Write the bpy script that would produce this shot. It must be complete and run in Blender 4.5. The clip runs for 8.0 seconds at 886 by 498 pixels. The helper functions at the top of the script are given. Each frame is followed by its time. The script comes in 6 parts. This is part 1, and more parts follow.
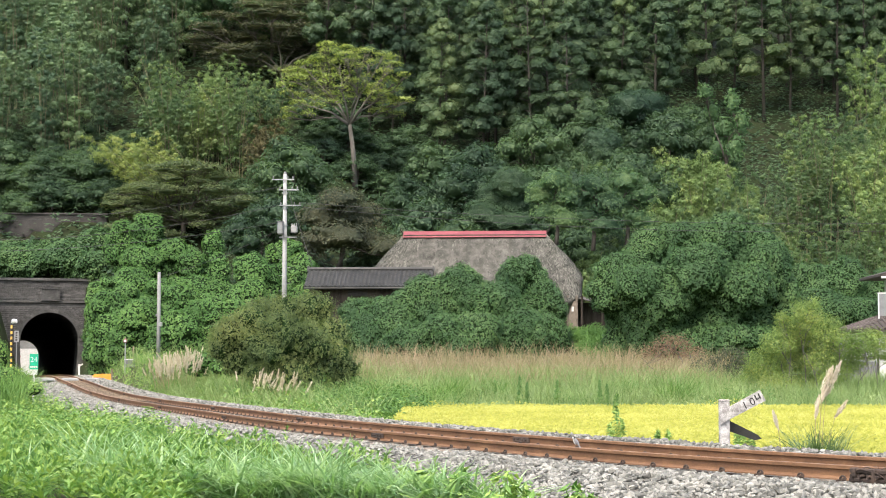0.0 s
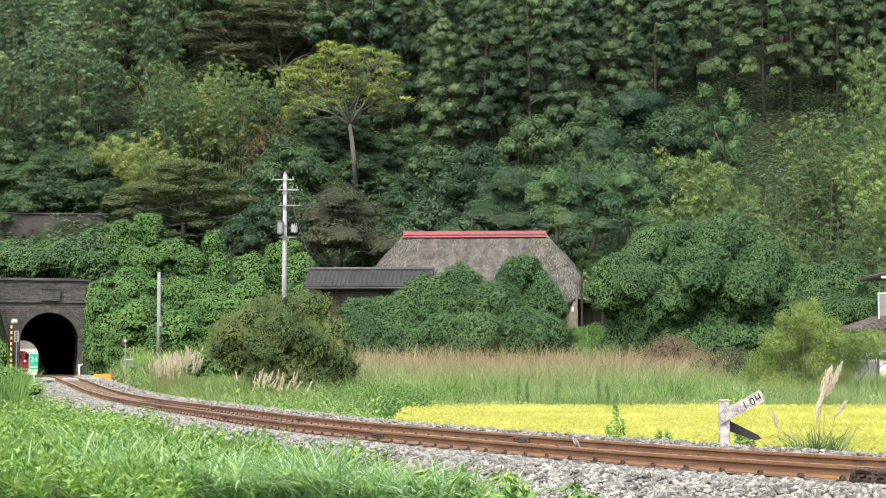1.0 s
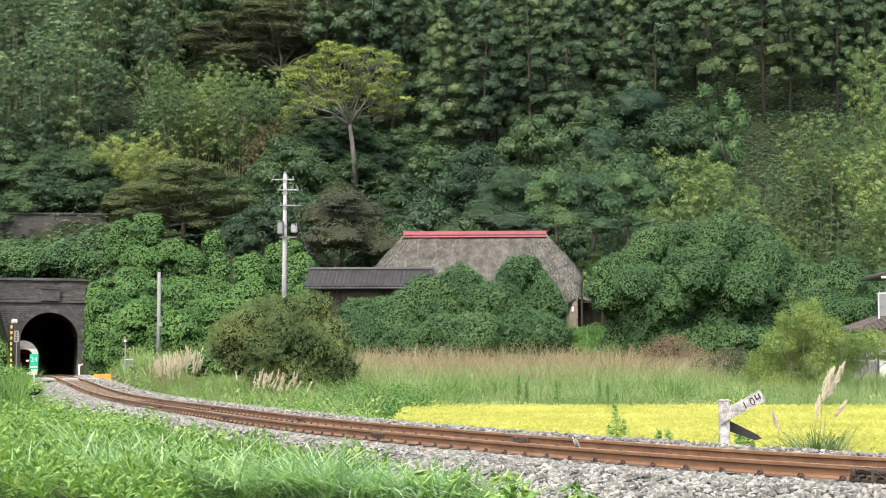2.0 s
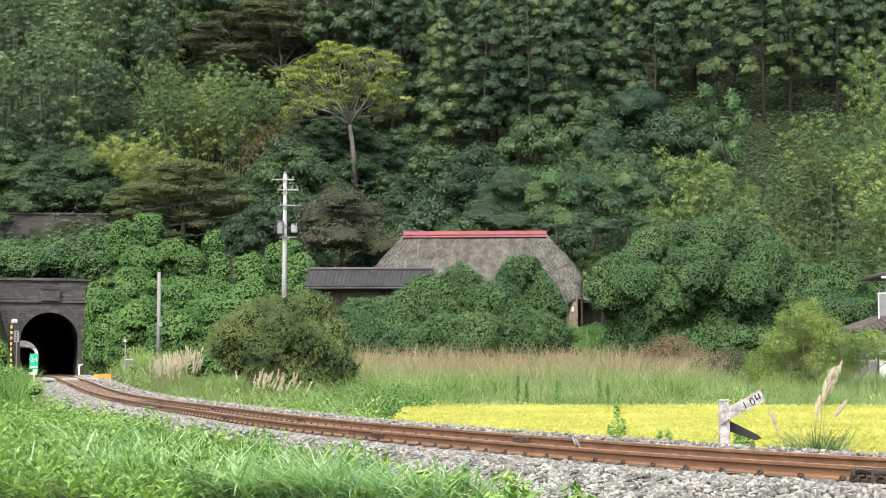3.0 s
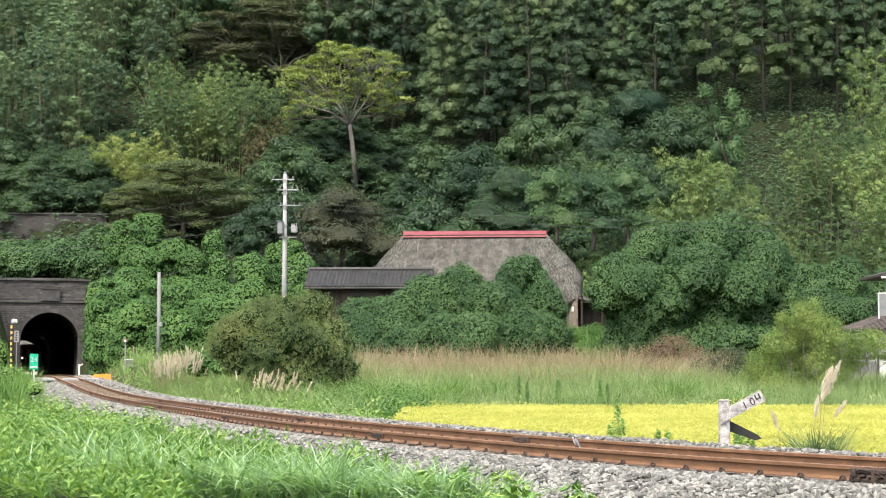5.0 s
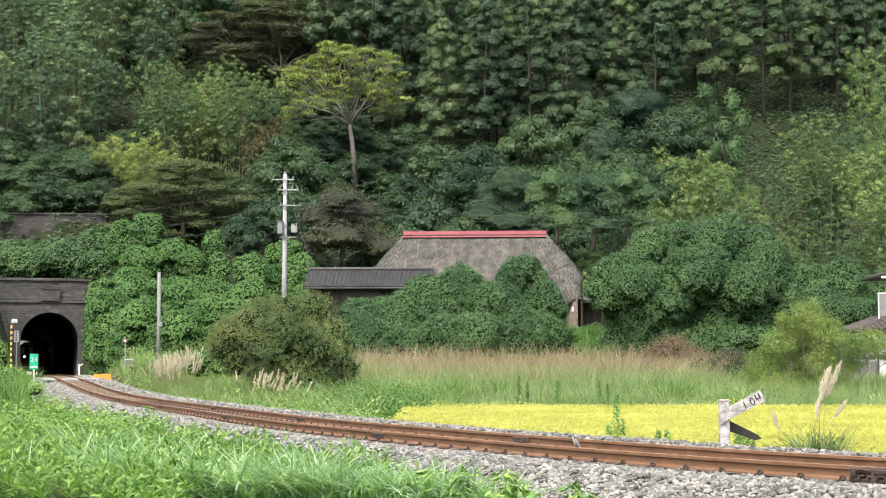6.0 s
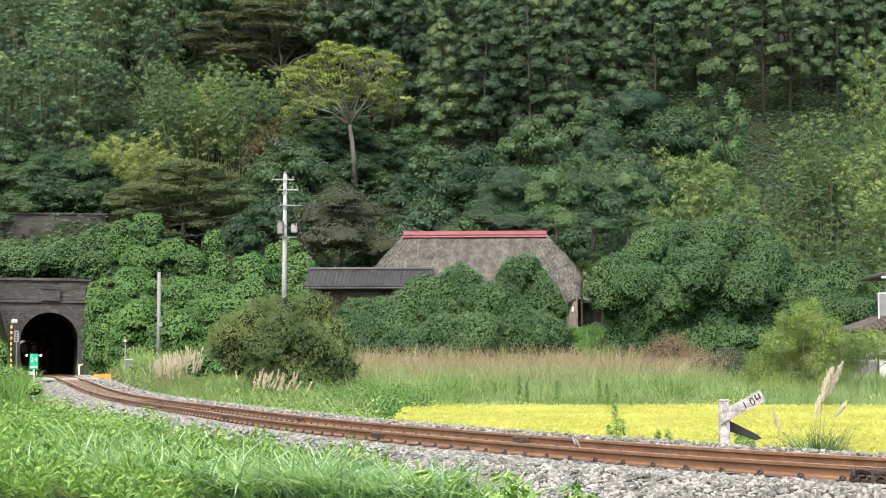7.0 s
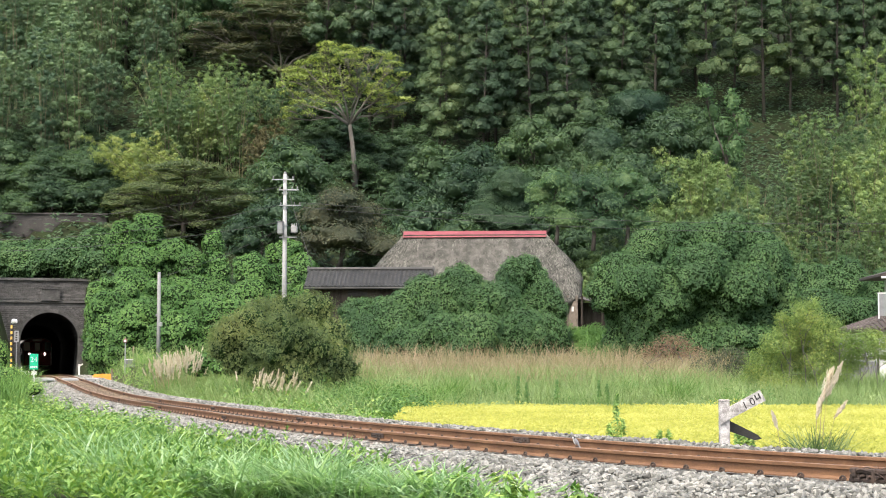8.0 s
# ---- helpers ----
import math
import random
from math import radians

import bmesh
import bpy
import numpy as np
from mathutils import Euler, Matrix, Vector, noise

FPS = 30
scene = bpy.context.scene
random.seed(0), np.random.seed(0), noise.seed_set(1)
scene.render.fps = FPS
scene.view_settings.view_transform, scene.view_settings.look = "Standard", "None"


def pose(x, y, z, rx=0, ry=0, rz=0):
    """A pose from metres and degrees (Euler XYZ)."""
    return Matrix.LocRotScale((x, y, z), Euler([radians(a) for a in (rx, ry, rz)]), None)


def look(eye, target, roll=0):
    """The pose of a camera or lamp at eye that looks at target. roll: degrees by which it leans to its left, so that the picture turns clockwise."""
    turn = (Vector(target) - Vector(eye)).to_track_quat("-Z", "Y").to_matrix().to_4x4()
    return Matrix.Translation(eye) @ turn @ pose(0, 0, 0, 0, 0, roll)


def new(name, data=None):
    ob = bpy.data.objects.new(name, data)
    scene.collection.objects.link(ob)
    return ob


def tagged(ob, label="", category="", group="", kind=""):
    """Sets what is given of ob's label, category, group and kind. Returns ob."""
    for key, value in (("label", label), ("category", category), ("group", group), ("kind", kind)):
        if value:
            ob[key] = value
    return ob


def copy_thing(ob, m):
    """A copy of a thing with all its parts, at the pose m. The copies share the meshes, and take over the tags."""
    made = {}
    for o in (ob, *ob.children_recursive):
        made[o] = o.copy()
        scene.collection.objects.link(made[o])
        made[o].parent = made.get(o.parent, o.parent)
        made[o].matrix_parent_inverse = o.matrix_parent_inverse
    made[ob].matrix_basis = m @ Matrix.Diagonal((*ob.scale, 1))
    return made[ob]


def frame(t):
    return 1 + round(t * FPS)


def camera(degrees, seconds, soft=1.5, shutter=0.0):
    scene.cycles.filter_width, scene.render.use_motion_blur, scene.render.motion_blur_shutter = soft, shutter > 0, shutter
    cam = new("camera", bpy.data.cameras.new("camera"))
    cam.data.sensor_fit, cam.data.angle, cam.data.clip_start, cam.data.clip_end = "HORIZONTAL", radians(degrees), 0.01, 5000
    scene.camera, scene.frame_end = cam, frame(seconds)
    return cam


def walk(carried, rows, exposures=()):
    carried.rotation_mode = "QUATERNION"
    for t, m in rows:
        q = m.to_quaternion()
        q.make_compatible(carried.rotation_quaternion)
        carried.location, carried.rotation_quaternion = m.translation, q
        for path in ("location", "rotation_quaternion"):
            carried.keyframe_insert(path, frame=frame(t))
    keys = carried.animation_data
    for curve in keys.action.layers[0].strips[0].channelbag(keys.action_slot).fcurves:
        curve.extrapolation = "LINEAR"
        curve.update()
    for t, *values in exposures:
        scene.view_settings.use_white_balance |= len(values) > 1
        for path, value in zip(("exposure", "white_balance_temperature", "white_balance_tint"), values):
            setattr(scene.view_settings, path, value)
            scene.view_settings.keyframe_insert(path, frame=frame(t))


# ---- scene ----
import functools

# ---------- camera, on a tripod ----------
EYE = (0.0, 0.0, 0.94)
AIM = (0.0, 100.0, 8.185)
cam = camera(28.58, 8.0, soft=1.0)
walk(cam, [(0.0, look(EYE, AIM)), (8.0, look(EYE, AIM))])

# ---------- overcast daylight ----------
SUN_EL, SUN_AZ = radians(58), radians(205)
world = bpy.data.worlds.new("overcast_sky")
scene.world = world
world.use_nodes = True
wn = world.node_tree
wn.nodes.clear()
sky = wn.nodes.new("ShaderNodeTexSky")
sky.sky_type = "NISHITA"
sky.sun_disc = False
sky.sun_elevation, sky.sun_rotation = SUN_EL, SUN_AZ
sky.air_density, sky.dust_density, sky.ozone_density = 1.0, 6.0, 0.6
bg = wn.nodes.new("ShaderNodeBackground")
bg.inputs["Strength"].default_value = 0.15
wo = wn.nodes.new("ShaderNodeOutputWorld")
wn.links.new(sky.outputs[0], bg.inputs[0])
wn.links.new(bg.outputs[0], wo.inputs[0])
sun = new("sun", bpy.data.lights.new("sun", "SUN"))
sun.data.energy, sun.data.angle, sun.data.color = 1.0, radians(24), (1.0, 0.96, 0.9)
sun_from = Vector((math.sin(SUN_AZ) * math.cos(SUN_EL), math.cos(SUN_AZ) * math.cos(SUN_EL), math.sin(SUN_EL)))
sun.matrix_world = look(sun_from * 300, (0, 0, 0))
scene.view_settings.exposure = 1.52

# ---------- materials ----------


def nodes_of(name):
    m = bpy.data.materials.new(name)
    m.use_nodes = True
    nt = m.node_tree
    nt.nodes.clear()
    out = nt.nodes.new("ShaderNodeOutputMaterial")
    return m, nt, out


def ramp(nt, source, stops):
    r = nt.nodes.new("ShaderNodeValToRGB")
    while len(r.color_ramp.elements) < len(stops):
        r.color_ramp.elements.new(0.5)
    for e, (p, c) in zip(r.color_ramp.elements, stops):
        e.position, e.color = p, (*c, 1)
    nt.links.new(source, r.inputs[0])
    return r.outputs[0]


def mix(nt, kind, fac, a, b):
    n = nt.nodes.new("ShaderNodeMix")
    n.data_type, n.blend_type = "RGBA", kind
    for sock, v in ((n.inputs[0], fac), (n.inputs[6], a), (n.inputs[7], b)):
        if isinstance(v, (int, float)):
            sock.default_value = v
        elif isinstance(v, tuple):
            sock.default_value = (*v, 1)
        else:
            nt.links.new(v, sock)
    return n.outputs[2]


def tex_noise(nt, scale, detail=4, rough=0.6, coords="Object", stretch=(1, 1, 1)):
    tc = nt.nodes.new("ShaderNodeTexCoord")
    mp = nt.nodes.new("ShaderNodeMapping")
    mp.inputs["Scale"].default_value = stretch
    n = nt.nodes.new("ShaderNodeTexNoise")
    n.inputs["Scale"].default_value, n.inputs["Detail"].default_value, n.inputs["Roughness"].default_value = scale, detail, rough
    nt.links.new(tc.outputs[coords], mp.inputs[0])
    nt.links.new(mp.outputs[0], n.inputs["Vector"])
    return n.outputs["Fac"]


def solid(name, stops, scale=3.0, fine=40.0, rough=0.8, metal=0.0, bump=0.3, stretch=(1, 1, 1), vary=0.25, grain=0.35, depth=0.01):
    """A surface with broad patches, fine grain, relief and a shift from piece to piece."""
    m, nt, out = nodes_of(name)
    b = nt.nodes.new("ShaderNodeBsdfPrincipled")
    broad = tex_noise(nt, scale, 5, 0.65, stretch=stretch)
    col = ramp(nt, broad, stops)
    g = tex_noise(nt, fine, 3, 0.7, stretch=stretch)
    col = mix(nt, "OVERLAY", grain, col, ramp(nt, g, [(0.3, (0.2, 0.2, 0.2)), (0.7, (0.8, 0.8, 0.8))]))
    if vary:
        oi = nt.nodes.new("ShaderNodeObjectInfo")
        ge = nt.nodes.new("ShaderNodeNewGeometry")
        for sock in (oi.outputs["Random"], ge.outputs["Random Per Island"]):
            col = mix(nt, "MULTIPLY", 1.0, col, ramp(nt, sock, [(0, (1 - vary,) * 3), (1, (1 + vary,) * 3)]))
    nt.links.new(col, b.inputs["Base Color"])
    b.inputs["Roughness"].default_value, b.inputs["Metallic"].default_value = rough, metal
    b.inputs["Specular IOR Level"].default_value = 0.5 if rough < 0.9 else 0.12
    if bump:
        bp = nt.nodes.new("ShaderNodeBump")
        bp.inputs["Strength"].default_value, bp.inputs["Distance"].default_value = bump, depth
        nt.links.new(g, bp.inputs["Height"])
        nt.links.new(bp.outputs[0], b.inputs["Normal"])
    nt.links.new(b.outputs[0], out.inputs[0])
    return m


def leafy(name, stops, scale=0.35, through_light=0.35, rough=0.55, spread=0.45, gloss=0.25, warm=0.91, apart=1.0):
    """Leaves: patches of hue over the plant, each leaf its own shade, light coming through."""
    m, nt, out = nodes_of(name)
    ge = nt.nodes.new("ShaderNodeNewGeometry")
    oi = nt.nodes.new("ShaderNodeObjectInfo")
    tc = nt.nodes.new("ShaderNodeNewGeometry")
    n = nt.nodes.new("ShaderNodeTexNoise")
    n.inputs["Scale"].default_value, n.inputs["Detail"].default_value = scale, 3
    nt.links.new(tc.outputs["Position"], n.inputs["Vector"])
    ad = nt.nodes.new("ShaderNodeMath")
    ad.operation = "MULTIPLY_ADD"
    nt.links.new(ge.outputs["Random Per Island"], ad.inputs[0])
    ad.inputs[1].default_value = spread
    nt.links.new(n.outputs["Fac"], ad.inputs[2])
    sb = nt.nodes.new("ShaderNodeMath")
    sb.operation = "SUBTRACT"
    nt.links.new(ad.outputs[0], sb.inputs[0])
    sb.inputs[1].default_value = spread / 2
    col = ramp(nt, sb.outputs[0], [(p, (r * warm, g * 1.02, b * 1.14)) for p, (r, g, b) in stops])
    col = mix(nt, "MULTIPLY", 1.0, col, ramp(nt, oi.outputs["Random"], [(0, (1 - 0.36 * apart, 1 - 0.31 * apart, 1 - 0.27 * apart)), (1, (1 + 0.3 * apart, 1 + 0.21 * apart, 1 + 0.05 * apart))]))
    b = nt.nodes.new("ShaderNodeBsdfPrincipled")
    b.inputs["Roughness"].default_value = rough
    b.inputs["Specular IOR Level"].default_value = gloss
    nt.links.new(col, b.inputs["Base Color"])
    tr = nt.nodes.new("ShaderNodeBsdfTranslucent")
    nt.links.new(mix(nt, "MULTIPLY", 1.0, col, (1.15, 1.2, 0.6)), tr.inputs[0])
    ms = nt.nodes.new("ShaderNodeMixShader")
    ms.inputs[0].default_value = through_light
    nt.links.new(b.outputs[0], ms.inputs[1])
    nt.links.new(tr.outputs[0], ms.inputs[2])
    nt.links.new(ms.outputs[0], out.inputs[0])
    return m


def glowing(name, colour, strength):
    m, nt, out = nodes_of(name)
    e = nt.nodes.new("ShaderNodeEmission")
    e.inputs[0].default_value, e.inputs[1].default_value = (*colour, 1), strength
    nt.links.new(e.outputs[0], out.inputs[0])
    return m


def glassy(name, colour=(0.02, 0.025, 0.03), rough=0.08):
    m, nt, out = nodes_of(name)
    b = nt.nodes.new("ShaderNodeBsdfPrincipled")
    b.inputs["Base Color"].default_value = (*colour, 1)
    b.inputs["Roughness"].default_value = rough
    nt.links.new(b.outputs[0], out.inputs[0])
    return m


M = {
    "soil": solid("soil", [(0.3, (0.05, 0.045, 0.025)), (0.6, (0.055, 0.075, 0.025)), (0.8, (0.08, 0.07, 0.04))], 0.5, 12, 0.95, vary=0),
    "bark": solid("bark", [(0.3, (0.05, 0.043, 0.036)), (0.7, (0.12, 0.11, 0.095))], 3, 25, 0.9, stretch=(1, 1, 0.2)),
    "pale_bark": solid("pale_bark", [(0.3, (0.095, 0.088, 0.078)), (0.7, (0.19, 0.178, 0.158))], 3, 25, 0.9, stretch=(1, 1, 0.2)),
    "culm": solid("culm", [(0.3, (0.07, 0.08, 0.035)), (0.7, (0.17, 0.15, 0.08))], 1.5, 20, 0.6, stretch=(1, 1, 0.2)),
    # near-black green for cores inside leaf heaps: inner shade put into the colour
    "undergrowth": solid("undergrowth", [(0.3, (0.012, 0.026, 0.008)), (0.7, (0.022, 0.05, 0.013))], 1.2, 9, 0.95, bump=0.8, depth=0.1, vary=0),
    "cedar": leafy("cedar", [(0.25, (0.046, 0.08, 0.044)), (0.5, (0.082, 0.126, 0.06)), (0.75, (0.148, 0.185, 0.082))], 0.12, spread=0.24),
    "broadleaf": leafy("broadleaf", [(0.25, (0.042, 0.086, 0.042)), (0.55, (0.072, 0.13, 0.056)), (0.8, (0.12, 0.18, 0.07))], 0.3),
    "bamboo": leafy("bamboo", [(0.25, (0.088, 0.142, 0.058)), (0.55, (0.152, 0.215, 0.078)), (0.8, (0.255, 0.285, 0.105))], 0.25, spread=0.2, apart=1.4),
    "bright": leafy("bright", [(0.25, (0.18, 0.23, 0.055)), (0.55, (0.28, 0.32, 0.075)), (0.8, (0.38, 0.4, 0.11))], 0.4, apart=0.3),
    # dark forest-floor litter, lowered further to stand for shade under the trees
    "shaded_litter": solid("shaded_litter", [(0.3, (0.02, 0.019, 0.011)), (0.6, (0.02, 0.032, 0.011)), (0.8, (0.035, 0.04, 0.017))], 0.6, 8, 0.95, vary=0),
    "tan_bamboo": leafy("tan_bamboo", [(0.25, (0.09, 0.095, 0.04)), (0.55, (0.145, 0.13, 0.055)), (0.8, (0.2, 0.165, 0.07))], 0.3, warm=1.0),
    "grey_bamboo": leafy("grey_bamboo", [(0.25, (0.072, 0.12, 0.062)), (0.55, (0.115, 0.17, 0.085)), (0.8, (0.18, 0.23, 0.105))], 0.15, spread=0.2, apart=1.2),
    "umber_leaf": leafy("umber_leaf", [(0.25, (0.045, 0.06, 0.035)), (0.55, (0.075, 0.085, 0.046)), (0.8, (0.115, 0.115, 0.058))], 0.5, warm=1.0, apart=0.3),
    "blue_leaf": leafy("blue_leaf", [(0.25, (0.03, 0.062, 0.036)), (0.55, (0.05, 0.09, 0.05)), (0.8, (0.08, 0.13, 0.068))], 0.5),
    "gold_bamboo": leafy("gold_bamboo", [(0.25, (0.12, 0.165, 0.05)), (0.55, (0.2, 0.24, 0.07)), (0.8, (0.29, 0.31, 0.095))], 0.3, spread=0.25),
    "rusty_leaf": leafy("rusty_leaf", [(0.25, (0.12, 0.085, 0.055)), (0.55, (0.2, 0.125, 0.085)), (0.8, (0.3, 0.2, 0.14))], 0.8, warm=1.0, apart=0.3),
    "shade_leaf": leafy("shade_leaf", [(0.25, (0.032, 0.06, 0.03)), (0.55, (0.054, 0.093, 0.044)), (0.8, (0.085, 0.13, 0.058))], 0.3),
    "grey_leaf": leafy("grey_leaf", [(0.25, (0.04, 0.075, 0.035)), (0.55, (0.065, 0.105, 0.05)), (0.8, (0.09, 0.14, 0.06))], 0.5, apart=0.3),
    "brown_leaf": leafy("brown_leaf", [(0.25, (0.075, 0.1, 0.042)), (0.55, (0.125, 0.145, 0.06)), (0.8, (0.175, 0.185, 0.075))], 0.5, apart=0.3),
    "young_kudzu": leafy("young_kudzu", [(0.25, (0.06, 0.13, 0.032)), (0.55, (0.1, 0.19, 0.045)), (0.8, (0.165, 0.265, 0.066))], 0.5, 0.35, spread=0.35, gloss=0.32, apart=0.15),
    "kudzu": leafy("kudzu", [(0.25, (0.038, 0.082, 0.028)), (0.55, (0.066, 0.126, 0.04)), (0.8, (0.122, 0.188, 0.06))], 0.5, 0.3, spread=0.35, gloss=0.32, apart=0.15),
    "olive": leafy("olive", [(0.25, (0.07, 0.098, 0.036)), (0.5, (0.12, 0.152, 0.05)), (0.75, (0.215, 0.22, 0.07))], 0.5, spread=0.3, apart=0.3),
    "yellow_olive": leafy("yellow_olive", [(0.25, (0.14, 0.2, 0.05)), (0.55, (0.23, 0.29, 0.07)), (0.8, (0.36, 0.36, 0.095))], 0.5, apart=0.3),
    "grass": leafy("grass", [(0.2, (0.085, 0.16, 0.035)), (0.5, (0.15, 0.26, 0.06)), (0.8, (0.25, 0.34, 0.1))], 0.9, apart=0.3),
    "tuft": leafy("tuft", [(0.2, (0.2, 0.31, 0.13)), (0.5, (0.31, 0.43, 0.22)), (0.8, (0.46, 0.56, 0.33))], 1.5, 0.5, spread=0.8, gloss=0.4, apart=0.3),
    "bank_blade": leafy("bank_blade", [(0.2, (0.08, 0.13, 0.05)), (0.5, (0.15, 0.21, 0.085)), (0.8, (0.28, 0.32, 0.16))], 3.0, apart=0.3),
    "weed": leafy("weed", [(0.2, (0.085, 0.17, 0.04)), (0.5, (0.175, 0.29, 0.068)), (0.8, (0.36, 0.45, 0.115))], 1.2, spread=0.6, apart=0.3),
    "meadow": leafy("meadow", [(0.2, (0.13, 0.19, 0.06)), (0.5, (0.23, 0.3, 0.1)), (0.8, (0.37, 0.41, 0.19))], 0.4, apart=0.3),
    "dry": leafy("dry", [(0.2, (0.2, 0.21, 0.09)), (0.5, (0.32, 0.26, 0.15)), (0.8, (0.42, 0.3, 0.21))], 0.3, warm=1.0, apart=0.3),
    "plume": leafy("plume", [(0.2, (0.46, 0.39, 0.3)), (0.5, (0.6, 0.53, 0.42)), (0.8, (0.7, 0.63, 0.52))], 0.6, warm=1.0, apart=0.3),
    "rice": leafy("rice", [(0.2, (0.25, 0.26, 0.035)), (0.5, (0.36, 0.35, 0.06)), (0.8, (0.48, 0.45, 0.11))], 0.25, spread=0.35, warm=0.95, apart=0.3),
    "thatch": solid("thatch", [(0.3, (0.046, 0.045, 0.039)), (0.5, (0.092, 0.09, 0.078)), (0.7, (0.155, 0.15, 0.13))], 1.6, 24, 0.95, bump=1.0, stretch=(1, 1, 0.3), depth=0.08, grain=0.8, vary=0),
    "straw": leafy("straw", [(0.2, (0.03, 0.032, 0.024)), (0.5, (0.09, 0.09, 0.072)), (0.8, (0.2, 0.195, 0.155))], 0.8, 0.05, 0.9, 0.7, 0.1, 1.0, apart=0.3),
    "red_metal": solid("red_metal", [(0.3, (0.12, 0.022, 0.026)), (0.7, (0.19, 0.045, 0.05))], 1.5, 20, 0.6, bump=0.1),
    "dark_tile": solid("dark_tile", [(0.3, (0.024, 0.025, 0.024)), (0.7, (0.066, 0.067, 0.063))], 1.0, 12, 0.7, vary=0.35),
    "brown_tile": solid("brown_tile", [(0.3, (0.04, 0.03, 0.026)), (0.7, (0.075, 0.06, 0.052))], 1.0, 12, 0.7, vary=0.25),
    "old_wood": solid("old_wood", [(0.3, (0.024, 0.02, 0.017)), (0.7, (0.066, 0.056, 0.045))], 2, 30, 0.9, stretch=(1, 1, 0.15)),
    "pale_wood": solid("pale_wood", [(0.3, (0.2, 0.16, 0.11)), (0.7, (0.33, 0.28, 0.2))], 2, 30, 0.9, stretch=(1, 1, 0.15)),
    "stone": solid("stone", [(0.3, (0.052, 0.053, 0.051)), (0.55, (0.096, 0.094, 0.09)), (0.64, (0.14, 0.138, 0.132)), (0.72, (0.36, 0.355, 0.345))], 1.1, 14, 0.95, bump=0.6, vary=0.2, depth=0.03, grain=0.5, stretch=(0.6, 0.6, 2.2)),
    "mortar": solid("mortar", [(0.3, (0.035, 0.035, 0.033)), (0.7, (0.09, 0.089, 0.085))], 1, 14, 0.95),
    "soot": solid("soot", [(0.3, (0.03, 0.031, 0.032)), (0.7, (0.06, 0.061, 0.062))], 0.6, 8, 0.95, vary=0),
    "concrete": solid("concrete", [(0.3, (0.15, 0.152, 0.15)), (0.7, (0.25, 0.252, 0.248))], 1.5, 30, 0.85, bump=0.2),
    "dark_concrete": solid("dark_concrete", [(0.3, (0.04, 0.038, 0.036)), (0.7, (0.1, 0.095, 0.09))], 0.4, 10, 0.9),
    "rust": solid("rust", [(0.3, (0.1, 0.049, 0.022)), (0.55, (0.15, 0.077, 0.036)), (0.75, (0.205, 0.114, 0.057))], 2.5, 60, 0.8, bump=0.25, vary=0.06, depth=0.004, grain=0.3),
    "rail_top": solid("rail_top", [(0.3, (0.175, 0.102, 0.06)), (0.7, (0.26, 0.16, 0.1))], 2, 40, 0.55, metal=0.05, bump=0.1, vary=0.03),
    "dark_rust": solid("dark_rust", [(0.3, (0.022, 0.016, 0.013)), (0.7, (0.06, 0.04, 0.03))], 6, 60, 0.85, depth=0.004),
    "ballast": solid("ballast", [(0.25, (0.092, 0.094, 0.086)), (0.5, (0.172, 0.174, 0.158)), (0.75, (0.285, 0.28, 0.252))], 3.5, 50, 0.9, bump=0.4, vary=0.45, depth=0.006),
    "brown_gravel": solid("brown_gravel", [(0.3, (0.085, 0.065, 0.045)), (0.7, (0.17, 0.135, 0.1))], 3, 25, 0.95, bump=0.8, depth=0.04, vary=0),
    "grey_gravel": solid("grey_gravel", [(0.3, (0.065, 0.062, 0.056)), (0.7, (0.15, 0.145, 0.135))], 4, 22, 0.95, bump=0.9, depth=0.05, vary=0, grain=0.7),
    "brown_stone": solid("brown_stone", [(0.25, (0.08, 0.06, 0.042)), (0.5, (0.14, 0.11, 0.08)), (0.75, (0.2, 0.17, 0.13))], 3.5, 50, 0.9, bump=0.4, vary=0.4, depth=0.006),
    "sleeper": solid("sleeper", [(0.3, (0.1, 0.085, 0.07)), (0.7, (0.2, 0.17, 0.14))], 4, 40, 0.9),
    "white_paint": solid("white_paint", [(0.25, (0.4, 0.39, 0.375)), (0.5, (0.58, 0.575, 0.56)), (0.75, (0.7, 0.7, 0.68))], 5, 60, 0.7, bump=0.3, depth=0.004, vary=0.05),
    "worn_post": solid("worn_post", [(0.3, (0.13, 0.125, 0.115)), (0.47, (0.3, 0.29, 0.28)), (0.62, (0.5, 0.49, 0.475))], 9, 70, 0.85, bump=0.5, depth=0.006, vary=0.05, grain=0.6),
    "black_paint": solid("black_paint", [(0.3, (0.012, 0.012, 0.012)), (0.7, (0.035, 0.033, 0.03))], 5, 40, 0.7, depth=0.003),
    "yellow_paint": solid("yellow_paint", [(0.3, (0.6, 0.36, 0.06)), (0.7, (0.72, 0.46, 0.1))], 4, 30, 0.6, bump=0.1),
    "orange_paint": solid("orange_paint", [(0.3, (0.62, 0.22, 0.02)), (0.7, (0.8, 0.33, 0.04))], 3, 30, 0.6, bump=0.15),
    "green_sign": solid("green_sign", [(0.3, (0.0, 0.33, 0.17)), (0.7, (0.0, 0.4, 0.22))], 3, 30, 0.45, bump=0.05, vary=0),
    "plaster": solid("plaster", [(0.3, (0.5, 0.5, 0.48)), (0.7, (0.72, 0.72, 0.7))], 0.8, 14, 0.85, bump=0.1, vary=0),
    "grey_steel": solid("grey_steel", [(0.3, (0.2, 0.21, 0.21)), (0.7, (0.31, 0.32, 0.32))], 3, 30, 0.5, metal=0.3, bump=0.1),
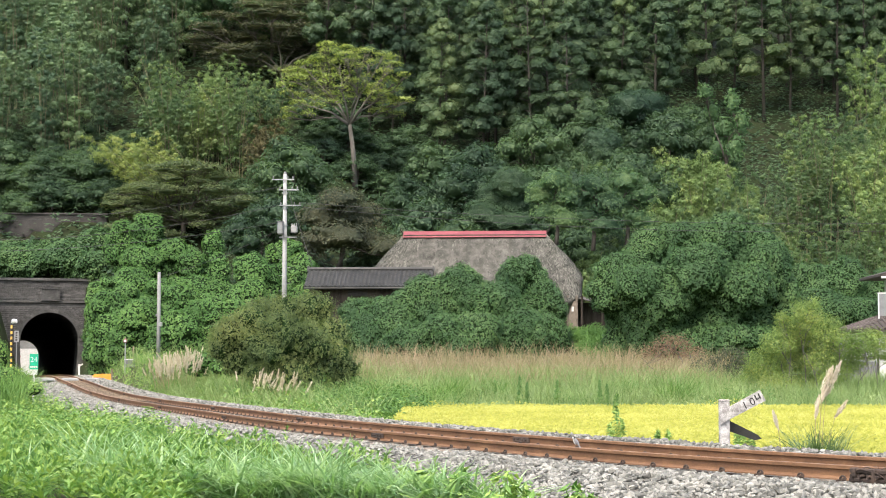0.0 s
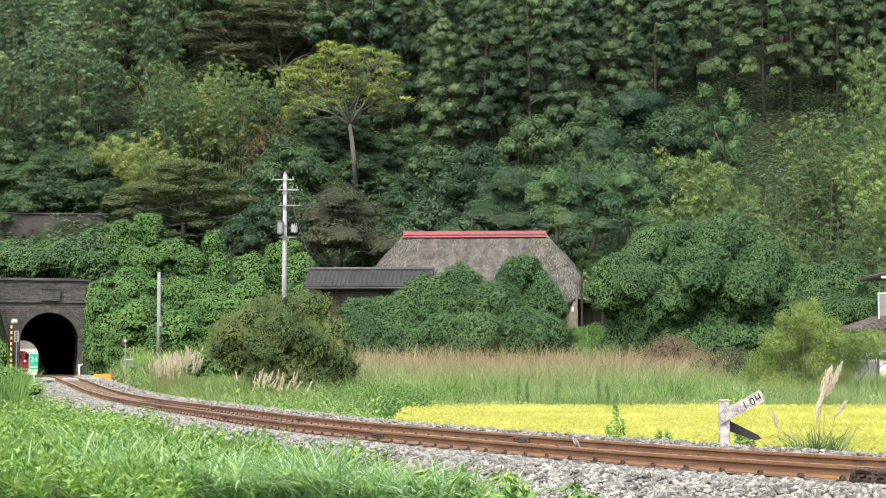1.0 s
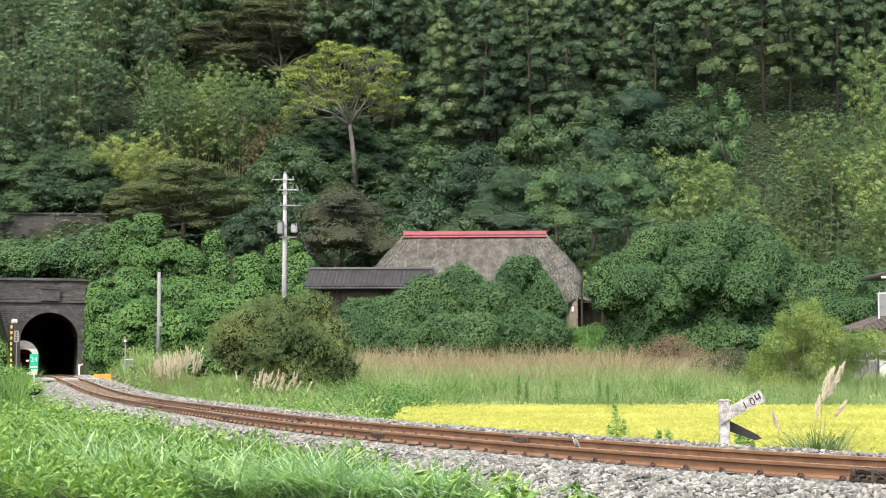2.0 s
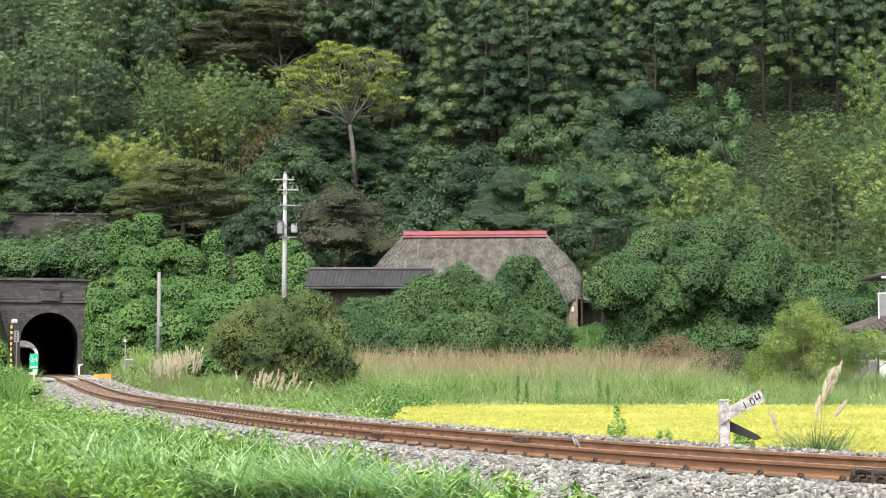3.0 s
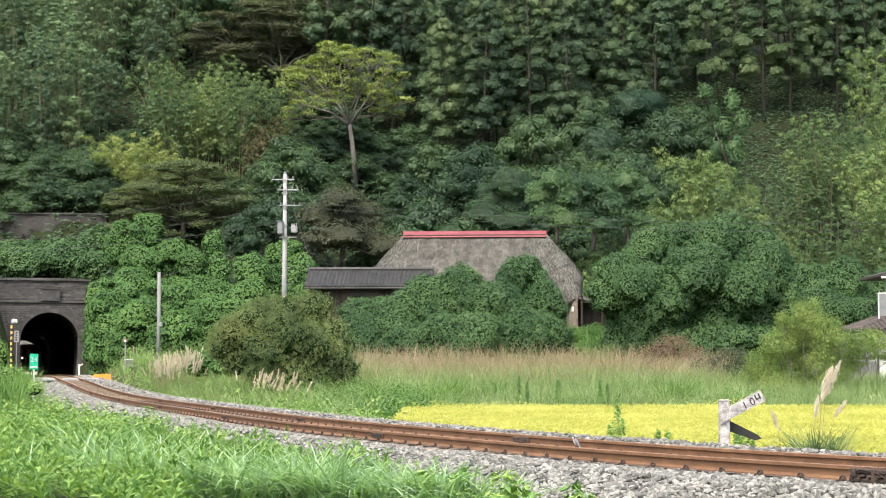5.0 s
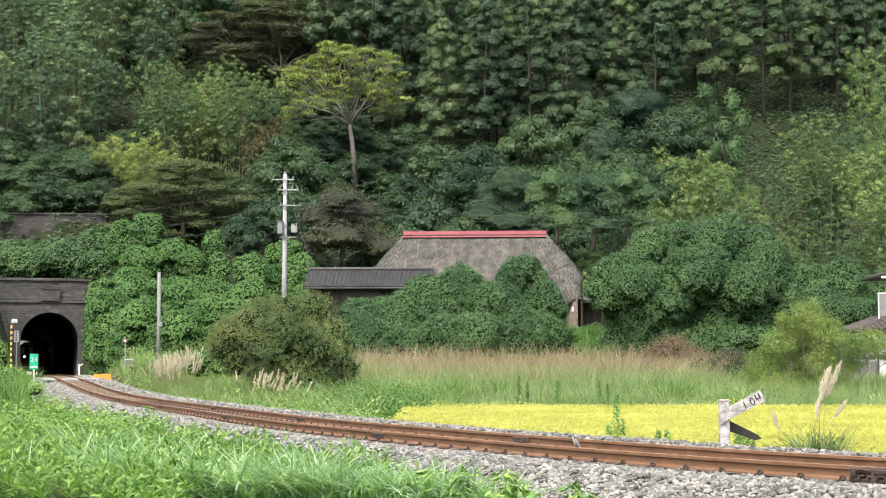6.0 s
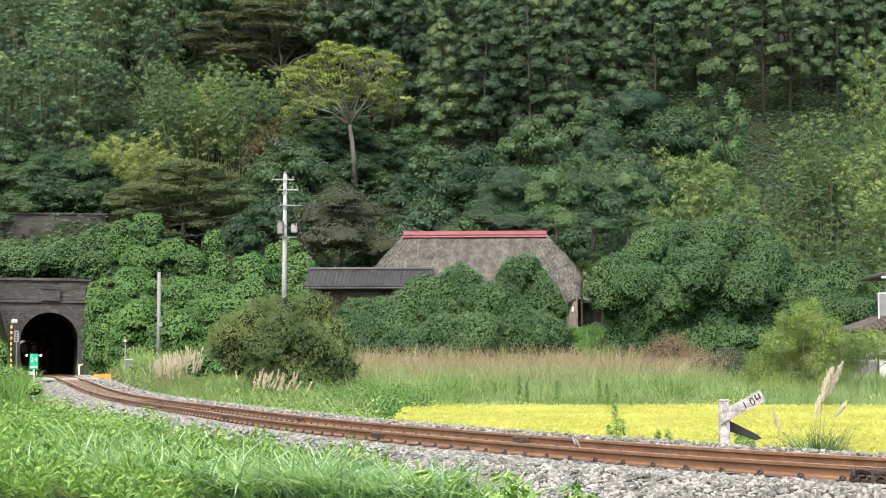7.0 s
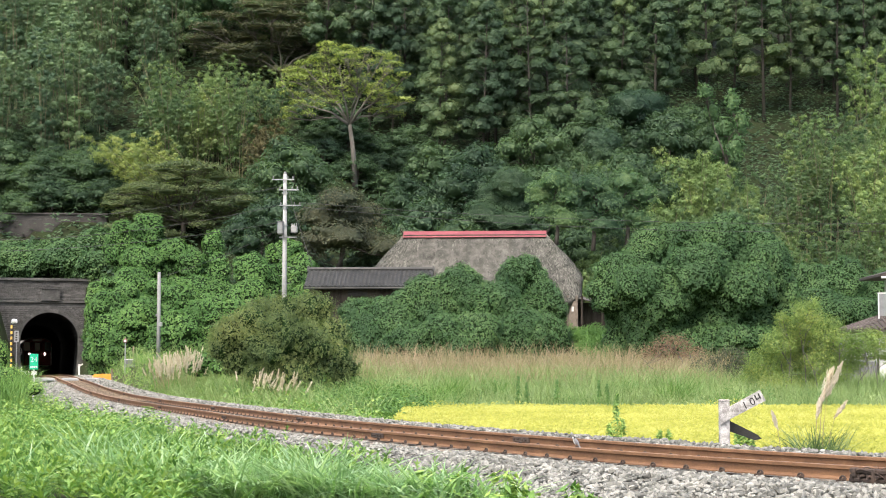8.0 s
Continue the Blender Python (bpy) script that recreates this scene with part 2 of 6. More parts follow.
    "cable": solid("cable", [(0.3, (0.03, 0.03, 0.03)), (0.7, (0.06, 0.06, 0.06))], 3, 30, 0.6, bump=0, vary=0),
    "train_red": solid("train_red", [(0.3, (0.28, 0.02, 0.035)), (0.7, (0.36, 0.035, 0.05))], 1, 20, 0.35, bump=0, vary=0),
    "train_white": solid("train_white", [(0.3, (0.6, 0.6, 0.58)), (0.7, (0.74, 0.74, 0.72))], 1, 20, 0.4, bump=0, vary=0),
    "glass": glassy("glass"),
    "headlight": glowing("headlight", (1.0, 0.95, 0.86), 9.0),
    "grey_feather": solid("grey_feather", [(0.3, (0.15, 0.15, 0.155)), (0.7, (0.26, 0.26, 0.265))], 30, 200, 0.8, bump=0.1, depth=0.001, vary=0),
}

# ---------- mesh helpers ----------


def link(name, me, material, parent=None, label=""):
    ob = new(name, me)
    if material is not None and not me.materials:
        me.materials.append(material if not isinstance(material, str) else M[material])
    if parent is not None:
        ob.parent = parent
    if label:
        ob["label"] = label
    return ob


def part(name, bm, material, parent=None, label="", smooth=False):
    me = bpy.data.meshes.new(name)
    bm.to_mesh(me)
    bm.free()
    if smooth:
        for p in me.polygons:
            p.use_smooth = True
    return link(name, me, material, parent, label)


def raw(name, verts, faces):
    me = bpy.data.meshes.new(name)
    me.from_pydata(verts.tolist() if hasattr(verts, "tolist") else verts, [], faces.tolist() if hasattr(faces, "tolist") else faces)
    me.update()
    return me


def soft(name, verts, faces):
    me = raw(name, verts, faces)
    me.shade_smooth()
    return me


def base(name, m, label, category, group="", kind=""):
    e = new(name)
    e.matrix_world = m
    e.empty_display_size = 0.2
    return tagged(e, label, category, group, kind)


def box(sx, sy, sz, m=None, bevel=0.0, bm=None):
    """A box standing on z = 0 of the pose m."""
    bm = bm or bmesh.new()
    g = bmesh.ops.create_cube(bm, size=1, matrix=(m or Matrix()) @ Matrix.Translation((0, 0, sz / 2)) @ Matrix.Diagonal((sx, sy, sz, 1)))
    if bevel:
        ed = list({e for v in g["verts"] for e in v.link_edges})
        bmesh.ops.bevel(bm, geom=ed, offset=bevel, segments=1, affect="EDGES")
    return bm


def tube(points, radii, sides=8, bm=None):
    bm = bm or bmesh.new()
    pts = [Vector(p) for p in points]
    rings = []
    for i, p in enumerate(pts):
        d = (pts[min(i + 1, len(pts) - 1)] - pts[max(i - 1, 0)]).normalized()
        a = d.orthogonal().normalized() if abs(d.z) > 0.98 else d.cross(Vector((0, 0, 1))).normalized()
        b = d.cross(a)
        r = radii[i] if hasattr(radii, "__len__") else radii
        rings.append([bm.verts.new(p + (a * math.cos(t) + b * math.sin(t)) * r) for t in (2 * math.pi * k / sides for k in range(sides))])
    for r0, r1 in zip(rings, rings[1:]):
        for k in range(sides):
            bm.faces.new((r0[k], r0[(k + 1) % sides], r1[(k + 1) % sides], r1[k]))
    bm.faces.new(rings[0][::-1])
    bm.faces.new(rings[-1])
    return bm


def prism(outline, depth, bm=None):
    """An outline in x, z swept along y from 0 to depth."""
    bm = bm or bmesh.new()
    a = [bm.verts.new((x, 0, z)) for x, z in outline]
    b = [bm.verts.new((x, depth, z)) for x, z in outline]
    n = len(a)
    bm.faces.new(a)
    bm.faces.new(b[::-1])
    for i in range(n):
        bm.faces.new((a[i], b[i], b[(i + 1) % n], a[(i + 1) % n]))
    bmesh.ops.recalc_face_normals(bm, faces=bm.faces)
    return bm


rng = np.random.default_rng(7)


def unit(n):
    v = rng.normal(size=(n, 3))
    return v / np.linalg.norm(v, axis=1, keepdims=True)


def norm(v):
    return v / np.maximum(np.linalg.norm(v, axis=1, keepdims=True), 1e-9)


def leaves_at(pos, out, length, width, droop=0.4, fold=0.15, jit=0.42):
    """One four-cornered leaf at each place, facing roughly out."""
    n = len(pos)
    nrm = norm(out + jit * unit(n))
    t = np.cross(nrm, unit(n))
    t[:, 2] -= droop
    t = norm(t - nrm * np.sum(t * nrm, axis=1, keepdims=True))
    s = np.cross(nrm, t)
    ln = length * rng.uniform(0.65, 1.35, (n, 1))
    wd = width * rng.uniform(0.7, 1.3, (n, 1))
    v = np.stack([pos - t * ln * 0.5, pos + s * wd * 0.5 - nrm * fold * wd, pos + t * ln * 0.5, pos - s * wd * 0.5 - nrm * fold * wd], axis=1).reshape(-1, 3)
    return v, np.arange(n * 4).reshape(-1, 4)


def blades(roots, height, width, lean=0.35, seg=3, curl=0.5, vary=(0.55, 1.25)):
    """Grass blades: tapered strips that lean and bend over."""
    n = len(roots)
    h = height * rng.uniform(*vary, n)
    a = rng.uniform(0, 2 * np.pi, n)
    dirn = np.stack([np.cos(a), np.sin(a), np.zeros(n)], 1)
    b = a + rng.normal(0, 0.8, n)
    side = np.stack([-np.sin(b), np.cos(b), np.zeros(n)], 1)
    ln = lean * rng.uniform(0.2, 1.6, n)
    cu = curl * rng.uniform(0.2, 1.5, n)
    w = width * rng.uniform(0.6, 1.3, n)
    vs = []
    for k in range(seg + 1):
        t = k / seg
        off = (ln * t + cu * t ** 2.2)[:, None] * dirn * h[:, None]
        z = (t - 0.45 * cu * t ** 2.5) * h
        c = roots + off + np.stack([np.zeros(n), np.zeros(n), z], 1)
        ww = (w * (1 - t) ** 0.6 * 0.5)[:, None]
        if k < seg:
            vs += [c - side * ww, c + side * ww]
        else:
            vs += [c]
    v = np.stack(vs, 1)
    m = v.shape[1]
    off = (np.arange(n) * m)[:, None]
    faces = []
    for k in range(seg - 1):
        faces += (off + np.array([2 * k, 2 * k + 1, 2 * k + 3, 2 * k + 2])).tolist()
    faces += (off + np.array([m - 3, m - 2, m - 1])).tolist()
    return v.reshape(-1, 3), faces


def join(*sets):
    vs, fs, o = [], [], 0
    for v, f in sets:
        vs.append(v)
        fs += [[i + o for i in q] for q in (f.tolist() if hasattr(f, "tolist") else f)]
        o += len(v)
    return np.concatenate(vs), fs

# ---------- the line of the track ----------
LINE = [(40, -3), (23.5, 3.4), (17.5, 6.2), (12.5, 9.6), (8.14, 13.55), (4.76, 18.45), (1.87, 23.64), (-2.55, 34.7), (-5.99, 46.16), (-9.33, 57.7), (-12.66, 69.2),
        (-15.99, 80.76), (-19.4, 92.9), (-22.9, 105.6), (-31.2, 138.0), (-41.6, 178.0), (-60.35, 250.0), (-65.5, 268.0), (-74.0, 290.0), (-88.0, 315.0), (-110.0, 340.0)]
RAIL_Y, RAIL_Z = [0, 18, 60, 70, 80, 92, 104, 115, 250, 400], [0, 0, 0.05, 0.11, 0.26, 0.56, 0.82, 0.93, 0.93, 0.93]
P0, P1 = Vector((-31.2, 138.0, 0.93)), Vector((-60.35, 250.0, 0.93))
AXIS = math.degrees(math.atan2(29.15, 112.0))


def spline(pts, step):
    out = []
    for i in range(len(pts) - 1):
        a, b, c, d = (np.array(pts[max(0, min(len(pts) - 1, j))], float) for j in (i - 1, i, i + 1, i + 2))
        n = max(2, int(np.linalg.norm(c - b) / step))
        for k in range(n):
            t = k / n
            out.append(0.5 * (2 * b + (c - a) * t + (2 * a - 5 * b + 4 * c - d) * t * t + (3 * b - a - 3 * c + d) * t ** 3))
    return np.array(out)


path = spline(LINE, 0.1)
arc = np.concatenate([[0], np.cumsum(np.linalg.norm(np.diff(path, axis=0), axis=1))])
ZERO = arc[np.argmin(np.hypot(path[:, 0] - 4.76, path[:, 1] - 18.45))]


def on_track(s, off=0.0, dz=0.0):
    """Place s metres along from the near reference, off metres to the right of the way to the tunnel, and the heading."""
    s = np.asarray(s, float) + ZERO
    x, y = np.interp(s, arc, path[:, 0]), np.interp(s, arc, path[:, 1])
    x2, y2 = np.interp(s + 0.3, arc, path[:, 0]), np.interp(s + 0.3, arc, path[:, 1])
    x1, y1 = np.interp(s - 0.3, arc, path[:, 0]), np.interp(s - 0.3, arc, path[:, 1])
    h = np.arctan2(-(x2 - x1), y2 - y1)
    z = np.interp(y, RAIL_Y, RAIL_Z) + dz
    return x + np.cos(h) * off, y + np.sin(h) * off, z, h


coarse = path[::8]
coarse_h = np.arctan2(-np.gradient(coarse[:, 0]), np.gradient(coarse[:, 1]))


def offset_of(x, y):
    """Signed distance from the track's middle, right of the way to the tunnel positive."""
    x, y = np.asarray(x, float).ravel(), np.asarray(y, float).ravel()
    res = np.empty(len(x))
    for a in range(0, len(x), 4000):
        dx, dy = x[a:a + 4000, None] - coarse[None, :, 0], y[a:a + 4000, None] - coarse[None, :, 1]
        k = np.argmin(dx * dx + dy * dy, axis=1)
        i = np.arange(len(k))
        sgn = np.sign(dx[i, k] * np.cos(coarse_h[k]) + dy[i, k] * np.sin(coarse_h[k]))
        res[a:a + 4000] = sgn * np.sqrt(dx[i, k] ** 2 + dy[i, k] ** 2)
    return res


def step(v, a, b):
    t = np.clip((np.asarray(v, float) - a) / (b - a), 0, 1)
    return t * t * (3 - 2 * t)


def ground_z(x, y):
    x, y = np.asarray(x, float).ravel(), np.asarray(y, float).ravel()
    d = offset_of(x, y)
    tz = np.interp(y, RAIL_Y, RAIL_Z)
    wave = 0.12 * np.sin(x * 0.7 + 1.3) * np.sin(y * 0.45) + 0.08 * np.sin(x * 1.7 + y * 1.1)
    right_low = np.interp(x, [-16, -9], [0.0, 1.0])
    right = np.interp(y, [0, 28, 57, 63, 68, 80, 95, 105, 112, 118, 125, 133], [-0.72, -0.7, -0.62, -0.6, -0.3, 0.5, 0.9, 1.6, 2.6, 3.6, 4.1, 5.0])
    left = tz - 0.55 + 0.07 * np.clip(-d - 5, 0, 14) + wave * 0.6 + 0.45 * step(-d, 2.8, 4.6) * step(y, 42, 66)
    right = np.where(y > 100, right * right_low + np.minimum(right, 1.7) * (1 - right_low), right)
    flat = np.where(d > 0, right + np.where((y > 60), wave, 0), left)
    side = step(x, -5, -13)
    start = 133 - 15 * side
    rise = 0.48 - 0.12 * side
    hill = np.where(y > start, (y - start) * rise, 0)
    hill = np.where(y > 180, hill - (y - 180) * 0.06, hill)
    hill = np.where(y > 330, hill - (y - 330) * 0.4, hill)
    hill = hill + side * 0.22 * np.clip(y - 146, 0, 80)
    big = 1.2 * np.sin(x * 0.11 + 0.5) * np.sin(y * 0.09) * step(y, 140, 170)
    z = flat + hill + big
    z = np.where((np.abs(x + 31) < 15) & (y > 136) & (y < 165), np.minimum(z, 7.9 + 0.62 * np.maximum(y - 139, 0)), z)
    # the ridge over the tunnel falls away on its far side
    far = step(x, -26, -38) * step(y, 214, 247)
    z = z * (1 - far) + (0.93 - 0.62) * far
    z = np.where((np.abs(x) > 120) | (y < -20), z * step(200 - np.abs(x), 0, 80) + 0.0, z)
    # bed of the track, and the cutting up to the portal
    open_air = np.where((y < 138.5) | (y > 249), 1.0, 0.0)
    w = open_air * (1 - step(np.abs(d), 2.7, np.where((y > 90) | (d < 0), 4.2, 6.5)))
    return z * (1 - w) + (tz - 0.62) * w


def gz(x, y):
    return float(ground_z([x], [y])[0])


def scatter(n, x0, x1, y0, y1, keep=None):
    x, y = rng.uniform(x0, x1, n), rng.uniform(y0, y1, n)
    if keep is not None:
        k = keep(x, y)
        x, y = x[k], y[k]
    return np.stack([x, y, ground_z(x, y)], 1)


def make_ground():
    xs = np.concatenate([np.linspace(-1500, -140, 9), np.linspace(-120, -66, 10), np.arange(-63, 50, 1.5), np.linspace(54, 120, 9), np.linspace(150, 1500, 9)])
    ys = np.concatenate([np.linspace(-1200, -40, 8), np.arange(-30, 6, 6.0), np.arange(6, 60, 0.9), np.arange(60, 136, 1.5), np.arange(136.2, 144, 0.8), np.arange(144, 244, 2.5),
                         np.arange(244, 256, 1.0), np.arange(258, 340, 6.0), np.linspace(350, 2200, 12)])
    gx, gy = np.meshgrid(xs, ys)
    z = ground_z(gx, gy)
    v = np.stack([gx.ravel(), gy.ravel(), z], 1)
    nx = len(xs)
    i = (np.arange(len(ys) - 1)[:, None] * nx + np.arange(nx - 1)[None, :]).ravel()
    f = np.stack([i, i + 1, i + 1 + nx, i + nx], 1)
    mid = v[f].mean(1)
    d = np.abs(offset_of(mid[:, 0], mid[:, 1]))
    hole = (d < 3.4) & (((mid[:, 1] > 136.8) & (mid[:, 1] < 139.7)) | ((mid[:, 1] > 232) & (mid[:, 1] < 252)))
    me = raw("ground", v, f[~hole])
    for p in me.polygons:
        p.use_smooth = True
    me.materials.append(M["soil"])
    me.materials.append(M["shaded_litter"])
    # hillside faces take the litter that has woodland shade in its colour
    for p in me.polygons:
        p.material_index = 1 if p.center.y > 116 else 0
    tagged(link("ground", me, None), "bare soil and low green growth of a valley floor and hillside", "ground", kind="structure")


make_ground()


# ---------- track ----------
def sweep(profile, s0, s1, stepm, off, dz, closed=True, mats=None):
    """An outline (off, z) swept along the track."""
    n = max(2, int((s1 - s0) / stepm) + 1)
    ss = np.linspace(s0, s1, n)
    rings = []
    for po, pz in profile:
        x, y, z, h = on_track(ss, off + po, dz + pz)
        rings.append(np.stack([x, y, z], 1))
    v = np.stack(rings, 1).reshape(-1, 3)
    k = len(profile)
    f = []
    for a in range(n - 1):
        for b in range(k if closed else k - 1):
            c = (b + 1) % k
            f.append([a * k + b, a * k + c, a * k + k + c, a * k + k + b])
    if closed:
        f += [list(range(k))[::-1], list(range((n - 1) * k, n * k))]
    return v, f


RAIL = [(-0.0635, -0.153), (0.0635, -0.153), (0.0635, -0.141), (0.02, -0.128), (0.0085, -0.115), (0.0085, -0.052), (0.0325, -0.038), (0.0325, -0.008), (0.024, 0.0),
        (-0.024, 0.0), (-0.0325, -0.008), (-0.0325, -0.038), (-0.0085, -0.052), (-0.0085, -0.115), (-0.02, -0.128), (-0.0635, -0.141)]
JOINT = 12.5


def make_track():
    tr = base("railway_track", Matrix(), "single rusty railway track curving over grey ballast into a tunnel", "railway track")
    for side, off, dz, first in (("near", -0.566, 0.0, -0.35), ("far", 0.566, 0.03, 8.9 - 25)):
        s = first - 2 * JOINT if side == "near" else first - JOINT
        while s < 270:
            a, b = s + 0.006, s + JOINT - 0.006
            me = raw("rail", *sweep(RAIL, a, b, 0.5, off, dz))
            me.materials.append(M["rust"])
            me.materials.append(M["rail_top"])
            k = len(RAIL)
            for i, p in enumerate(me.polygons):
                if i < len(me.polygons) - 2 and i % k in (8,):
                    p.material_index = 1
            link("rail", me, None, tr)
            if s < 90:
                for o2 in (-0.032, 0.032):
                    bm = bmesh.new()
                    x, y, z, h = (float(q) for q in on_track(s, off + o2, dz - 0.115))
                    box(0.028, 0.56, 0.075, pose(x, y, z, 0, 0, math.degrees(h)), 0.006, bm)
                    for q in (-0.2, -0.07, 0.07, 0.2):
                        m = pose(x, y, z, 0, 0, math.degrees(h)) @ pose(math.copysign(0.022, o2), q, 0.04, 0, 90 if o2 > 0 else -90, 0)
                        bmesh.ops.create_cone(bm, cap_ends=True, segments=6, radius1=0.017, radius2=0.017, depth=0.03, matrix=m)
                    part("fishplate", bm, "dark_rust", tr)
            s += JOINT
    # sleepers
    sl = bmesh.new()
    box(2.0, 0.22, 0.16, None, 0.02, sl)
    sl_me = bpy.data.meshes.new("sleeper")
    sl.to_mesh(sl_me)
    sl.free()
    cl = bmesh.new()
    tube([(-0.028, 0.042 * math.cos(q), 0.042 * math.sin(q) - 0.004) for q in np.linspace(0, math.pi, 8)], 0.013, 6, cl)
    tube([(-0.028, 0.04, 0.0), (-0.075, 0.045, -0.012)], 0.012, 5, cl)
    box(0.035, 0.05, 0.03, pose(-0.026, 0, -0.012), 0.006, cl)
    cl_me = bpy.data.meshes.new("rail_clip")
    cl.to_mesh(cl_me)
    cl.free()
    s = -18.0
    while s < 126:
        x, y, z, h = (float(q) for q in on_track(s, 0, -0.335))
        o = link("sleeper", sl_me, "sleeper", tr)
        o.matrix_world = pose(x, y, z, 0, 0, math.degrees(h))
        spots = [(-0.566, -1), (0.566, -1)] if (s > 22 or s < -6) else [(-0.566, -1), (-0.566, 1), (0.566, -1), (0.566, 1)]
        if s < 78 and s > -8:
            for off, sg in spots:
                x, y, z, h = (float(q) for q in on_track(s, off + sg * 0.035, -0.148 + (0.03 if off > 0 else 0)))
                o = link("rail_clip", cl_me, "dark_rust", tr)
                o.matrix_world = pose(x, y, z, 0, 0, math.degrees(h) + (180 if sg > 0 else 0))
        s += 0.625
    # ballast bed
    bed = [(-2.9, -0.66), (-2.3, -0.5), (-1.35, -0.22), (-0.62, -0.205), (0.62, -0.2), (1.0, -0.12), (1.5, -0.03), (2.05, -0.06), (2.6, -0.4), (3.0, -0.68)]
    b = raw("ballast_bed", *sweep(bed, -40, 60, 0.8, 0, 0, False))
    tagged(link("ballast_bed", b, "grey_gravel", tr), kind="stuff")
    bed2 = [(-2.9, -0.66), (-2.3, -0.5), (-1.35, -0.22), (-0.6, -0.2)]
    bed3 = [(-0.6, -0.2), (-0.5, -0.13), (0.5, -0.13), (0.6, -0.2)]
    bed4 = [(0.6, -0.2), (1.35, -0.22), (2.2, -0.5), (2.8, -0.66)]
    for pf, mt in ((bed2, "grey_gravel"), (bed3, "brown_gravel"), (bed4, "grey_gravel")):
        tagged(link("ballast_bed", raw("ballast_bed", *sweep(pf, 60, 270, 1.0, 0, 0, False)), mt, tr), kind="stuff")
    return tr


TRACK = make_track()


# ---------- tunnel ----------
def arch_half(w=2.25, h=4.95, n=22):
    """Horseshoe outline of the bore, from the left foot over the crown to the right foot."""
    r = w
    cz = h - r
    pts = [(-w * 0.93, -0.35), (-w * 0.985, cz * 0.5)]
    for k in range(n + 1):
        a = math.pi - math.pi * k / n
        pts.append((r * math.cos(a), cz + r * math.sin(a)))
    return pts + [(w * 0.985, cz * 0.5), (w * 0.93, -0.35)]


def portal_wall(name, m, x0, x1, top, thick, detail):
    """Masonry face with the bore's opening through it. Local x to the right, y into the hill, z from rail level."""
    th = base(name, m, "sooty dark masonry tunnel portal with arched mouth and coping" if detail else "plain masonry tunnel portal at the far mouth", "tunnel portal", kind="")
    hole = arch_half()
    bm = bmesh.new()
    zb = -0.7
    for y, flip in ((0.0, False), (thick, True)):
        L = [bm.verts.new((x, y, z)) for x, z in hole]
        # fan out to the frame of the wall
        outer = []
        n = len(hole)
        for i, (x, z) in enumerate(hole):
            if i < 3:
                outer.append((x0, max(zb, z) if i else zb))
            elif i >= n - 3:
                outer.append((x1, max(zb, z) if i < n - 1 else zb))
            else:
                t = (i - 3) / (n - 7)
                outer.append((x0 + (x1 - x0) * t, top))
        O = [bm.verts.new((x, y, z)) for x, z in outer]
        for i in range(n - 1):
            q = [L[i], L[i + 1], O[i + 1], O[i]]
            bm.faces.new(q if flip else q[::-1])
        if y == 0:
            F, FO = L, O
        else:
            for i in range(n - 1):
                bm.faces.new((F[i], F[i + 1], L[i + 1], L[i]))
                bm.faces.new((FO[i + 1], FO[i], O[i], O[i + 1]))
    bmesh.ops.recalc_face_normals(bm, faces=bm.faces)
    part("wall_core", bm, "mortar", th)
    for z, h, out in ((top, 0.22, 0.22), (top - 1.75, 0.2, 0.12)):
        bm = box(x1 - x0, thick + out if z == top else 0.3 + out, h, pose((x0 + x1) / 2, (thick - out) / 2 if z == top else (0.3 - out) / 2 - 0.02, z), 0.03)
        part("coping" if z == top else "string_course", bm, "mortar", th)
    return th


def make_tunnel():
    m = pose(*P0, 0, 0, AXIS)
    th = portal_wall("tunnel_portal", m, -13.0, 5.2, 7.45, 1.3, True)
    # bore
    hole = arch_half(2.24, 4.94)
    v, f = [], []
    length = (P1 - P0).length
    for k in range(29):
        y = 1.3 + (length - 2.6) * k / 28 if k else 1.3
        v += [(x, y, z) for x, z in hole]
    n = len(hole)
    for k in range(28):
        for i in range(n - 1):
            f.append([k * n + i, k * n + i + 1, k * n + n + i + 1, k * n + n + i])
        f.append([k * n, k * n + n, k * n + 2 * n - 1, k * n + n - 1])
    outer = [(x * 1.25, y, z * 1.1 + 0.1) for x, y, z in v]
    nv = len(v)
    f2 = [[i + nv for i in q[::-1]] for q in f]
    link("bore_lining", raw("bore_lining", v + outer, f + f2), "soot", th)
    bm = box(1.4, 0.16, 0.85, pose(0, -0.16, 5.98), 0.03)
    part("name_plaque", bm, "mortar", th, "weathered stone plaque over the arch")
    bm = bmesh.new()
    for x, z, sx, sz in ((-0.72, 5.9, 0.12, 1.02), (0.72, 5.9, 0.12, 1.02), (0, 5.87, 1.56, 0.11), (0, 6.81, 1.56, 0.11)):
        box(sx, 0.2, sz, pose(x, -0.2, z), 0.015, bm)
    part("plaque_frame", bm, "stone", th)
    # ring of arch stones
    cz = 4.95 - 2.25
    for ring, (r0, r1) in enumerate(((2.26, 2.52), (2.53, 2.78))):
        cnt = 34
        for k in range(cnt):
            a0, a1 = math.pi * (k + 0.03) / cnt, math.pi * (k + 0.97) / cnt
            o = [(math.cos(a) * r, cz + math.sin(a) * r) for r, a in ((r0, a0), (r1, a0), (r1, a1), (r0, a1))]
            bm = prism(o, 0.4)
            ob = part("arch_brick", bm, "stone", th)
            ob.location = (0, -0.11 - 0.025 * ring + 0.008 * rng.normal(), 0)
    far = portal_wall("tunnel_portal", pose(*P1, 0, 0, AXIS + 180), -7, 7, 7.4, 1.3, False)
    return th


PORTAL = make_tunnel()


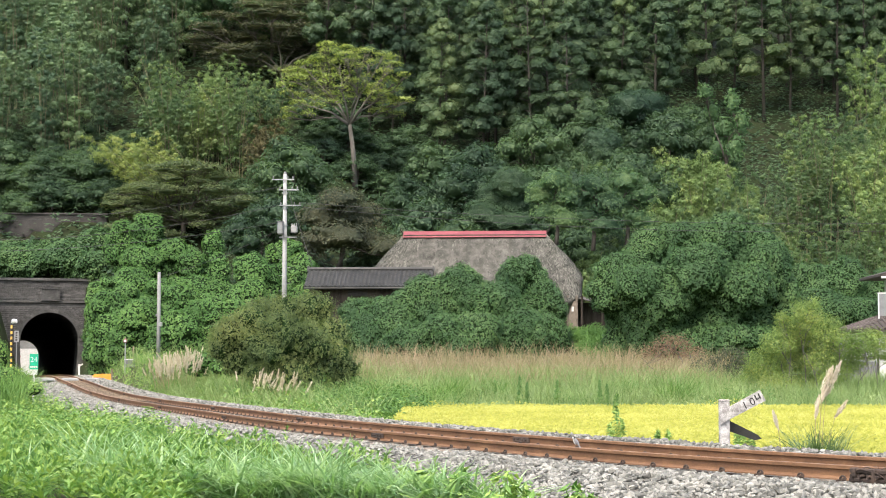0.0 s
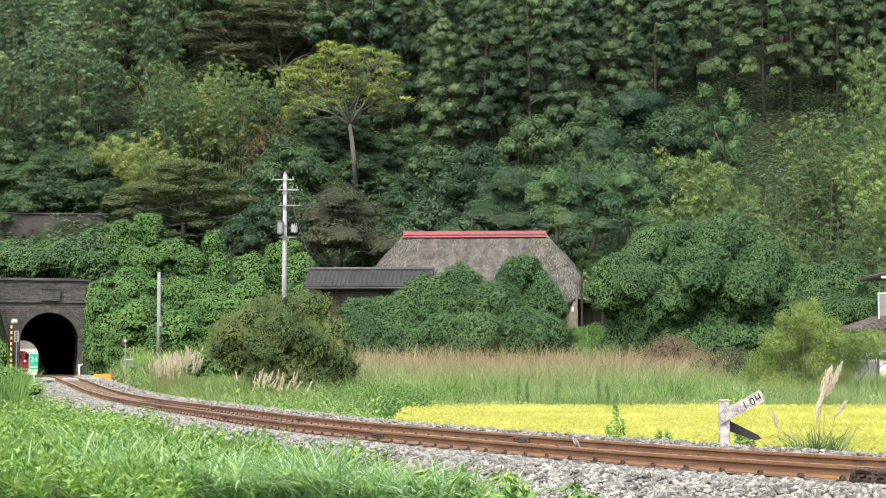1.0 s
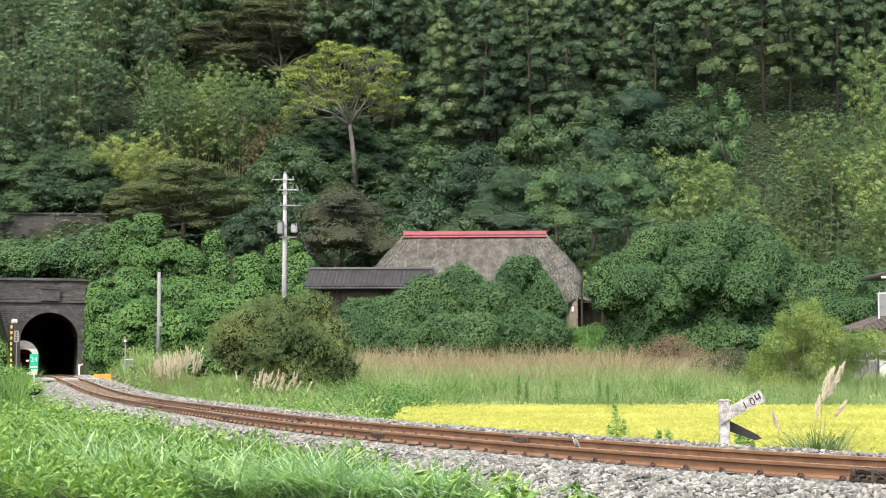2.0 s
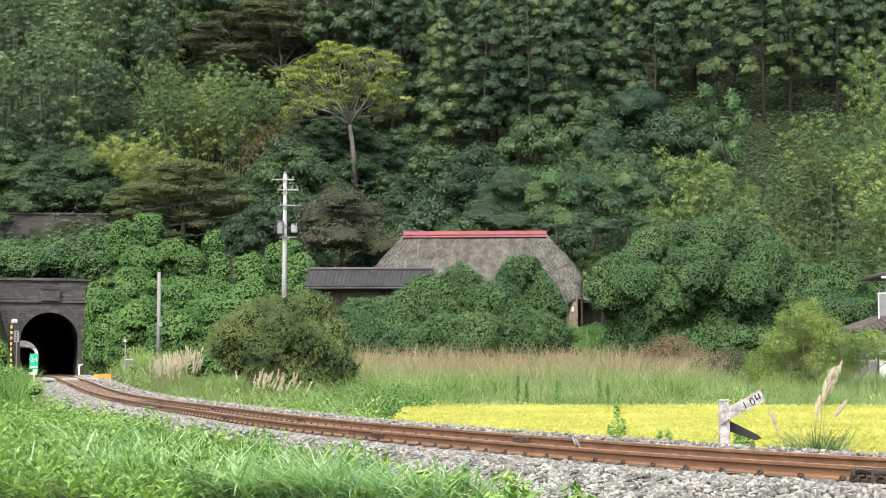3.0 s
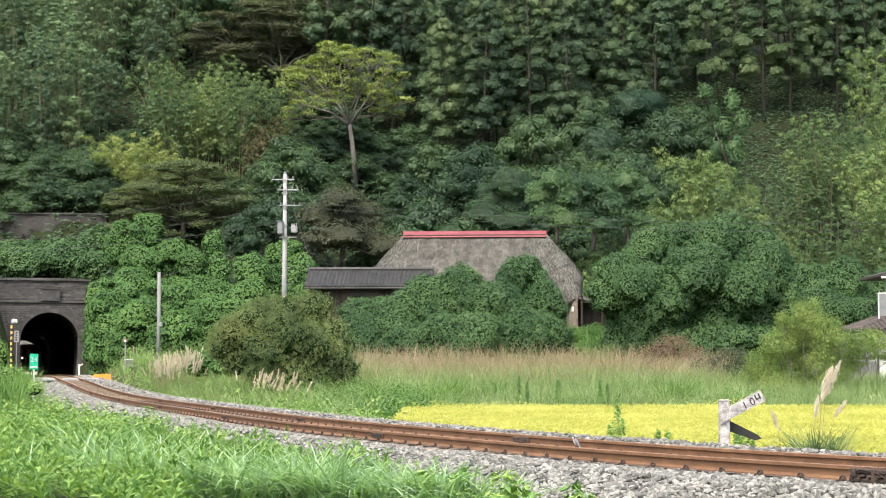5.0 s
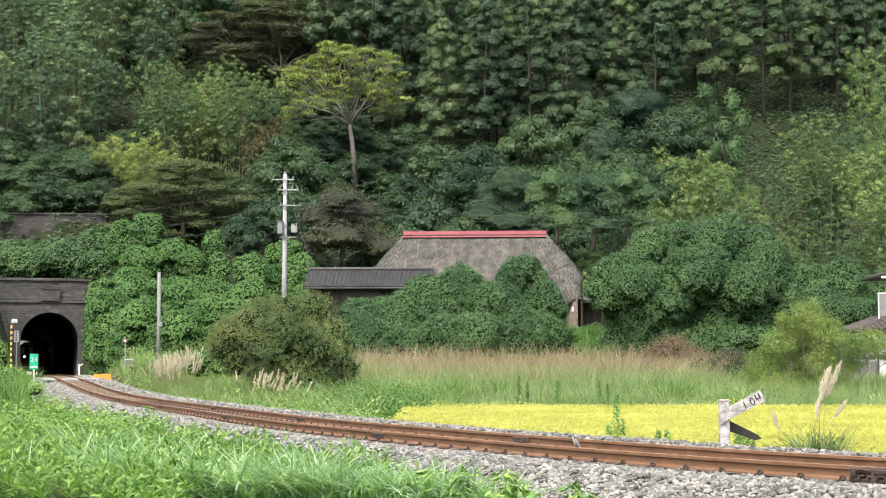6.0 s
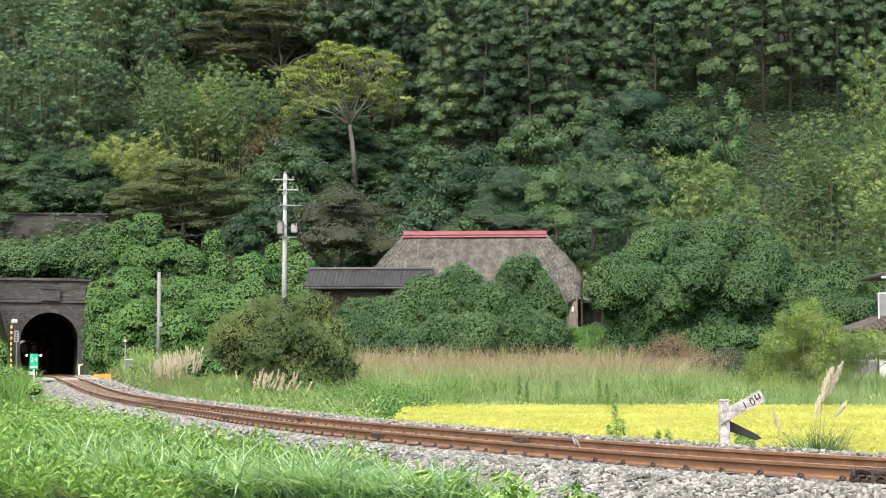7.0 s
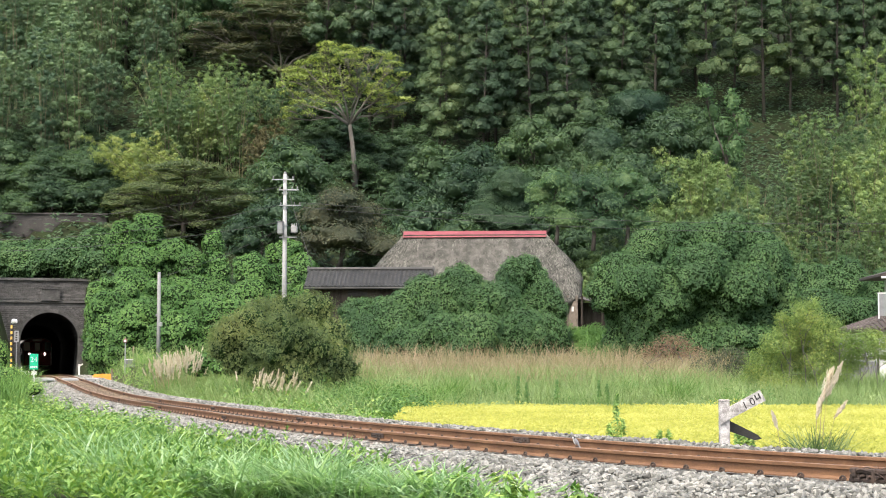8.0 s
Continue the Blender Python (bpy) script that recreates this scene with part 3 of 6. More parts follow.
def portal_stones():
    """Coursed blocks on the tunnel face: the middle as single stones, the rest joined."""
    meshes = []
    for k in range(6):
        bm = bmesh.new()
        box(1, 1, 1, None, 0.0, bm)
        bmesh.ops.bevel(bm, geom=list(bm.edges), offset=0.06, segments=1, affect="EDGES")
        for v in bm.verts:
            v.co += Vector(rng.normal(0, 0.012, 3))
        me = bpy.data.meshes.new("stone_block")
        bm.to_mesh(me)
        bm.free()
        me.materials.append(M["stone"])
        meshes.append(me)
    rest_v, rest_f, cnt = [], [], 0
    z = -0.5
    row = 0
    while z < 7.4:
        hgt = 0.17
        if 5.5 < z + hgt / 2 < 5.9:
            z += hgt
            continue
        x = -13.0 + (0.35 if row % 2 else 0.0)
        while x < 5.1:
            w = 0.36 * rng.uniform(0.9, 1.1)
            cx, cz = x + w / 2, z + hgt / 2
            r = math.hypot(cx, max(0.0, cz - 2.7))
            x += w
            if r < 2.74 or (abs(cx) < 0.7 and 5.9 < cz < 6.9):
                continue
            dy = -0.05 + 0.005 * rng.normal()
            mm = Matrix.LocRotScale((cx, dy + 0.09, z), None, (w - 0.012, 0.22, hgt - 0.012))
            if cx > -4.6 and cz > 2.6 and cnt < 290:
                o = new("stone_block", meshes[int(rng.integers(6))])
                o.parent = PORTAL
                o.matrix_local = mm
                cnt += 1
            else:
                me = meshes[int(rng.integers(6))]
                o0 = len(rest_v)
                rest_v += [tuple(mm @ v.co) for v in me.vertices]
                rest_f += [[i + o0 for i in p.vertices] for p in me.polygons]
        z += hgt
        row += 1
    tagged(link("outer_stonework", raw("outer_stonework", rest_v, rest_f), "stone", PORTAL), kind="stuff")

# ---------- woods ----------
def seen_x(b, y):
    return (b - 784) / 3078 * y


def spot(b, e, y):
    """A place by its bearing b and elevation e as seen from the tripod, y metres ahead."""
    return Vector((seen_x(b, y), y, 0.94 + (664 - e) / 3078 * y))


def blob(b, e, y, rx, rz, ry=None):
    """A lump by its bearing, elevation and distance, with radii in the same units."""
    return (*spot(b, e, y), rx / 3078 * y, (ry or rx * 0.7) / 3078 * y, rz / 3078 * y)


@functools.lru_cache(None)
def ball_mesh(sub):
    bm = bmesh.new()
    bmesh.ops.create_icosphere(bm, subdivisions=sub, radius=1)
    bm.verts.ensure_lookup_table()
    v = np.array([q.co[:] for q in bm.verts])
    f = np.array([[q.index for q in p.verts] for p in bm.faces])
    bm.free()
    return v, f


def billows(p, size, seed):
    """Rounded swellings with creases between them, about 0 to 1, size metres across."""
    r = np.random.default_rng(seed)
    k = r.normal(size=(5, 3))
    k = k / np.linalg.norm(k, axis=1, keepdims=True) * np.pi / size * r.uniform(0.8, 1.5, (5, 1))
    return np.abs(np.sin(p @ k.T + r.uniform(0, 6, 5))).mean(1)


def heap(blobs, sub=2, swell=0.3, size=0.7, seed=3, shrink=1.0):
    """Ellipsoids with billowed skins: vertices and triangles."""
    u, f = ball_mesh(sub)
    vs, fs = [], []
    for i, b in enumerate(np.array(blobs, float)):
        p = b[:3] + u * b[3:]
        n = norm(u / b[3:])
        r = min(b[3:])
        p = p + n * ((billows(p, size, seed) - 0.62) * swell + (billows(p, size * 2.6, seed + 1) - 0.62) * swell * 1.5)[:, None] * min(1.0, r)
        vs.append(b[:3] + (p - b[:3]) * shrink)
        fs.append(f + i * len(u))
    return np.concatenate(vs), np.concatenate(fs)


def skin_leaves(blobs, cover, leaf, width, sub=2, swell=0.3, size=0.7, seed=3, droop=0.5, jit=0.32, up=0.3, lift=0.06, under=-0.45, fold=0.15):
    """Leaves lying over the outside of a heap, cover times over."""
    v, f = heap(blobs, sub, swell, size, seed)
    a, b, c = v[f[:, 0]], v[f[:, 1]], v[f[:, 2]]
    cr = np.cross(b - a, c - a)
    area = np.linalg.norm(cr, axis=1)
    n = cr / np.maximum(area[:, None], 1e-9)
    w = area * np.where(n[:, 2] < under, 0.15, 1.0)
    count = int(cover * w.sum() / (leaf * width))
    pick = rng.choice(len(f), count, p=w / w.sum())
    q = rng.dirichlet((1, 1, 1), count)
    p = (a[pick] * q[:, :1] + b[pick] * q[:, 1:2] + c[pick] * q[:, 2:])
    own = pick // (len(f) // len(blobs))
    keep = np.ones(count, bool)
    for i, e in enumerate(np.array(blobs, float)):
        keep &= ~((np.sum(((p - e[:3]) / e[3:]) ** 2, axis=1) < 0.7) & (own != i))
    o = n[pick][keep]
    p = p[keep] + o * (lift * rng.normal(0.4, 1.0, (len(o), 1)))
    return leaves_at(p, norm(o + [0, 0, up]), leaf, width, droop, fold, jit)


def crown_of(blobs, cover, leaf, width, core=0.7, sub=2, **more):
    v, f = skin_leaves(blobs, cover, leaf, width, sub, **more)
    if not core:
        return v, f
    return join((v, f), heap(blobs, sub, more.get("swell", 0.3), more.get("size", 0.7), more.get("seed", 3), core))


def plant(name, m, label, category, group, trunk_bm, bark, crown, leaf_mat):
    t = base(name, m, label, category, group)
    if trunk_bm is not None:
        part("trunk", trunk_bm, bark, t, smooth=True)
    link("crown", soft("crown", *crown), leaf_mat, t)
    return t


def cedar_template(h, k):
    trunk = tube([(0, 0, -1), (0.05, 0, h * 0.5), (0, 0.05, h * 0.93)], [0.17, 0.1, 0.02], 6)
    cl = []
    n = 40
    for i in range(n):
        t = (i + 0.5) / n
        z = h * (0.24 + 0.74 * t)
        r = 2.35 * (1 - t) ** 0.55 * (0.65 + 0.35 * min(1, t * 5))
        a = i * 2.4 + rng.normal(0, 0.35)
        rr = r * rng.uniform(0.55, 1.1)
        s = (0.5 + 0.44 * (1 - t)) * rng.uniform(0.75, 1.3)
        tube([(0, 0, z - 0.7), (rr * math.cos(a) * 0.9, rr * math.sin(a) * 0.9, z - 0.1)], [0.05, 0.015], 3, trunk)
        cl.append((rr * math.cos(a), rr * math.sin(a), z + rng.normal(0, 0.3), s, s, s * 0.78))
    for i in range(5):
        z, a = h * rng.uniform(0.12, 0.34), rng.uniform(0, 6.28)
        tube([(0, 0, z), (0.9 * math.cos(a), 0.9 * math.sin(a), z - 0.1)], [0.03, 0.01], 3, trunk)
    crown = crown_of(cl, 1.05, 0.25, 0.15, 0.74, 1, swell=0.35, size=0.45, seed=k * 5 + 2, droop=-0.3, jit=0.28, up=0.3, lift=0.06)
    return plant("cedar_tree", pose(0, 0, -60), "tall dark green cedar in a dense hillside plantation", "tree", "cedar plantation", trunk, "bark", crown, "cedar")


def broad_template(h, w, mat, name, label, group, cover=0.75, leaf=0.3, seed=0.0):
    trunk = tube([(0, 0, -1), (0.1, 0.05, h * 0.3), (0.2, 0.1, h * 0.6)], [0.2, 0.15, 0.07], 7)
    bl = []
    for k in range(20):
        a, t = k * 2.4 + seed, (k + 0.5) / 20
        r = w * 0.42 * math.sqrt(max(0.05, 1 - t ** 2.2)) * rng.uniform(0.6, 1.1)
        c = (r * math.cos(a), r * math.sin(a), h * (0.2 + 0.72 * t) + rng.normal(0, h * 0.04))
        s = w * rng.uniform(0.09, 0.17)
        bl.append((*c, s * 1.25, s * 1.25, s * 0.85))
        if k % 2 == 0:
            tube([(0.1, 0.05, h * (0.12 + 0.4 * t)), (c[0] * 0.6, c[1] * 0.6, c[2] - h * 0.1), c], [0.07, 0.045, 0.015], 4, trunk)
    crown = crown_of(bl, cover, leaf, leaf * 0.6, 0.62, 2, swell=0.5, size=0.5, seed=int(seed * 10) + 4, lift=0.16, jit=0.45)
    return plant(name, pose(0, 0, -60), label, "tree", group, trunk, "bark", crown, mat)


def bamboo_template(h, k, mat="bamboo", lean_most=0.3, label="feathery yellow-green bamboo clump with leaning culms", culms=8, low=0.25, full=1.0, sweep_to=None):
    """Culms that nod at the top, hung with drooping sprays of fine leaves."""
    t = base("bamboo_clump", pose(0, 0, -60), label, "bamboo", "bamboo grove")
    sprays, pos, out = [], [], []
    for c in range(culms):
        a = c * 2.4 + k
        lean = rng.uniform(0.04, lean_most) * h * 0.75
        if sweep_to is not None:
            a_lean, lean = sweep_to + rng.normal(0, 0.3), h * rng.uniform(0.5, 0.95) * lean_most
        else:
            a_lean = a
        x0, y0 = 0.8 * math.cos(a) * rng.uniform(0.3, 1), 0.8 * math.sin(a) * rng.uniform(0.3, 1)
        hh = h * rng.uniform(0.62, 1.05)
        pts = []
        for j in range(7):
            u = j / 6
            pts.append((x0 + math.cos(a_lean) * lean * u ** 2.0, y0 + math.sin(a_lean) * lean * u ** 2.0, -0.5 + hh * (u - 0.16 * u ** 4)))
        part("culm", tube(pts, [0.05, 0.05, 0.045, 0.038, 0.028, 0.016, 0.006], 5), "culm", t)
        pa = np.array(pts)
        for g in range(17):
            u = low + (1 - low) * ((g + rng.random()) / 17)
            q = np.array([np.interp(u * 6, range(7), pa[:, i]) for i in range(3)])
            reach = full * (0.3 + 0.75 * math.sin(math.pi * min(1, (1.04 - u) / 0.85))) * rng.uniform(0.6, 1.2)
            b = g * 2.4 + rng.uniform(-0.6, 0.6)
            s = full * rng.uniform(0.26, 0.66) * (1.15 - 0.45 * u)
            c0 = q + np.array([math.cos(b), math.sin(b), 0.15]) * reach
            sprays.append((*c0, s, s, s * 0.75))
            n = 46
            d = norm(unit(n) + [math.cos(b) * 0.5, math.sin(b) * 0.5, 0.55])
            p = c0 + d * np.array([1.15, 1.15, 0.85]) * s * rng.uniform(0.5, 1.45, (n, 1))
            p[:, 2] -= np.maximum(0, np.hypot(p[:, 0] - c0[0], p[:, 1] - c0[1]) - 0.3 * s) * 0.5
            pos.append(p)
            out.append(norm(d + [0, 0, 0.3]))
    leaves = leaves_at(np.concatenate(pos), np.concatenate(out), 0.26, 0.055, droop=1.5, jit=0.36)
    core = heap(sprays, 1, 0.1, 0.5, 3, 0.55)
    link("foliage", soft("foliage", *join(leaves, core)), mat, t)
    return t


def place(templates, spots, scale=(0.85, 1.2), turn=True):
    """The templates themselves take the first spots, copies the rest."""
    for i, (x, y) in enumerate(spots):
        t = templates[i % len(templates)]
        s = rng.uniform(*scale)
        m = pose(x, y, gz(x, y) - 0.15, rng.normal(0, 1.5), rng.normal(0, 1.5), rng.uniform(0, 360) if turn else rng.normal(0, 15))
        if abs(offset_of([x], [y])[0]) < 8 and y < 143:
            m.translation.x += 16
        if i < len(templates):
            t.matrix_world = m
        else:
            c = copy_thing(t, m)
            c.scale = (s, s, s * rng.uniform(0.9, 1.1))


def scrub(templates, spots):
    for i, (x, y) in enumerate(spots):
        c = copy_thing(templates[i % len(templates)], pose(x, y, gz(x, y) - 0.5, 0, 0, rng.uniform(0, 360)))
        s = rng.uniform(0.5, 0.75)
        c.scale = (s * 1.2, s * 1.2, s)


def jittered(x_of, ys, gap, keep=lambda x, y: True):
    spots = []
    for y in ys:
        x0, x1 = x_of(y)
        x = x0 + rng.uniform(0, gap)
        while x < x1:
            px, py = x + rng.normal(0, gap * 0.2), y + rng.normal(0, gap * 0.2)
            if keep(px, py):
                spots.append((px, py))
            x += gap
    return spots


def view_range(a, b):
    return lambda y: (seen_x(a, y), seen_x(b, y))


def make_woods():
    ced = [cedar_template(h, i) for i, h in enumerate((15.5, 17, 18.5, 16.5, 17.5))]
    sp = jittered(view_range(640, 1010), np.arange(162, 170, 6.5), 3.7, lambda x, y: x > seen_x(735, y))
    sp += jittered(view_range(460, 1640), np.arange(172, 216, 7.2), 4.1, lambda x, y: not (x < seen_x(555, y) and y < 186) and not (x > seen_x(1200, y) and y < 176))
    place(ced, sp, (0.85, 1.15))
    bro = [broad_template(13 + i, 7.5 + i, "broadleaf", "broadleaf_tree", "dense dark green broadleaf tree on the wooded slope", "mixed wood", seed=i * 1.7) for i in range(3)]
    place(bro, jittered(view_range(200, 560), np.arange(184, 215, 7.0), 5.0), (0.8, 1.2))
    low = [broad_template(4.5 + i * 0.7, 5.5 + i * 0.8, "shade_leaf", "slope_shrub", "dark green leafy shrub on the foot of the wooded slope", "slope shrubs", 0.75, 0.27, seed=i * 1.7) for i in range(3)]
    sp = jittered(view_range(520, 1120), np.arange(138, 158, 6), 4.2, lambda x, y: x > seen_x(560, y) and not (seen_x(560, y) < x < seen_x(690, y) and y > 143))
    sp += jittered(view_range(440, 530), np.arange(136, 150, 6), 4.0)
    sp += jittered(view_range(1000, 1300), np.arange(162, 174, 6), 4.4)
    place(low, sp, (0.75, 1.2))
    scrub(low, jittered(view_range(-60, 270), np.arange(152, 164, 3.5), 2.6) + jittered(view_range(555, 740), np.arange(158, 170, 4.0), 2.6) + jittered(view_range(400, 560), np.arange(148, 158, 5), 3.6))
    # bright bamboo on both sides of the slope
    bam = [bamboo_template(h, i) for i, h in enumerate((11.5, 13, 14.5))]
    sp = jittered(view_range(275, 470), np.arange(158, 170, 4), 3.0)
    sp += jittered(view_range(1240, 1660), np.arange(136, 176, 5.0), 3.8, lambda x, y: 172 - 36 * (x / y * 3078 - 330) / 400 < y < 144 + 0.075 * (x / y * 3078 - 456))
    sp += [(seen_x(b, y), y) for b, y in ((1335, 131), (1390, 129), (1425, 131), (1480, 130), (1540, 131))]
    place(bam, sp, (0.6, 1.15))
    small = [bamboo_template(h, i + 9, "bamboo", 0.22, "low bushy bamboo at the foot of the slope", 7, 0.12, 0.9) for i, h in enumerate((6.0, 7.5))]
    sp = jittered(view_range(1010, 1250), np.arange(136, 158, 5.5), 3.0) + jittered(view_range(1130, 1340), np.arange(144, 156, 5.0), 3.0)
    sp += [(seen_x(b, y), y) for b, y in ((1285, 129), (1245, 131), (1310, 134), (1205, 130), (1360, 136), (1030, 131))]
    place(small, sp, (0.75, 1.15))
    arch = [bamboo_template(10.5, 3, "gold_bamboo", 0.75, "yellow-green bamboo bowing over the bank", 7, 0.3, 0.9, math.pi)]
    place(arch, [(seen_x(b, y), y) for b, y in ((285, 150), (320, 151), (262, 153), (345, 154), (300, 155))], (0.75, 1.0), False)
    tan = [bamboo_template(9.0, 4, "tan_bamboo", 0.08, "withered orange-brown bamboo stand", 9, 0.15, 0.5)]
    place(tan, [(seen_x(b, y), y) for b, y in ((455, 155), (478, 156), (468, 158))], (0.9, 1.1))
    # tall grey-green bamboo over the tunnel
    dark = [bamboo_template(h, i + 5, "grey_bamboo", 0.2, "tall grey-green bamboo over the tunnel", 8, 0.14, 1.25) for i, h in enumerate((14, 16, 17))]
    place(dark, jittered(view_range(-70, 330), np.arange(161, 204, 7.0), 3.5, lambda x, y: x < seen_x(200, y) or y > 174), (0.85, 1.15))


make_woods()


def slope_cover():
    p = scatter(64000, -60, 62, 130, 200, lambda x, y: (np.abs(x / y) < 0.3) & ~((np.abs(offset_of(x, y)) < 4) & (y < 139)) & ((x < seen_x(520, y)) | (x > seen_x(1080, y)) | (y > 135)))
    p[:, 2] += rng.uniform(0, 1.0, len(p)) ** 2 * 1.6
    v, f = leaves_at(p, np.tile([0.0, -0.35, 1.0], (len(p), 1)), 0.5, 0.3, 0.3)
    tagged(link("slope_undergrowth", raw("slope_undergrowth", v, f), "shade_leaf"), "dark green undergrowth on the forest slope", "undergrowth", kind="stuff")


slope_cover()


def single_tree(name, label, foot, blobs, mat, bark, cover, leaf, trunk_r=0.25, width=0.55, core=0.65, rise=0.45, **more):
    """One tree: a trunk from its foot, a limb to each mass of leaves."""
    foot = Vector(foot)
    top = sum((Vector(b[:3]) for b in blobs), Vector()) / len(blobs)
    fork = foot.lerp(top, rise)
    bm = tube([foot - Vector((0, 0, 0.6)), foot.lerp(fork, 0.5) + Vector((0.1, 0, 0)), fork], [trunk_r * 1.15, trunk_r * 0.9, trunk_r * 0.7], 9)
    t = base(name, Matrix(), label, "tree")
    part("trunk", bm, bark, t, smooth=True)
    order = sorted(blobs, key=lambda b: math.atan2(b[2] - fork.z, b[0] - fork.x))
    size = 5 if len(blobs) > 20 else 4 if len(blobs) > 9 else 2
    for g in range(0, len(order), size):
        group = order[g:g + size]
        goal = sum((Vector(b[:3]) for b in group), Vector()) / len(group)
        knee = fork.lerp(goal, 0.55) + Vector((rng.normal(0, 0.3), rng.normal(0, 0.5), -0.25))
        lb = tube([fork.lerp(foot, 0.12 * rng.random()), fork.lerp(knee, 0.5) + Vector((rng.normal(0, 0.12), 0, 0.15)), knee], [trunk_r * 0.5, trunk_r * 0.36, trunk_r * 0.25], 6)
        for b in group:
            c = Vector(b[:3]) - Vector((0, 0, b[5] * 0.5))
            bend = knee.lerp(c, 0.5) + Vector((rng.normal(0, 0.25), rng.normal(0, 0.25), -0.2))
            tube([knee, bend, c], [trunk_r * 0.22, trunk_r * 0.14, 0.03], 5, lb)
            for k in range(5):
                q = bend.lerp(c, rng.uniform(0.1, 0.95))
                e = c + Vector((rng.uniform(-1, 1) * b[3], rng.uniform(-1, 1) * b[4], rng.uniform(-0.2, 0.6) * b[5]))
                tube([q, q.lerp(e, 0.55) + Vector((0, 0, 0.12)), e], [0.045, 0.028, 0.01], 4, lb)
        part("limb", lb, bark, t, smooth=True)
    link("crown", soft("crown", *crown_of(blobs, cover, leaf, leaf * width, core, **more)), mat, t)
    return t


def pads(count, b0, b1, e0, e1, y, r, h, inside=lambda u, v: u * u + v * v < 1):
    """Flat masses of leaves spread over an oval of bearings and elevations."""
    res = []
    k = 0
    while len(res) < count:
        k += 1
        u, v = 2 * (k * 0.7549 % 1) - 1, 2 * (k * 0.5698 % 1) - 1
        if inside(u, v):
            s = rng.uniform(0.7, 1.3)
            res.append(blob((b0 + b1) / 2 + u * (b1 - b0) / 2, (e0 + e1) / 2 + v * (e1 - e0) / 2, y + rng.uniform(-2.5, 2.5) * math.sqrt(max(0, 1 - u * u)), r * s, h * s, r * s))
    return res


def make_single_trees():
    y = 156
    dome = lambda u, v: v > -math.sqrt(1 - u * u) and v < 0.25 + 0.55 * abs(u)
    single_tree("silk_tree", "spreading deciduous tree with flat layers of yellow-green leaves and pale limbs", spot(628, 325, y), pads(54, 498, 724, 72, 232, y, 19, 5.5, dome), "bright", "pale_bark", 0.6, 0.18, 0.24, 0.5, 0, 0.62, swell=0.25, size=0.35, jit=0.45, lift=0.1)
    single_tree("layered_tree", "broad brownish green tree with drooping layered boughs", spot(320, 420, 146), pads(44, 195, 455, 285, 425, 146, 34, 8, lambda u, v: v > -0.95 + 0.9 * u * u and v < 0.9), "brown_leaf", "bark", 0.9, 0.22, core=0.4, swell=0.3, size=0.4, lift=0.1)
    single_tree("layered_tree", "bare-limbed brownish tree among the upper woods", spot(500, 170, 178), pads(34, 330, 640, -10, 125, 178, 34, 7), "umber_leaf", "pale_bark", 0.8, 0.26, core=0.4, swell=0.3, size=0.4, lift=0.1)
    single_tree("broadleaf_tree", "round grey-green tree behind the farmhouse", spot(900, 420, 142), [blob(a, b, 141 + (i % 3), r, h) for i, (a, b, r, h) in enumerate(
        [(905, 325, 36, 30), (875, 350, 34, 25), (945, 352, 36, 25), (855, 378, 34, 22), (905, 365, 42, 25), (955, 388, 34, 22), (900, 395, 50, 22)])], "grey_leaf", "bark", 1.1, 0.15, core=0.82, sub=3, swell=0.5, size=0.5, lift=0.08)
    single_tree("broadleaf_tree", "dark round tree between the pole and the farmhouse", spot(600, 460, 134), [blob(a, b, 133 + (i % 3), r, h) for i, (a, b, r, h) in enumerate(
        [(600, 355, 40, 22), (570, 385, 42, 25), (635, 385, 40, 25), (600, 420, 55, 25), (560, 430, 35, 22), (650, 430, 35, 22), (690, 440, 35, 25)])], "umber_leaf", "bark", 0.9, 0.22, core=0.7, sub=3, swell=0.6, size=0.6, lift=0.1)
    single_tree("vine_clad_tree", "bright green vine-clad dead tree on the slope", spot(1290, 330, 158), [blob(a, b, 158 + (i % 2), r, h) for i, (a, b, r, h) in enumerate(
        [(1252, 160, 14, 16), (1264, 195, 15, 20), (1300, 178, 13, 24), (1285, 225, 20, 24), (1318, 215, 14, 24), (1275, 265, 16, 26), (1305, 262, 18, 26), (1290, 300, 20, 26), (1284, 335, 16, 24)])], "kudzu", "bark", 1.0, 0.24, 0.2, 0.7, swell=0.4, size=0.5, lift=0.1)
    for b, e, y, n, w, h in ((985, 330, 165, 9, 85, 120), (1115, 300, 166, 9, 95, 130), (1060, 330, 160, 7, 70, 90)):
        single_tree("broadleaf_tree", "blue-green leafy tree at the edge of the cedars", spot(b, e, y), pads(n, b - w / 2, b + w / 2, e - h, e - 10, y, 30, 24), "blue_leaf", "bark", 0.9, 0.24, 0.16, core=0.75, sub=3, swell=0.5, size=0.6, lift=0.08)
    for b, e, y in ((985, 420, 132), (1050, 430, 131), (1110, 420, 133)):
        single_tree("broadleaf_tree", "small leafy tree on the slope behind the farmhouse", spot(b, e, y), [blob(b + dx, e - 60 + dz, y + k % 2, r, h) for k, (dx, dz, r, h) in enumerate(
            [(0, -40, 28, 22), (-28, -15, 28, 20), (28, -12, 28, 20), (-10, 15, 36, 20), (20, 30, 34, 20)])], "broadleaf", "bark", 0.9, 0.2, 0.16, core=0.7, sub=3, swell=0.5, size=0.5, lift=0.1)


make_single_trees()


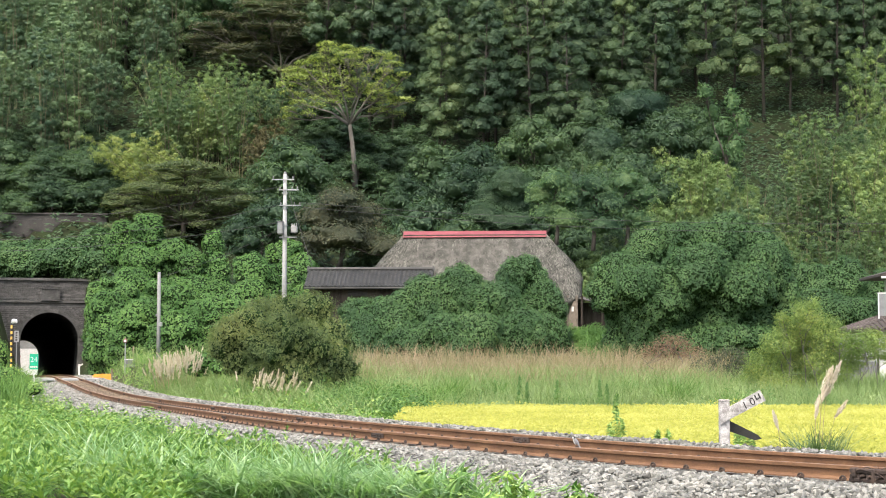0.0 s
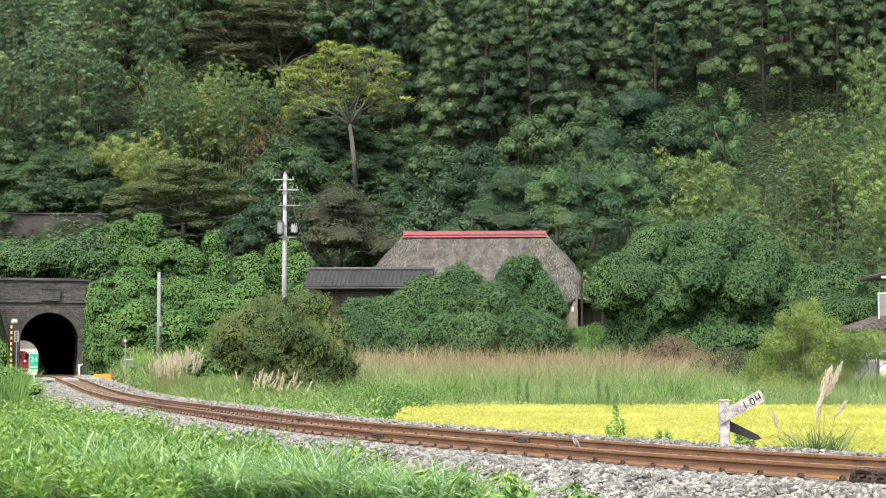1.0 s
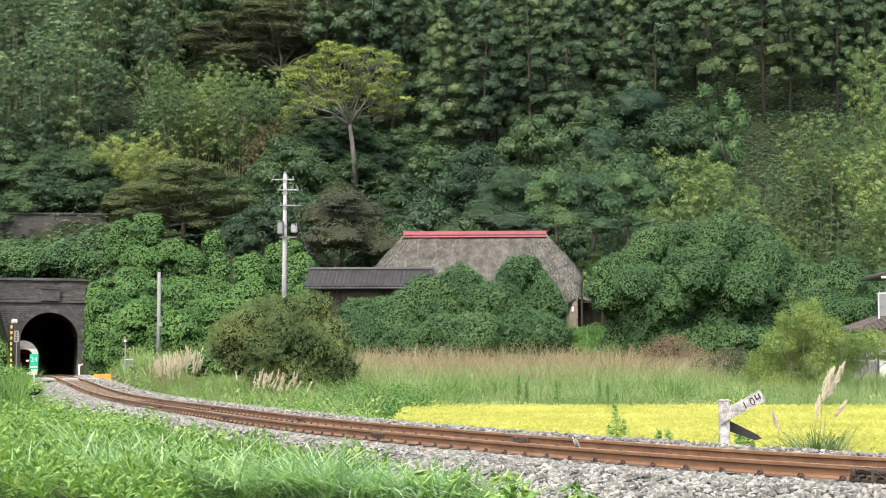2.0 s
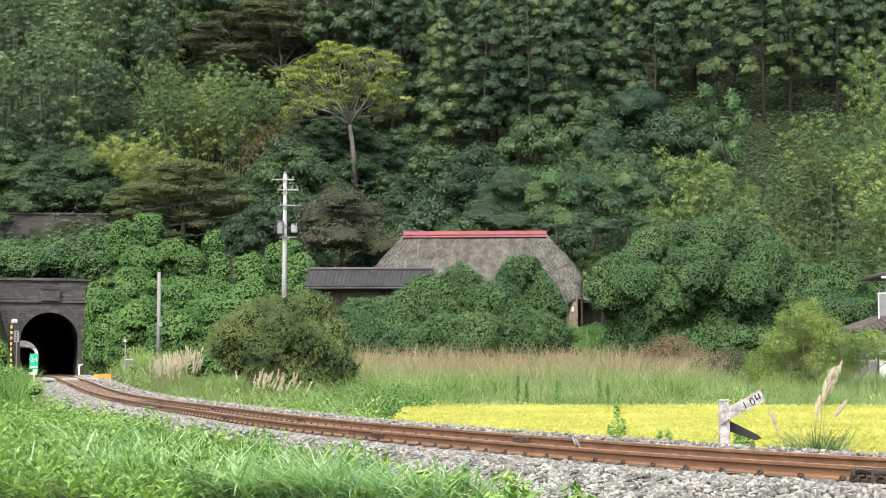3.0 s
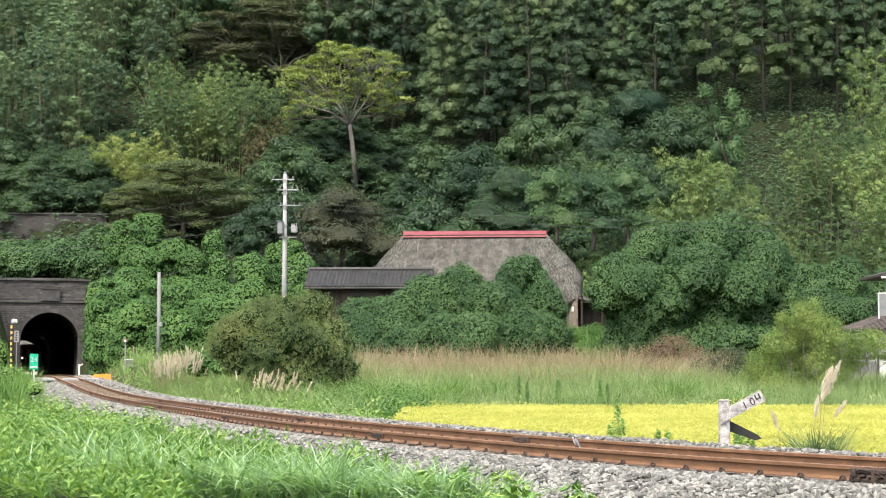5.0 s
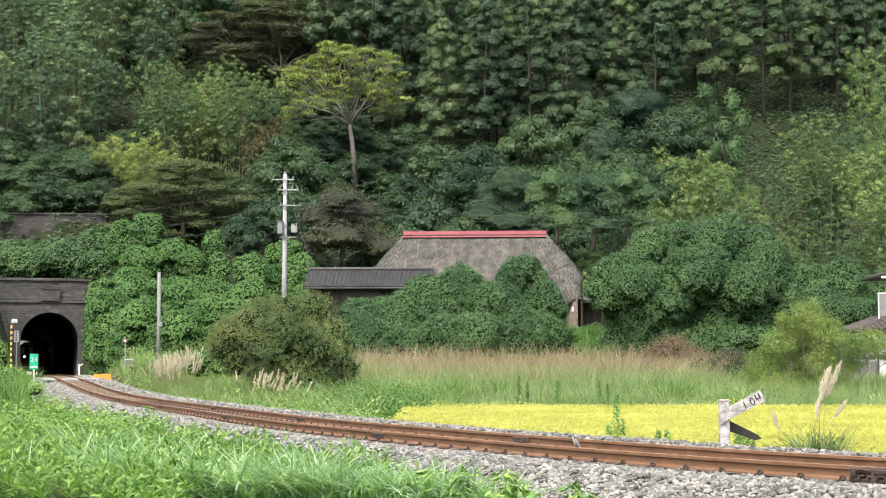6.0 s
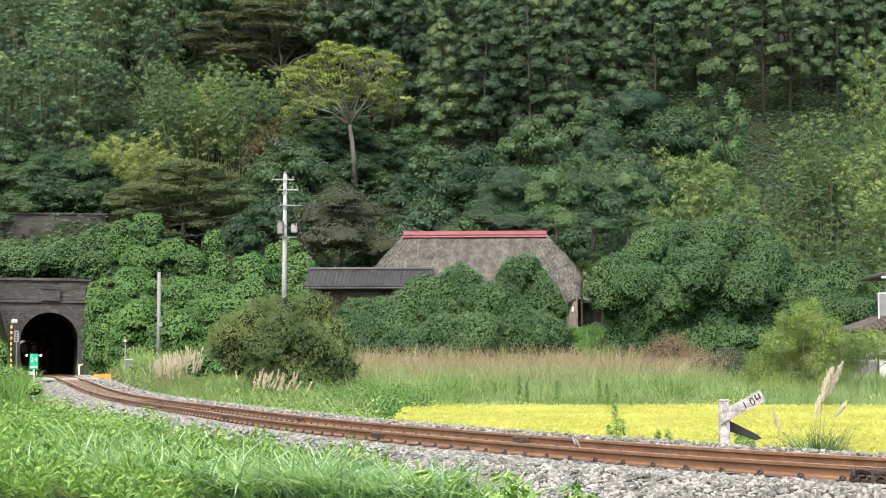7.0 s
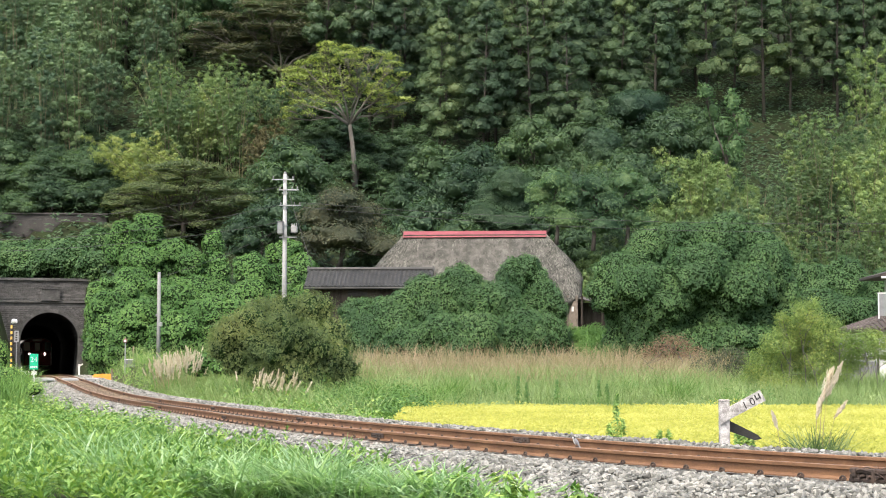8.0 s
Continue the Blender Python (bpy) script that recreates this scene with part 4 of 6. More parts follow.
def kudzu(name, blobs, cover, label, mat="kudzu", leaf=0.142, width=0.85, swell=0.75, size=0.9, seed=3, sub=4, jit=0.34, lift=0.07, category="vines"):
    """A close skin of leaves hung over billowing mounds, with a dark core as painted shade."""
    t = base(name, Matrix(), label, category)
    v, f = skin_leaves(blobs, cover, leaf, leaf * width, sub, swell, size, seed, droop=0.7, jit=jit, up=0.3, lift=lift, under=-0.6)
    k = v[::4, 2] > ground_z(v[::4, 0], v[::4, 1]) - 0.2
    link("leaves", raw("leaves", v, f[k]), mat, t)
    # solid core just under the leaves, coloured dark so the gaps look shaded
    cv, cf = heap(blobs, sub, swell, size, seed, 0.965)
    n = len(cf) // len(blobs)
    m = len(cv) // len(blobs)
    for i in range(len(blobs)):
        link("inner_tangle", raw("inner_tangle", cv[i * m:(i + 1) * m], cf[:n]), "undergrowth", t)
    return t


def airy_bush(name, blobs, cover, label, mat, leaf):
    """Thin leaves on bare branching stems, with gaps between."""
    t = base(name, Matrix(), label, "bush")
    v, f = skin_leaves(blobs, cover, leaf, leaf * 0.5, 2, 0.3, 0.25, 5, jit=0.6, lift=0.13, up=0.45)
    link("leaves", raw("leaves", v, f), mat, t)
    for b in blobs:
        c = Vector(b[:3])
        root = Vector((c.x * 0.9 + blobs[0][0] * 0.1, c.y, gz(c.x, c.y)))
        root.x += rng.normal(0, 0.35)
        bend = root.lerp(c, 0.6) + Vector((rng.normal(0, 0.4), rng.normal(0, 0.2), 0))
        st = tube([root, root.lerp(bend, 0.5) + Vector((rng.normal(0, 0.12), 0, 0)), bend, c], [0.026, 0.022, 0.017, 0.01], 5)
        for q in range(6):
            e = c + Vector((rng.uniform(-1.1, 1.1) * b[3], rng.uniform(-1, 1) * b[4], rng.uniform(-0.7, 0.8) * b[5]))
            o = bend.lerp(c, rng.uniform(0, 1))
            tube([o, o.lerp(e, 0.5) + Vector((0, 0, rng.normal(0, 0.08))), e], [0.012, 0.009, 0.004], 4, st)
        part("stem", st, "pale_bark", t)
    return t


def make_vines():
    kudzu("kudzu_mound", [blob(690, 590, 112, 80, 55), blob(750, 560, 112, 62, 62), blob(815, 535, 112, 66, 60), blob(865, 560, 111, 60, 60), blob(924, 510, 114, 44, 58), blob(955, 560, 113, 40, 62), blob(955, 605, 110, 55, 45), blob(900, 600, 110, 75, 48), blob(810, 605, 109, 85, 48),
                          blob(735, 615, 110, 70, 38), blob(650, 570, 113, 45, 45), blob(640, 615, 111, 50, 35)], 1.35, "dark green kudzu vines smothering a shrub mound before the farmhouse", "kudzu", seed=11)
    kudzu("kudzu_mound", [blob(1088, 500, 108, 46, 52), blob(1150, 465, 109, 55, 48), blob(1225, 442, 109, 66, 52), blob(1295, 445, 109, 68, 56), blob(1350, 500, 108, 58, 70), blob(1108, 568, 108.5, 40, 58), blob(1165, 520, 106, 66, 52), blob(1180, 570, 107.6, 85, 50), blob(1290, 565, 107.6, 90, 55), blob(1305, 510, 106, 66, 50),
                          blob(1235, 490, 106, 70, 56), blob(1365, 575, 108, 66, 45), blob(1105, 618, 109, 40, 26), blob(1150, 600, 107, 36, 34), blob(1230, 612, 106.5, 85, 38), blob(1325, 612, 105.5, 70, 36)], 1.35, "large dome of dark green kudzu vines over trees", "kudzu", seed=23, swell=0.9, size=1.0)
    kudzu("kudzu_mound", [blob(1430, 520, 112, 50, 48), blob(1490, 510, 112, 55, 45), blob(1560, 530, 112, 60, 50), blob(1470, 560, 110, 90, 40)], 1.3, "low bank of green kudzu vines beside the big dome", "kudzu", seed=31)
    kudzu("kudzu_mound", [blob(205, 545, 122, 42, 40), blob(225, 600, 119, 62, 52), blob(320, 545, 118, 52, 32), blob(275, 580, 117, 75, 42), blob(330, 600, 115, 70, 45), blob(225, 505, 126, 42, 22), blob(310, 515, 124, 50, 22), blob(395, 575, 115, 55, 45), blob(262, 425, 133, 30, 48),
                          blob(300, 462, 131, 46, 32), blob(212, 440, 134, 24, 45), blob(246, 470, 130, 40, 26), blob(460, 490, 122, 42, 38), blob(380, 440, 126, 19, 32), blob(386, 490, 125, 18, 45), blob(392, 530, 124, 26, 30), blob(192, 585, 124, 34, 60), blob(182, 632, 121, 26, 40), blob(178, 540, 128, 24, 40), blob(250, 630, 117, 60, 28),
                          blob(435, 545, 118, 45, 38), blob(522, 495, 125, 34, 36), blob(505, 450, 129, 30, 26), blob(345, 480, 129, 28, 34), blob(545, 530, 121, 40, 26)], 1.3, "bright green kudzu vines over the embankment beside the tunnel", "young_kudzu", seed=43, leaf=0.17, swell=1.15, size=1.2)
    kudzu("kudzu_mound", [blob(30, 468, 141, 70, 26), blob(120, 462, 141, 60, 30), blob(-40, 460, 141, 60, 34), blob(160, 475, 139, 30, 26), blob(40, 447, 147, 70, 18), blob(120, 445, 147, 60, 20), blob(175, 430, 146, 36, 24)], 1.2, "green creepers on the bank over the tunnel portal", "kudzu", leaf=0.2, seed=5)
    kudzu("round_bush", [blob(482, 582, 72, 56, 46), blob(535, 572, 73, 48, 40), blob(430, 610, 71, 46, 44), blob(565, 615, 72, 44, 46), blob(510, 620, 70, 62, 48), blob(580, 660, 71, 42, 42), blob(515, 660, 70, 62, 40), blob(452, 598, 71, 48, 44), blob(408, 604, 72, 30, 36)], 1.6,
          "dense rounded olive-green shrub beside the track", "olive", 0.1, 0.45, 0.95, 0.55, seed=8, jit=0.6, lift=0.15, category="bush")
    loose = [(1430, 562, 22, 22), (1400, 585, 26, 24), (1460, 582, 28, 20), (1375, 612, 28, 22), (1425, 605, 30, 22), (1485, 606, 26, 18), (1350, 645, 30, 24), (1400, 645, 32, 26), (1455, 640, 32, 22), (1500, 628, 26, 15), (1530, 622, 22, 12), (1556, 632, 20, 11),
             (1330, 680, 26, 20), (1375, 685, 34, 22), (1425, 685, 32, 20), (1470, 672, 24, 14), (1412, 545, 9, 14), (1442, 538, 7, 12), (1385, 565, 10, 12), (1515, 645, 20, 9), (1520, 606, 26, 15), (1556, 610, 24, 15), (1545, 596, 18, 9), (1495, 652, 24, 16)]
    airy_bush("loose_bush", [blob(p, q, 73 + (k * 7 % 5) * 0.5, r, h) for k, (p, q, r, h) in enumerate(loose)], 1.5, "loose yellow-green shrub before a white shed", "yellow_olive", 0.085)
    airy_bush("bramble", [blob(1295, 645, 80, 36, 26), blob(1250, 655, 82, 30, 18), blob(1310, 665, 79, 30, 22)], 0.8, "brownish bramble with dead twigs at the edge of the meadow", "umber_leaf", 0.1)
    airy_bush("rusty_bush", [blob(1190, 612, 84, 32, 14), blob(1165, 625, 83, 30, 13), blob(1220, 628, 84, 26, 11)], 0.55, "withered reddish bush at the edge of the meadow", "rusty_leaf", 0.09)
    kudzu("verge_bush", [blob(-12, 640, 66, 24, 42), blob(2, 675, 64, 24, 26), blob(-5, 700, 65, 30, 30), blob(20, 672, 70, 24, 20), blob(42, 686, 71, 20, 13)], 1.5, "green bush on the near bank by the line", "weed", 0.1, 0.5, 0.4, 0.4, seed=2, category="bush")
    kudzu("creeper_patch", [blob(46, 690, 69, 30, 11), blob(20, 694, 69, 26, 14)], 1.5, "low broad-leaved creepers round the kilometre sign", "weed", 0.11, 0.85, 0.3, 0.4, seed=9, sub=3)
    kudzu("creeper_patch", [blob(375, 640, 82, 26, 16), blob(400, 652, 81, 28, 12), blob(350, 655, 82, 20, 12)], 1.5, "low broad-leaved creepers among the plume grass", "young_kudzu", 0.15, 0.85, 0.3, 0.4, seed=19, sub=3)


make_vines()


def plume_grass(name, m, blades_n, h, plumes, label, spread=0.3):
    t = base(name, m, label, "grass", "plume grass")
    a, r = rng.uniform(0, 2 * np.pi, blades_n), spread * np.sqrt(rng.random(blades_n))
    roots = np.stack([r * np.cos(a), r * np.sin(a), np.full(blades_n, -0.08)], 1)
    link("leaf_tuft", raw("leaf_tuft", *blades(roots, h, 0.02, 0.35, 4, 0.7)), "grass", t)
    for px, py, hh, ln in plumes:
        bm = tube([(px * 0.2, py * 0.2, 0), (px * 0.6, py * 0.6, hh * 0.6), (px, py, hh)], [0.008, 0.006, 0.004], 4)
        st = part("stalk", bm, "dry", t)
        n = 130
        u = rng.random(n)
        ax = np.array([px * 0.5, py * 0.5, 0.75])
        ax = ax / np.linalg.norm(ax)
        pos = np.array([px, py, hh - 0.12 * ln]) + u[:, None] * ax * ln + rng.normal(0, 0.028, (n, 3)) * (1.15 - u[:, None]) * ln * 1.6
        v, f = leaves_at(pos, unit(n), 0.12 * ln + 0.05, 0.016, 1.2)
        link("plume", raw("plume", v, f), "plume", st)
    return t


def weeds(points, h, leaf, per=18):
    n = len(points)
    u = rng.uniform(0.15, 1, (n, per))
    mound = 0.75 + 0.55 * np.sin(points[:, :1] * 1.9 + 1) * np.sin(points[:, 1:2] * 1.3)
    hh = h * mound * rng.uniform(0.6, 1.3, (n, 1))
    a = rng.uniform(0, 2 * np.pi, (n, per))
    rad = (0.05 + 0.55 * h * 0.5 * (1.15 - u)) * rng.uniform(0.5, 1.2, (n, per))
    pos = np.stack([points[:, :1] + rad * np.cos(a), points[:, 1:2] + rad * np.sin(a), points[:, 2:] + u * hh], 2).reshape(-1, 3)
    out = np.stack([np.cos(a) * 0.6, np.sin(a) * 0.6, np.ones_like(a)], 2).reshape(-1, 3)
    return leaves_at(pos, out, leaf, leaf * 0.42, 0.4)


TUFTS = []


def lobed_weeds(points, h, leaf, per=15):
    """Upright weeds with lobed leaves set spirally round a stem."""
    n = len(points)
    mound = 0.8 + 0.5 * np.sin(points[:, :1] * 1.9 + 1) * np.sin(points[:, 1:2] * 1.3)
    hh = h * mound * rng.uniform(0.55, 1.35, (n, 1))
    u = np.linspace(0.12, 1.0, per)[None] + rng.normal(0, 0.03, (n, per))
    a = np.arange(per)[None] * 2.4 + rng.uniform(0, 6.28, (n, 1))
    el = 0.25 + 0.9 * u ** 2 + rng.normal(0, 0.2, (n, per))
    tilt = rng.normal(0, 0.15, (n, 1, 2))
    b = np.stack([points[:, :1] + tilt[..., 0] * u * hh, points[:, 1:2] + tilt[..., 1] * u * hh, points[:, 2:] + u * hh], 2).reshape(-1, 3)
    d = np.stack([np.cos(a) * np.cos(el), np.sin(a) * np.cos(el), np.sin(el)], 2).reshape(-1, 3)
    s = norm(np.cross(d, [0, 0, 1.0]))
    q = np.cross(s, d)
    L = (leaf * (1.25 - 0.55 * u) * rng.uniform(0.7, 1.3, (n, per))).reshape(-1, 1)
    tip = b + d * L - q * 0.1 * L
    mid = b + d * L * 0.45
    w = 0.17
    quads = [np.stack([b, mid + s * w * L, tip, mid - s * w * L], 1)]
    for sg in (1, -1):
        t2 = mid + s * sg * 0.42 * L + d * 0.3 * L - q * 0.06 * L
        quads.append(np.stack([mid - d * 0.08 * L, (mid + t2) / 2 - d * 0.1 * L, t2, (mid + t2) / 2 + d * 0.1 * L], 1))
    v = np.concatenate(quads, 1).reshape(-1, 3)
    return v, np.arange(len(v)).reshape(-1, 4)


def make_grass():
    kp = lambda x, y: (offset_of(x, y) > 3.0)
    r = scatter(52000, -14, 23, 62.3, 86, lambda x, y: kp(x, y) & (x / y < 0.27))
    tagged(link("meadow_grass", raw("meadow_grass", *blades(r, 1.0, 0.022, 0.22, 2, 0.4, (0.6, 1.15))), "meadow"), "tall pale green meadow grass", "grass", kind="stuff")
    r = scatter(900, -12, 15, 62.5, 68, lambda x, y: kp(x, y) & (np.sin(x * 1.3) + np.sin(x * 0.47 + 2) > 0.2))
    tagged(link("meadow_weeds", raw("meadow_weeds", *weeds(r, 0.8, 0.09, 22)), "young_kudzu"), "green weeds along the edge of the meadow", "weeds", kind="stuff")
    r = scatter(13000, -9, 17, 76, 107, lambda x, y: kp(x, y) & (x / y < 0.165))
    tagged(link("dry_grass", raw("dry_grass", *blades(r, 1.3, 0.028, 0.2, 2, 0.4, (0.6, 1.25))), "dry"), "reddish dry reed grass with seed heads", "grass", kind="stuff")
    r = scatter(2600, 8.5, 12.5, 104, 120, lambda x, y: (x > seen_x(1000, y)) & (x < seen_x(1085, y)))
    tagged(link("yard_weeds", raw("yard_weeds", *weeds(r, 0.6, 0.13, 14)), "young_kudzu"), "rank green weeds before the farmhouse porch", "weeds", kind="stuff")
    for i, (b, y, h) in enumerate(((1190, 68, 1.1), (1215, 69, 0.9), (780, 68, 1.0), (760, 66, 0.9), (800, 70, 0.9), (690, 65, 1.0), (660, 66, 1.1), (1110, 72, 0.8), (1020, 66, 0.6), (880, 71, 0.8), (700, 68, 0.9), (1290, 66, 0.8), (640, 64, 1.0), (600, 62, 1.0), (560, 61, 0.9))):
        n = 260
        a, rr = rng.uniform(0, 2 * np.pi, n), 0.5 * np.sqrt(rng.random(n))
        x = seen_x(b, y)
        t = base("meadow_tuft", pose(x, y, gz(x, y)), "arching dark green grass clump in the meadow", "grass", "meadow tufts")
        link("blade_fan", raw("blade_fan", *blades(np.stack([rr * np.cos(a), rr * np.sin(a), np.full(n, -0.1)], 1), h * 1.35, 0.028, 0.3, 4, 0.7)), "grass", t)
    r = scatter(1500, -7, 1.5, 55, 66, lambda x, y: (offset_of(x, y) > 3.2) & (x < seen_x(760, y)) & (x > seen_x(560, y)))
    tagged(link("bank_weeds", raw("bank_weeds", *weeds(r, 1.0, 0.1, 24)), "young_kudzu"), "bushy green weeds between the bank and the paddy", "weeds", kind="stuff")
    r = scatter(26000, -28, -2, 40, 122, lambda x, y: kp(x, y) & (offset_of(x, y) < 14))
    tagged(link("bank_grass", raw("bank_grass", *blades(r[::2], 0.85, 0.035, 0.4, 2)), "grass"), "rough green grass on the bank beyond the track", "grass", kind="stuff")
    tagged(link("bank_grass", raw("bank_grass", *blades(r[1::2], 1.4, 0.028, 0.3, 3, 0.6)), "meadow"), "pale reedy grass on the bank beyond the track", "grass", kind="stuff")
    r = scatter(4200, -27, -1, 36, 122, lambda x, y: (offset_of(x, y) > 2.6) & (offset_of(x, y) < 10))
    tagged(link("bank_weeds", raw("bank_weeds", *weeds(r, 0.8, 0.15, 16)), "weed"), "leafy green weeds on the bank beyond the track", "weeds", kind="stuff")
    # rice
    r = scatter(85000, -3, 18, 26, 60.3, lambda x, y: (offset_of(x, y) > 3.9) & (x / y > -0.02 - 0.0004 * (62 - y)) & (x / y < 0.29))
    tagged(link("rice_plants", raw("rice_plants", *join(blades(r, 0.6, 0.013, 0.16, 2, 0.5, (0.84, 1.06)), leaves_at(r + np.stack([rng.normal(0, 0.04, len(r)), rng.normal(0, 0.04, len(r)), rng.uniform(0.4, 0.56, len(r))], 1), np.tile([0, -0.5, 0.8], (len(r), 1)), 0.11, 0.04, 0.8, jit=0.6))), "rice"), "ripe yellow rice plants in a paddy field", "rice", kind="stuff")
    # verge before the track
    edge = lambda x, y: -np.interp(y, [17, 20, 26, 34, 55, 70, 110], [2.75, 2.4, 1.8, 1.55, 1.6, 1.75, 2.0]) - 0.2 * np.sin(x * 2.1 + y)
    near = lambda x, y: (offset_of(x, y) < edge(x, y)) & (x > -0.28 * y) & (offset_of(x, y) > -13)
    r = scatter(15000, -12, 6, 17.5, 44, lambda x, y: near(x, y) & ((y > 20.8 - 0.1 * x) | (x < -2.9)))
    tagged(link("verge_grass", raw("verge_grass", *blades(r, 0.34, 0.013, 0.5, 3)), "grass"), "lush green verge grass", "grass", kind="stuff")
    r = scatter(6200, -12, 6, 17.5, 36, lambda x, y: near(x, y) & (offset_of(x, y) < edge(x, y) - 0.35) & ((y > 20.6 - 0.1 * x) | (x < -2.7)))
    tagged(link("verge_weeds", raw("verge_weeds", *lobed_weeds(r, 0.4, 0.15, 14)), "weed"), "bright green mugwort weeds on the verge", "weeds", kind="stuff")
    r = scatter(3500, -14, -2, 34, 50, near)
    tagged(link("verge_weeds", raw("verge_weeds", *weeds(r, 0.5, 0.1, 18)), "weed"), "bright green mugwort weeds on the verge", "weeds", kind="stuff")
    r = scatter(12000, -30, -4, 44, 112, lambda x, y: (offset_of(x, y) < edge(x, y)) & (offset_of(x, y) > -12))
    tagged(link("verge_grass", raw("verge_grass", *blades(r, 0.55, 0.03, 0.5, 2)), "grass"), "lush green verge grass", "grass", kind="stuff")
    r = scatter(3000, -30, -4, 44, 112, lambda x, y: (offset_of(x, y) < edge(x, y)) & (offset_of(x, y) > -12))
    tagged(link("verge_weeds", raw("verge_weeds", *weeds(r, 0.5, 0.14, 14)), "weed"), "bright green mugwort weeds on the verge", "weeds", kind="stuff")
    r = scatter(22000, -23, -13, 58, 90, lambda x, y: (offset_of(x, y) < -2.9) & (offset_of(x, y) > -7) & (x < seen_x(66, y)) & ((x < seen_x(44, y)) | (y > 74)))
    tagged(link("tall_verge_grass", raw("tall_verge_grass", *blades(r, 1.4, 0.026, 0.28, 3, 0.6)), "grass"), "arching grass round the kilometre sign", "grass", kind="stuff")
    # arching grass tufts of the verge
    for i in range(84):
        x = -4.4 + 5.2 * ((i * 0.618) % 1.0) + rng.normal(0, 0.1)
        y = 18.5 + 3.0 * ((i * 0.381) % 1.0) - 0.1 * x
        if i % 6 == 5:
            x, y = x * 1.2 - 0.8, y + 6.0
        if offset_of([x], [y])[0] > -3.05:
            continue
        n = 38
        a, rr = rng.uniform(0, 2 * np.pi, n), 0.26 * np.sqrt(rng.random(n))
        roots = np.stack([rr * np.cos(a), rr * np.sin(a), np.full(n, -0.1)], 1)
        t = base("grass_tuft", pose(x, y, gz(x, y)), "arching pale green grass tuft on the verge", "grass", "verge tufts")
        link("blade_fan", raw("blade_fan", *blades(roots, 0.86 if x < -1.2 else 0.62, 0.044, 0.32, 6, 1.0)), "tuft", t)
        TUFTS.append((t, pose(x, y, gz(x, y))))
    # plume grass on the far bank
    for i, (b, e, y) in enumerate(((285, 650, 84), (305, 648, 86), (325, 646, 83), (345, 648, 85), (300, 660, 82), (335, 660, 81), (455, 690, 66), (480, 692, 67), (505, 700, 65), (430, 690, 68))):
        p = spot(b, e, y)
        pl = [(rng.normal(0.0 if i < 6 else 0.45, 0.35), rng.normal(0, 0.35), rng.uniform(1.0, 1.75) * (1.0 if i < 6 else 0.8), rng.uniform(0.35, 0.55)) for _ in range(24 if i < 6 else 7)]
        plume_grass("plume_grass", pose(p.x, p.y, gz(p.x, p.y)), 90, 1.5, pl, "pale flowering plume grass on the bank beyond the track")


make_grass()

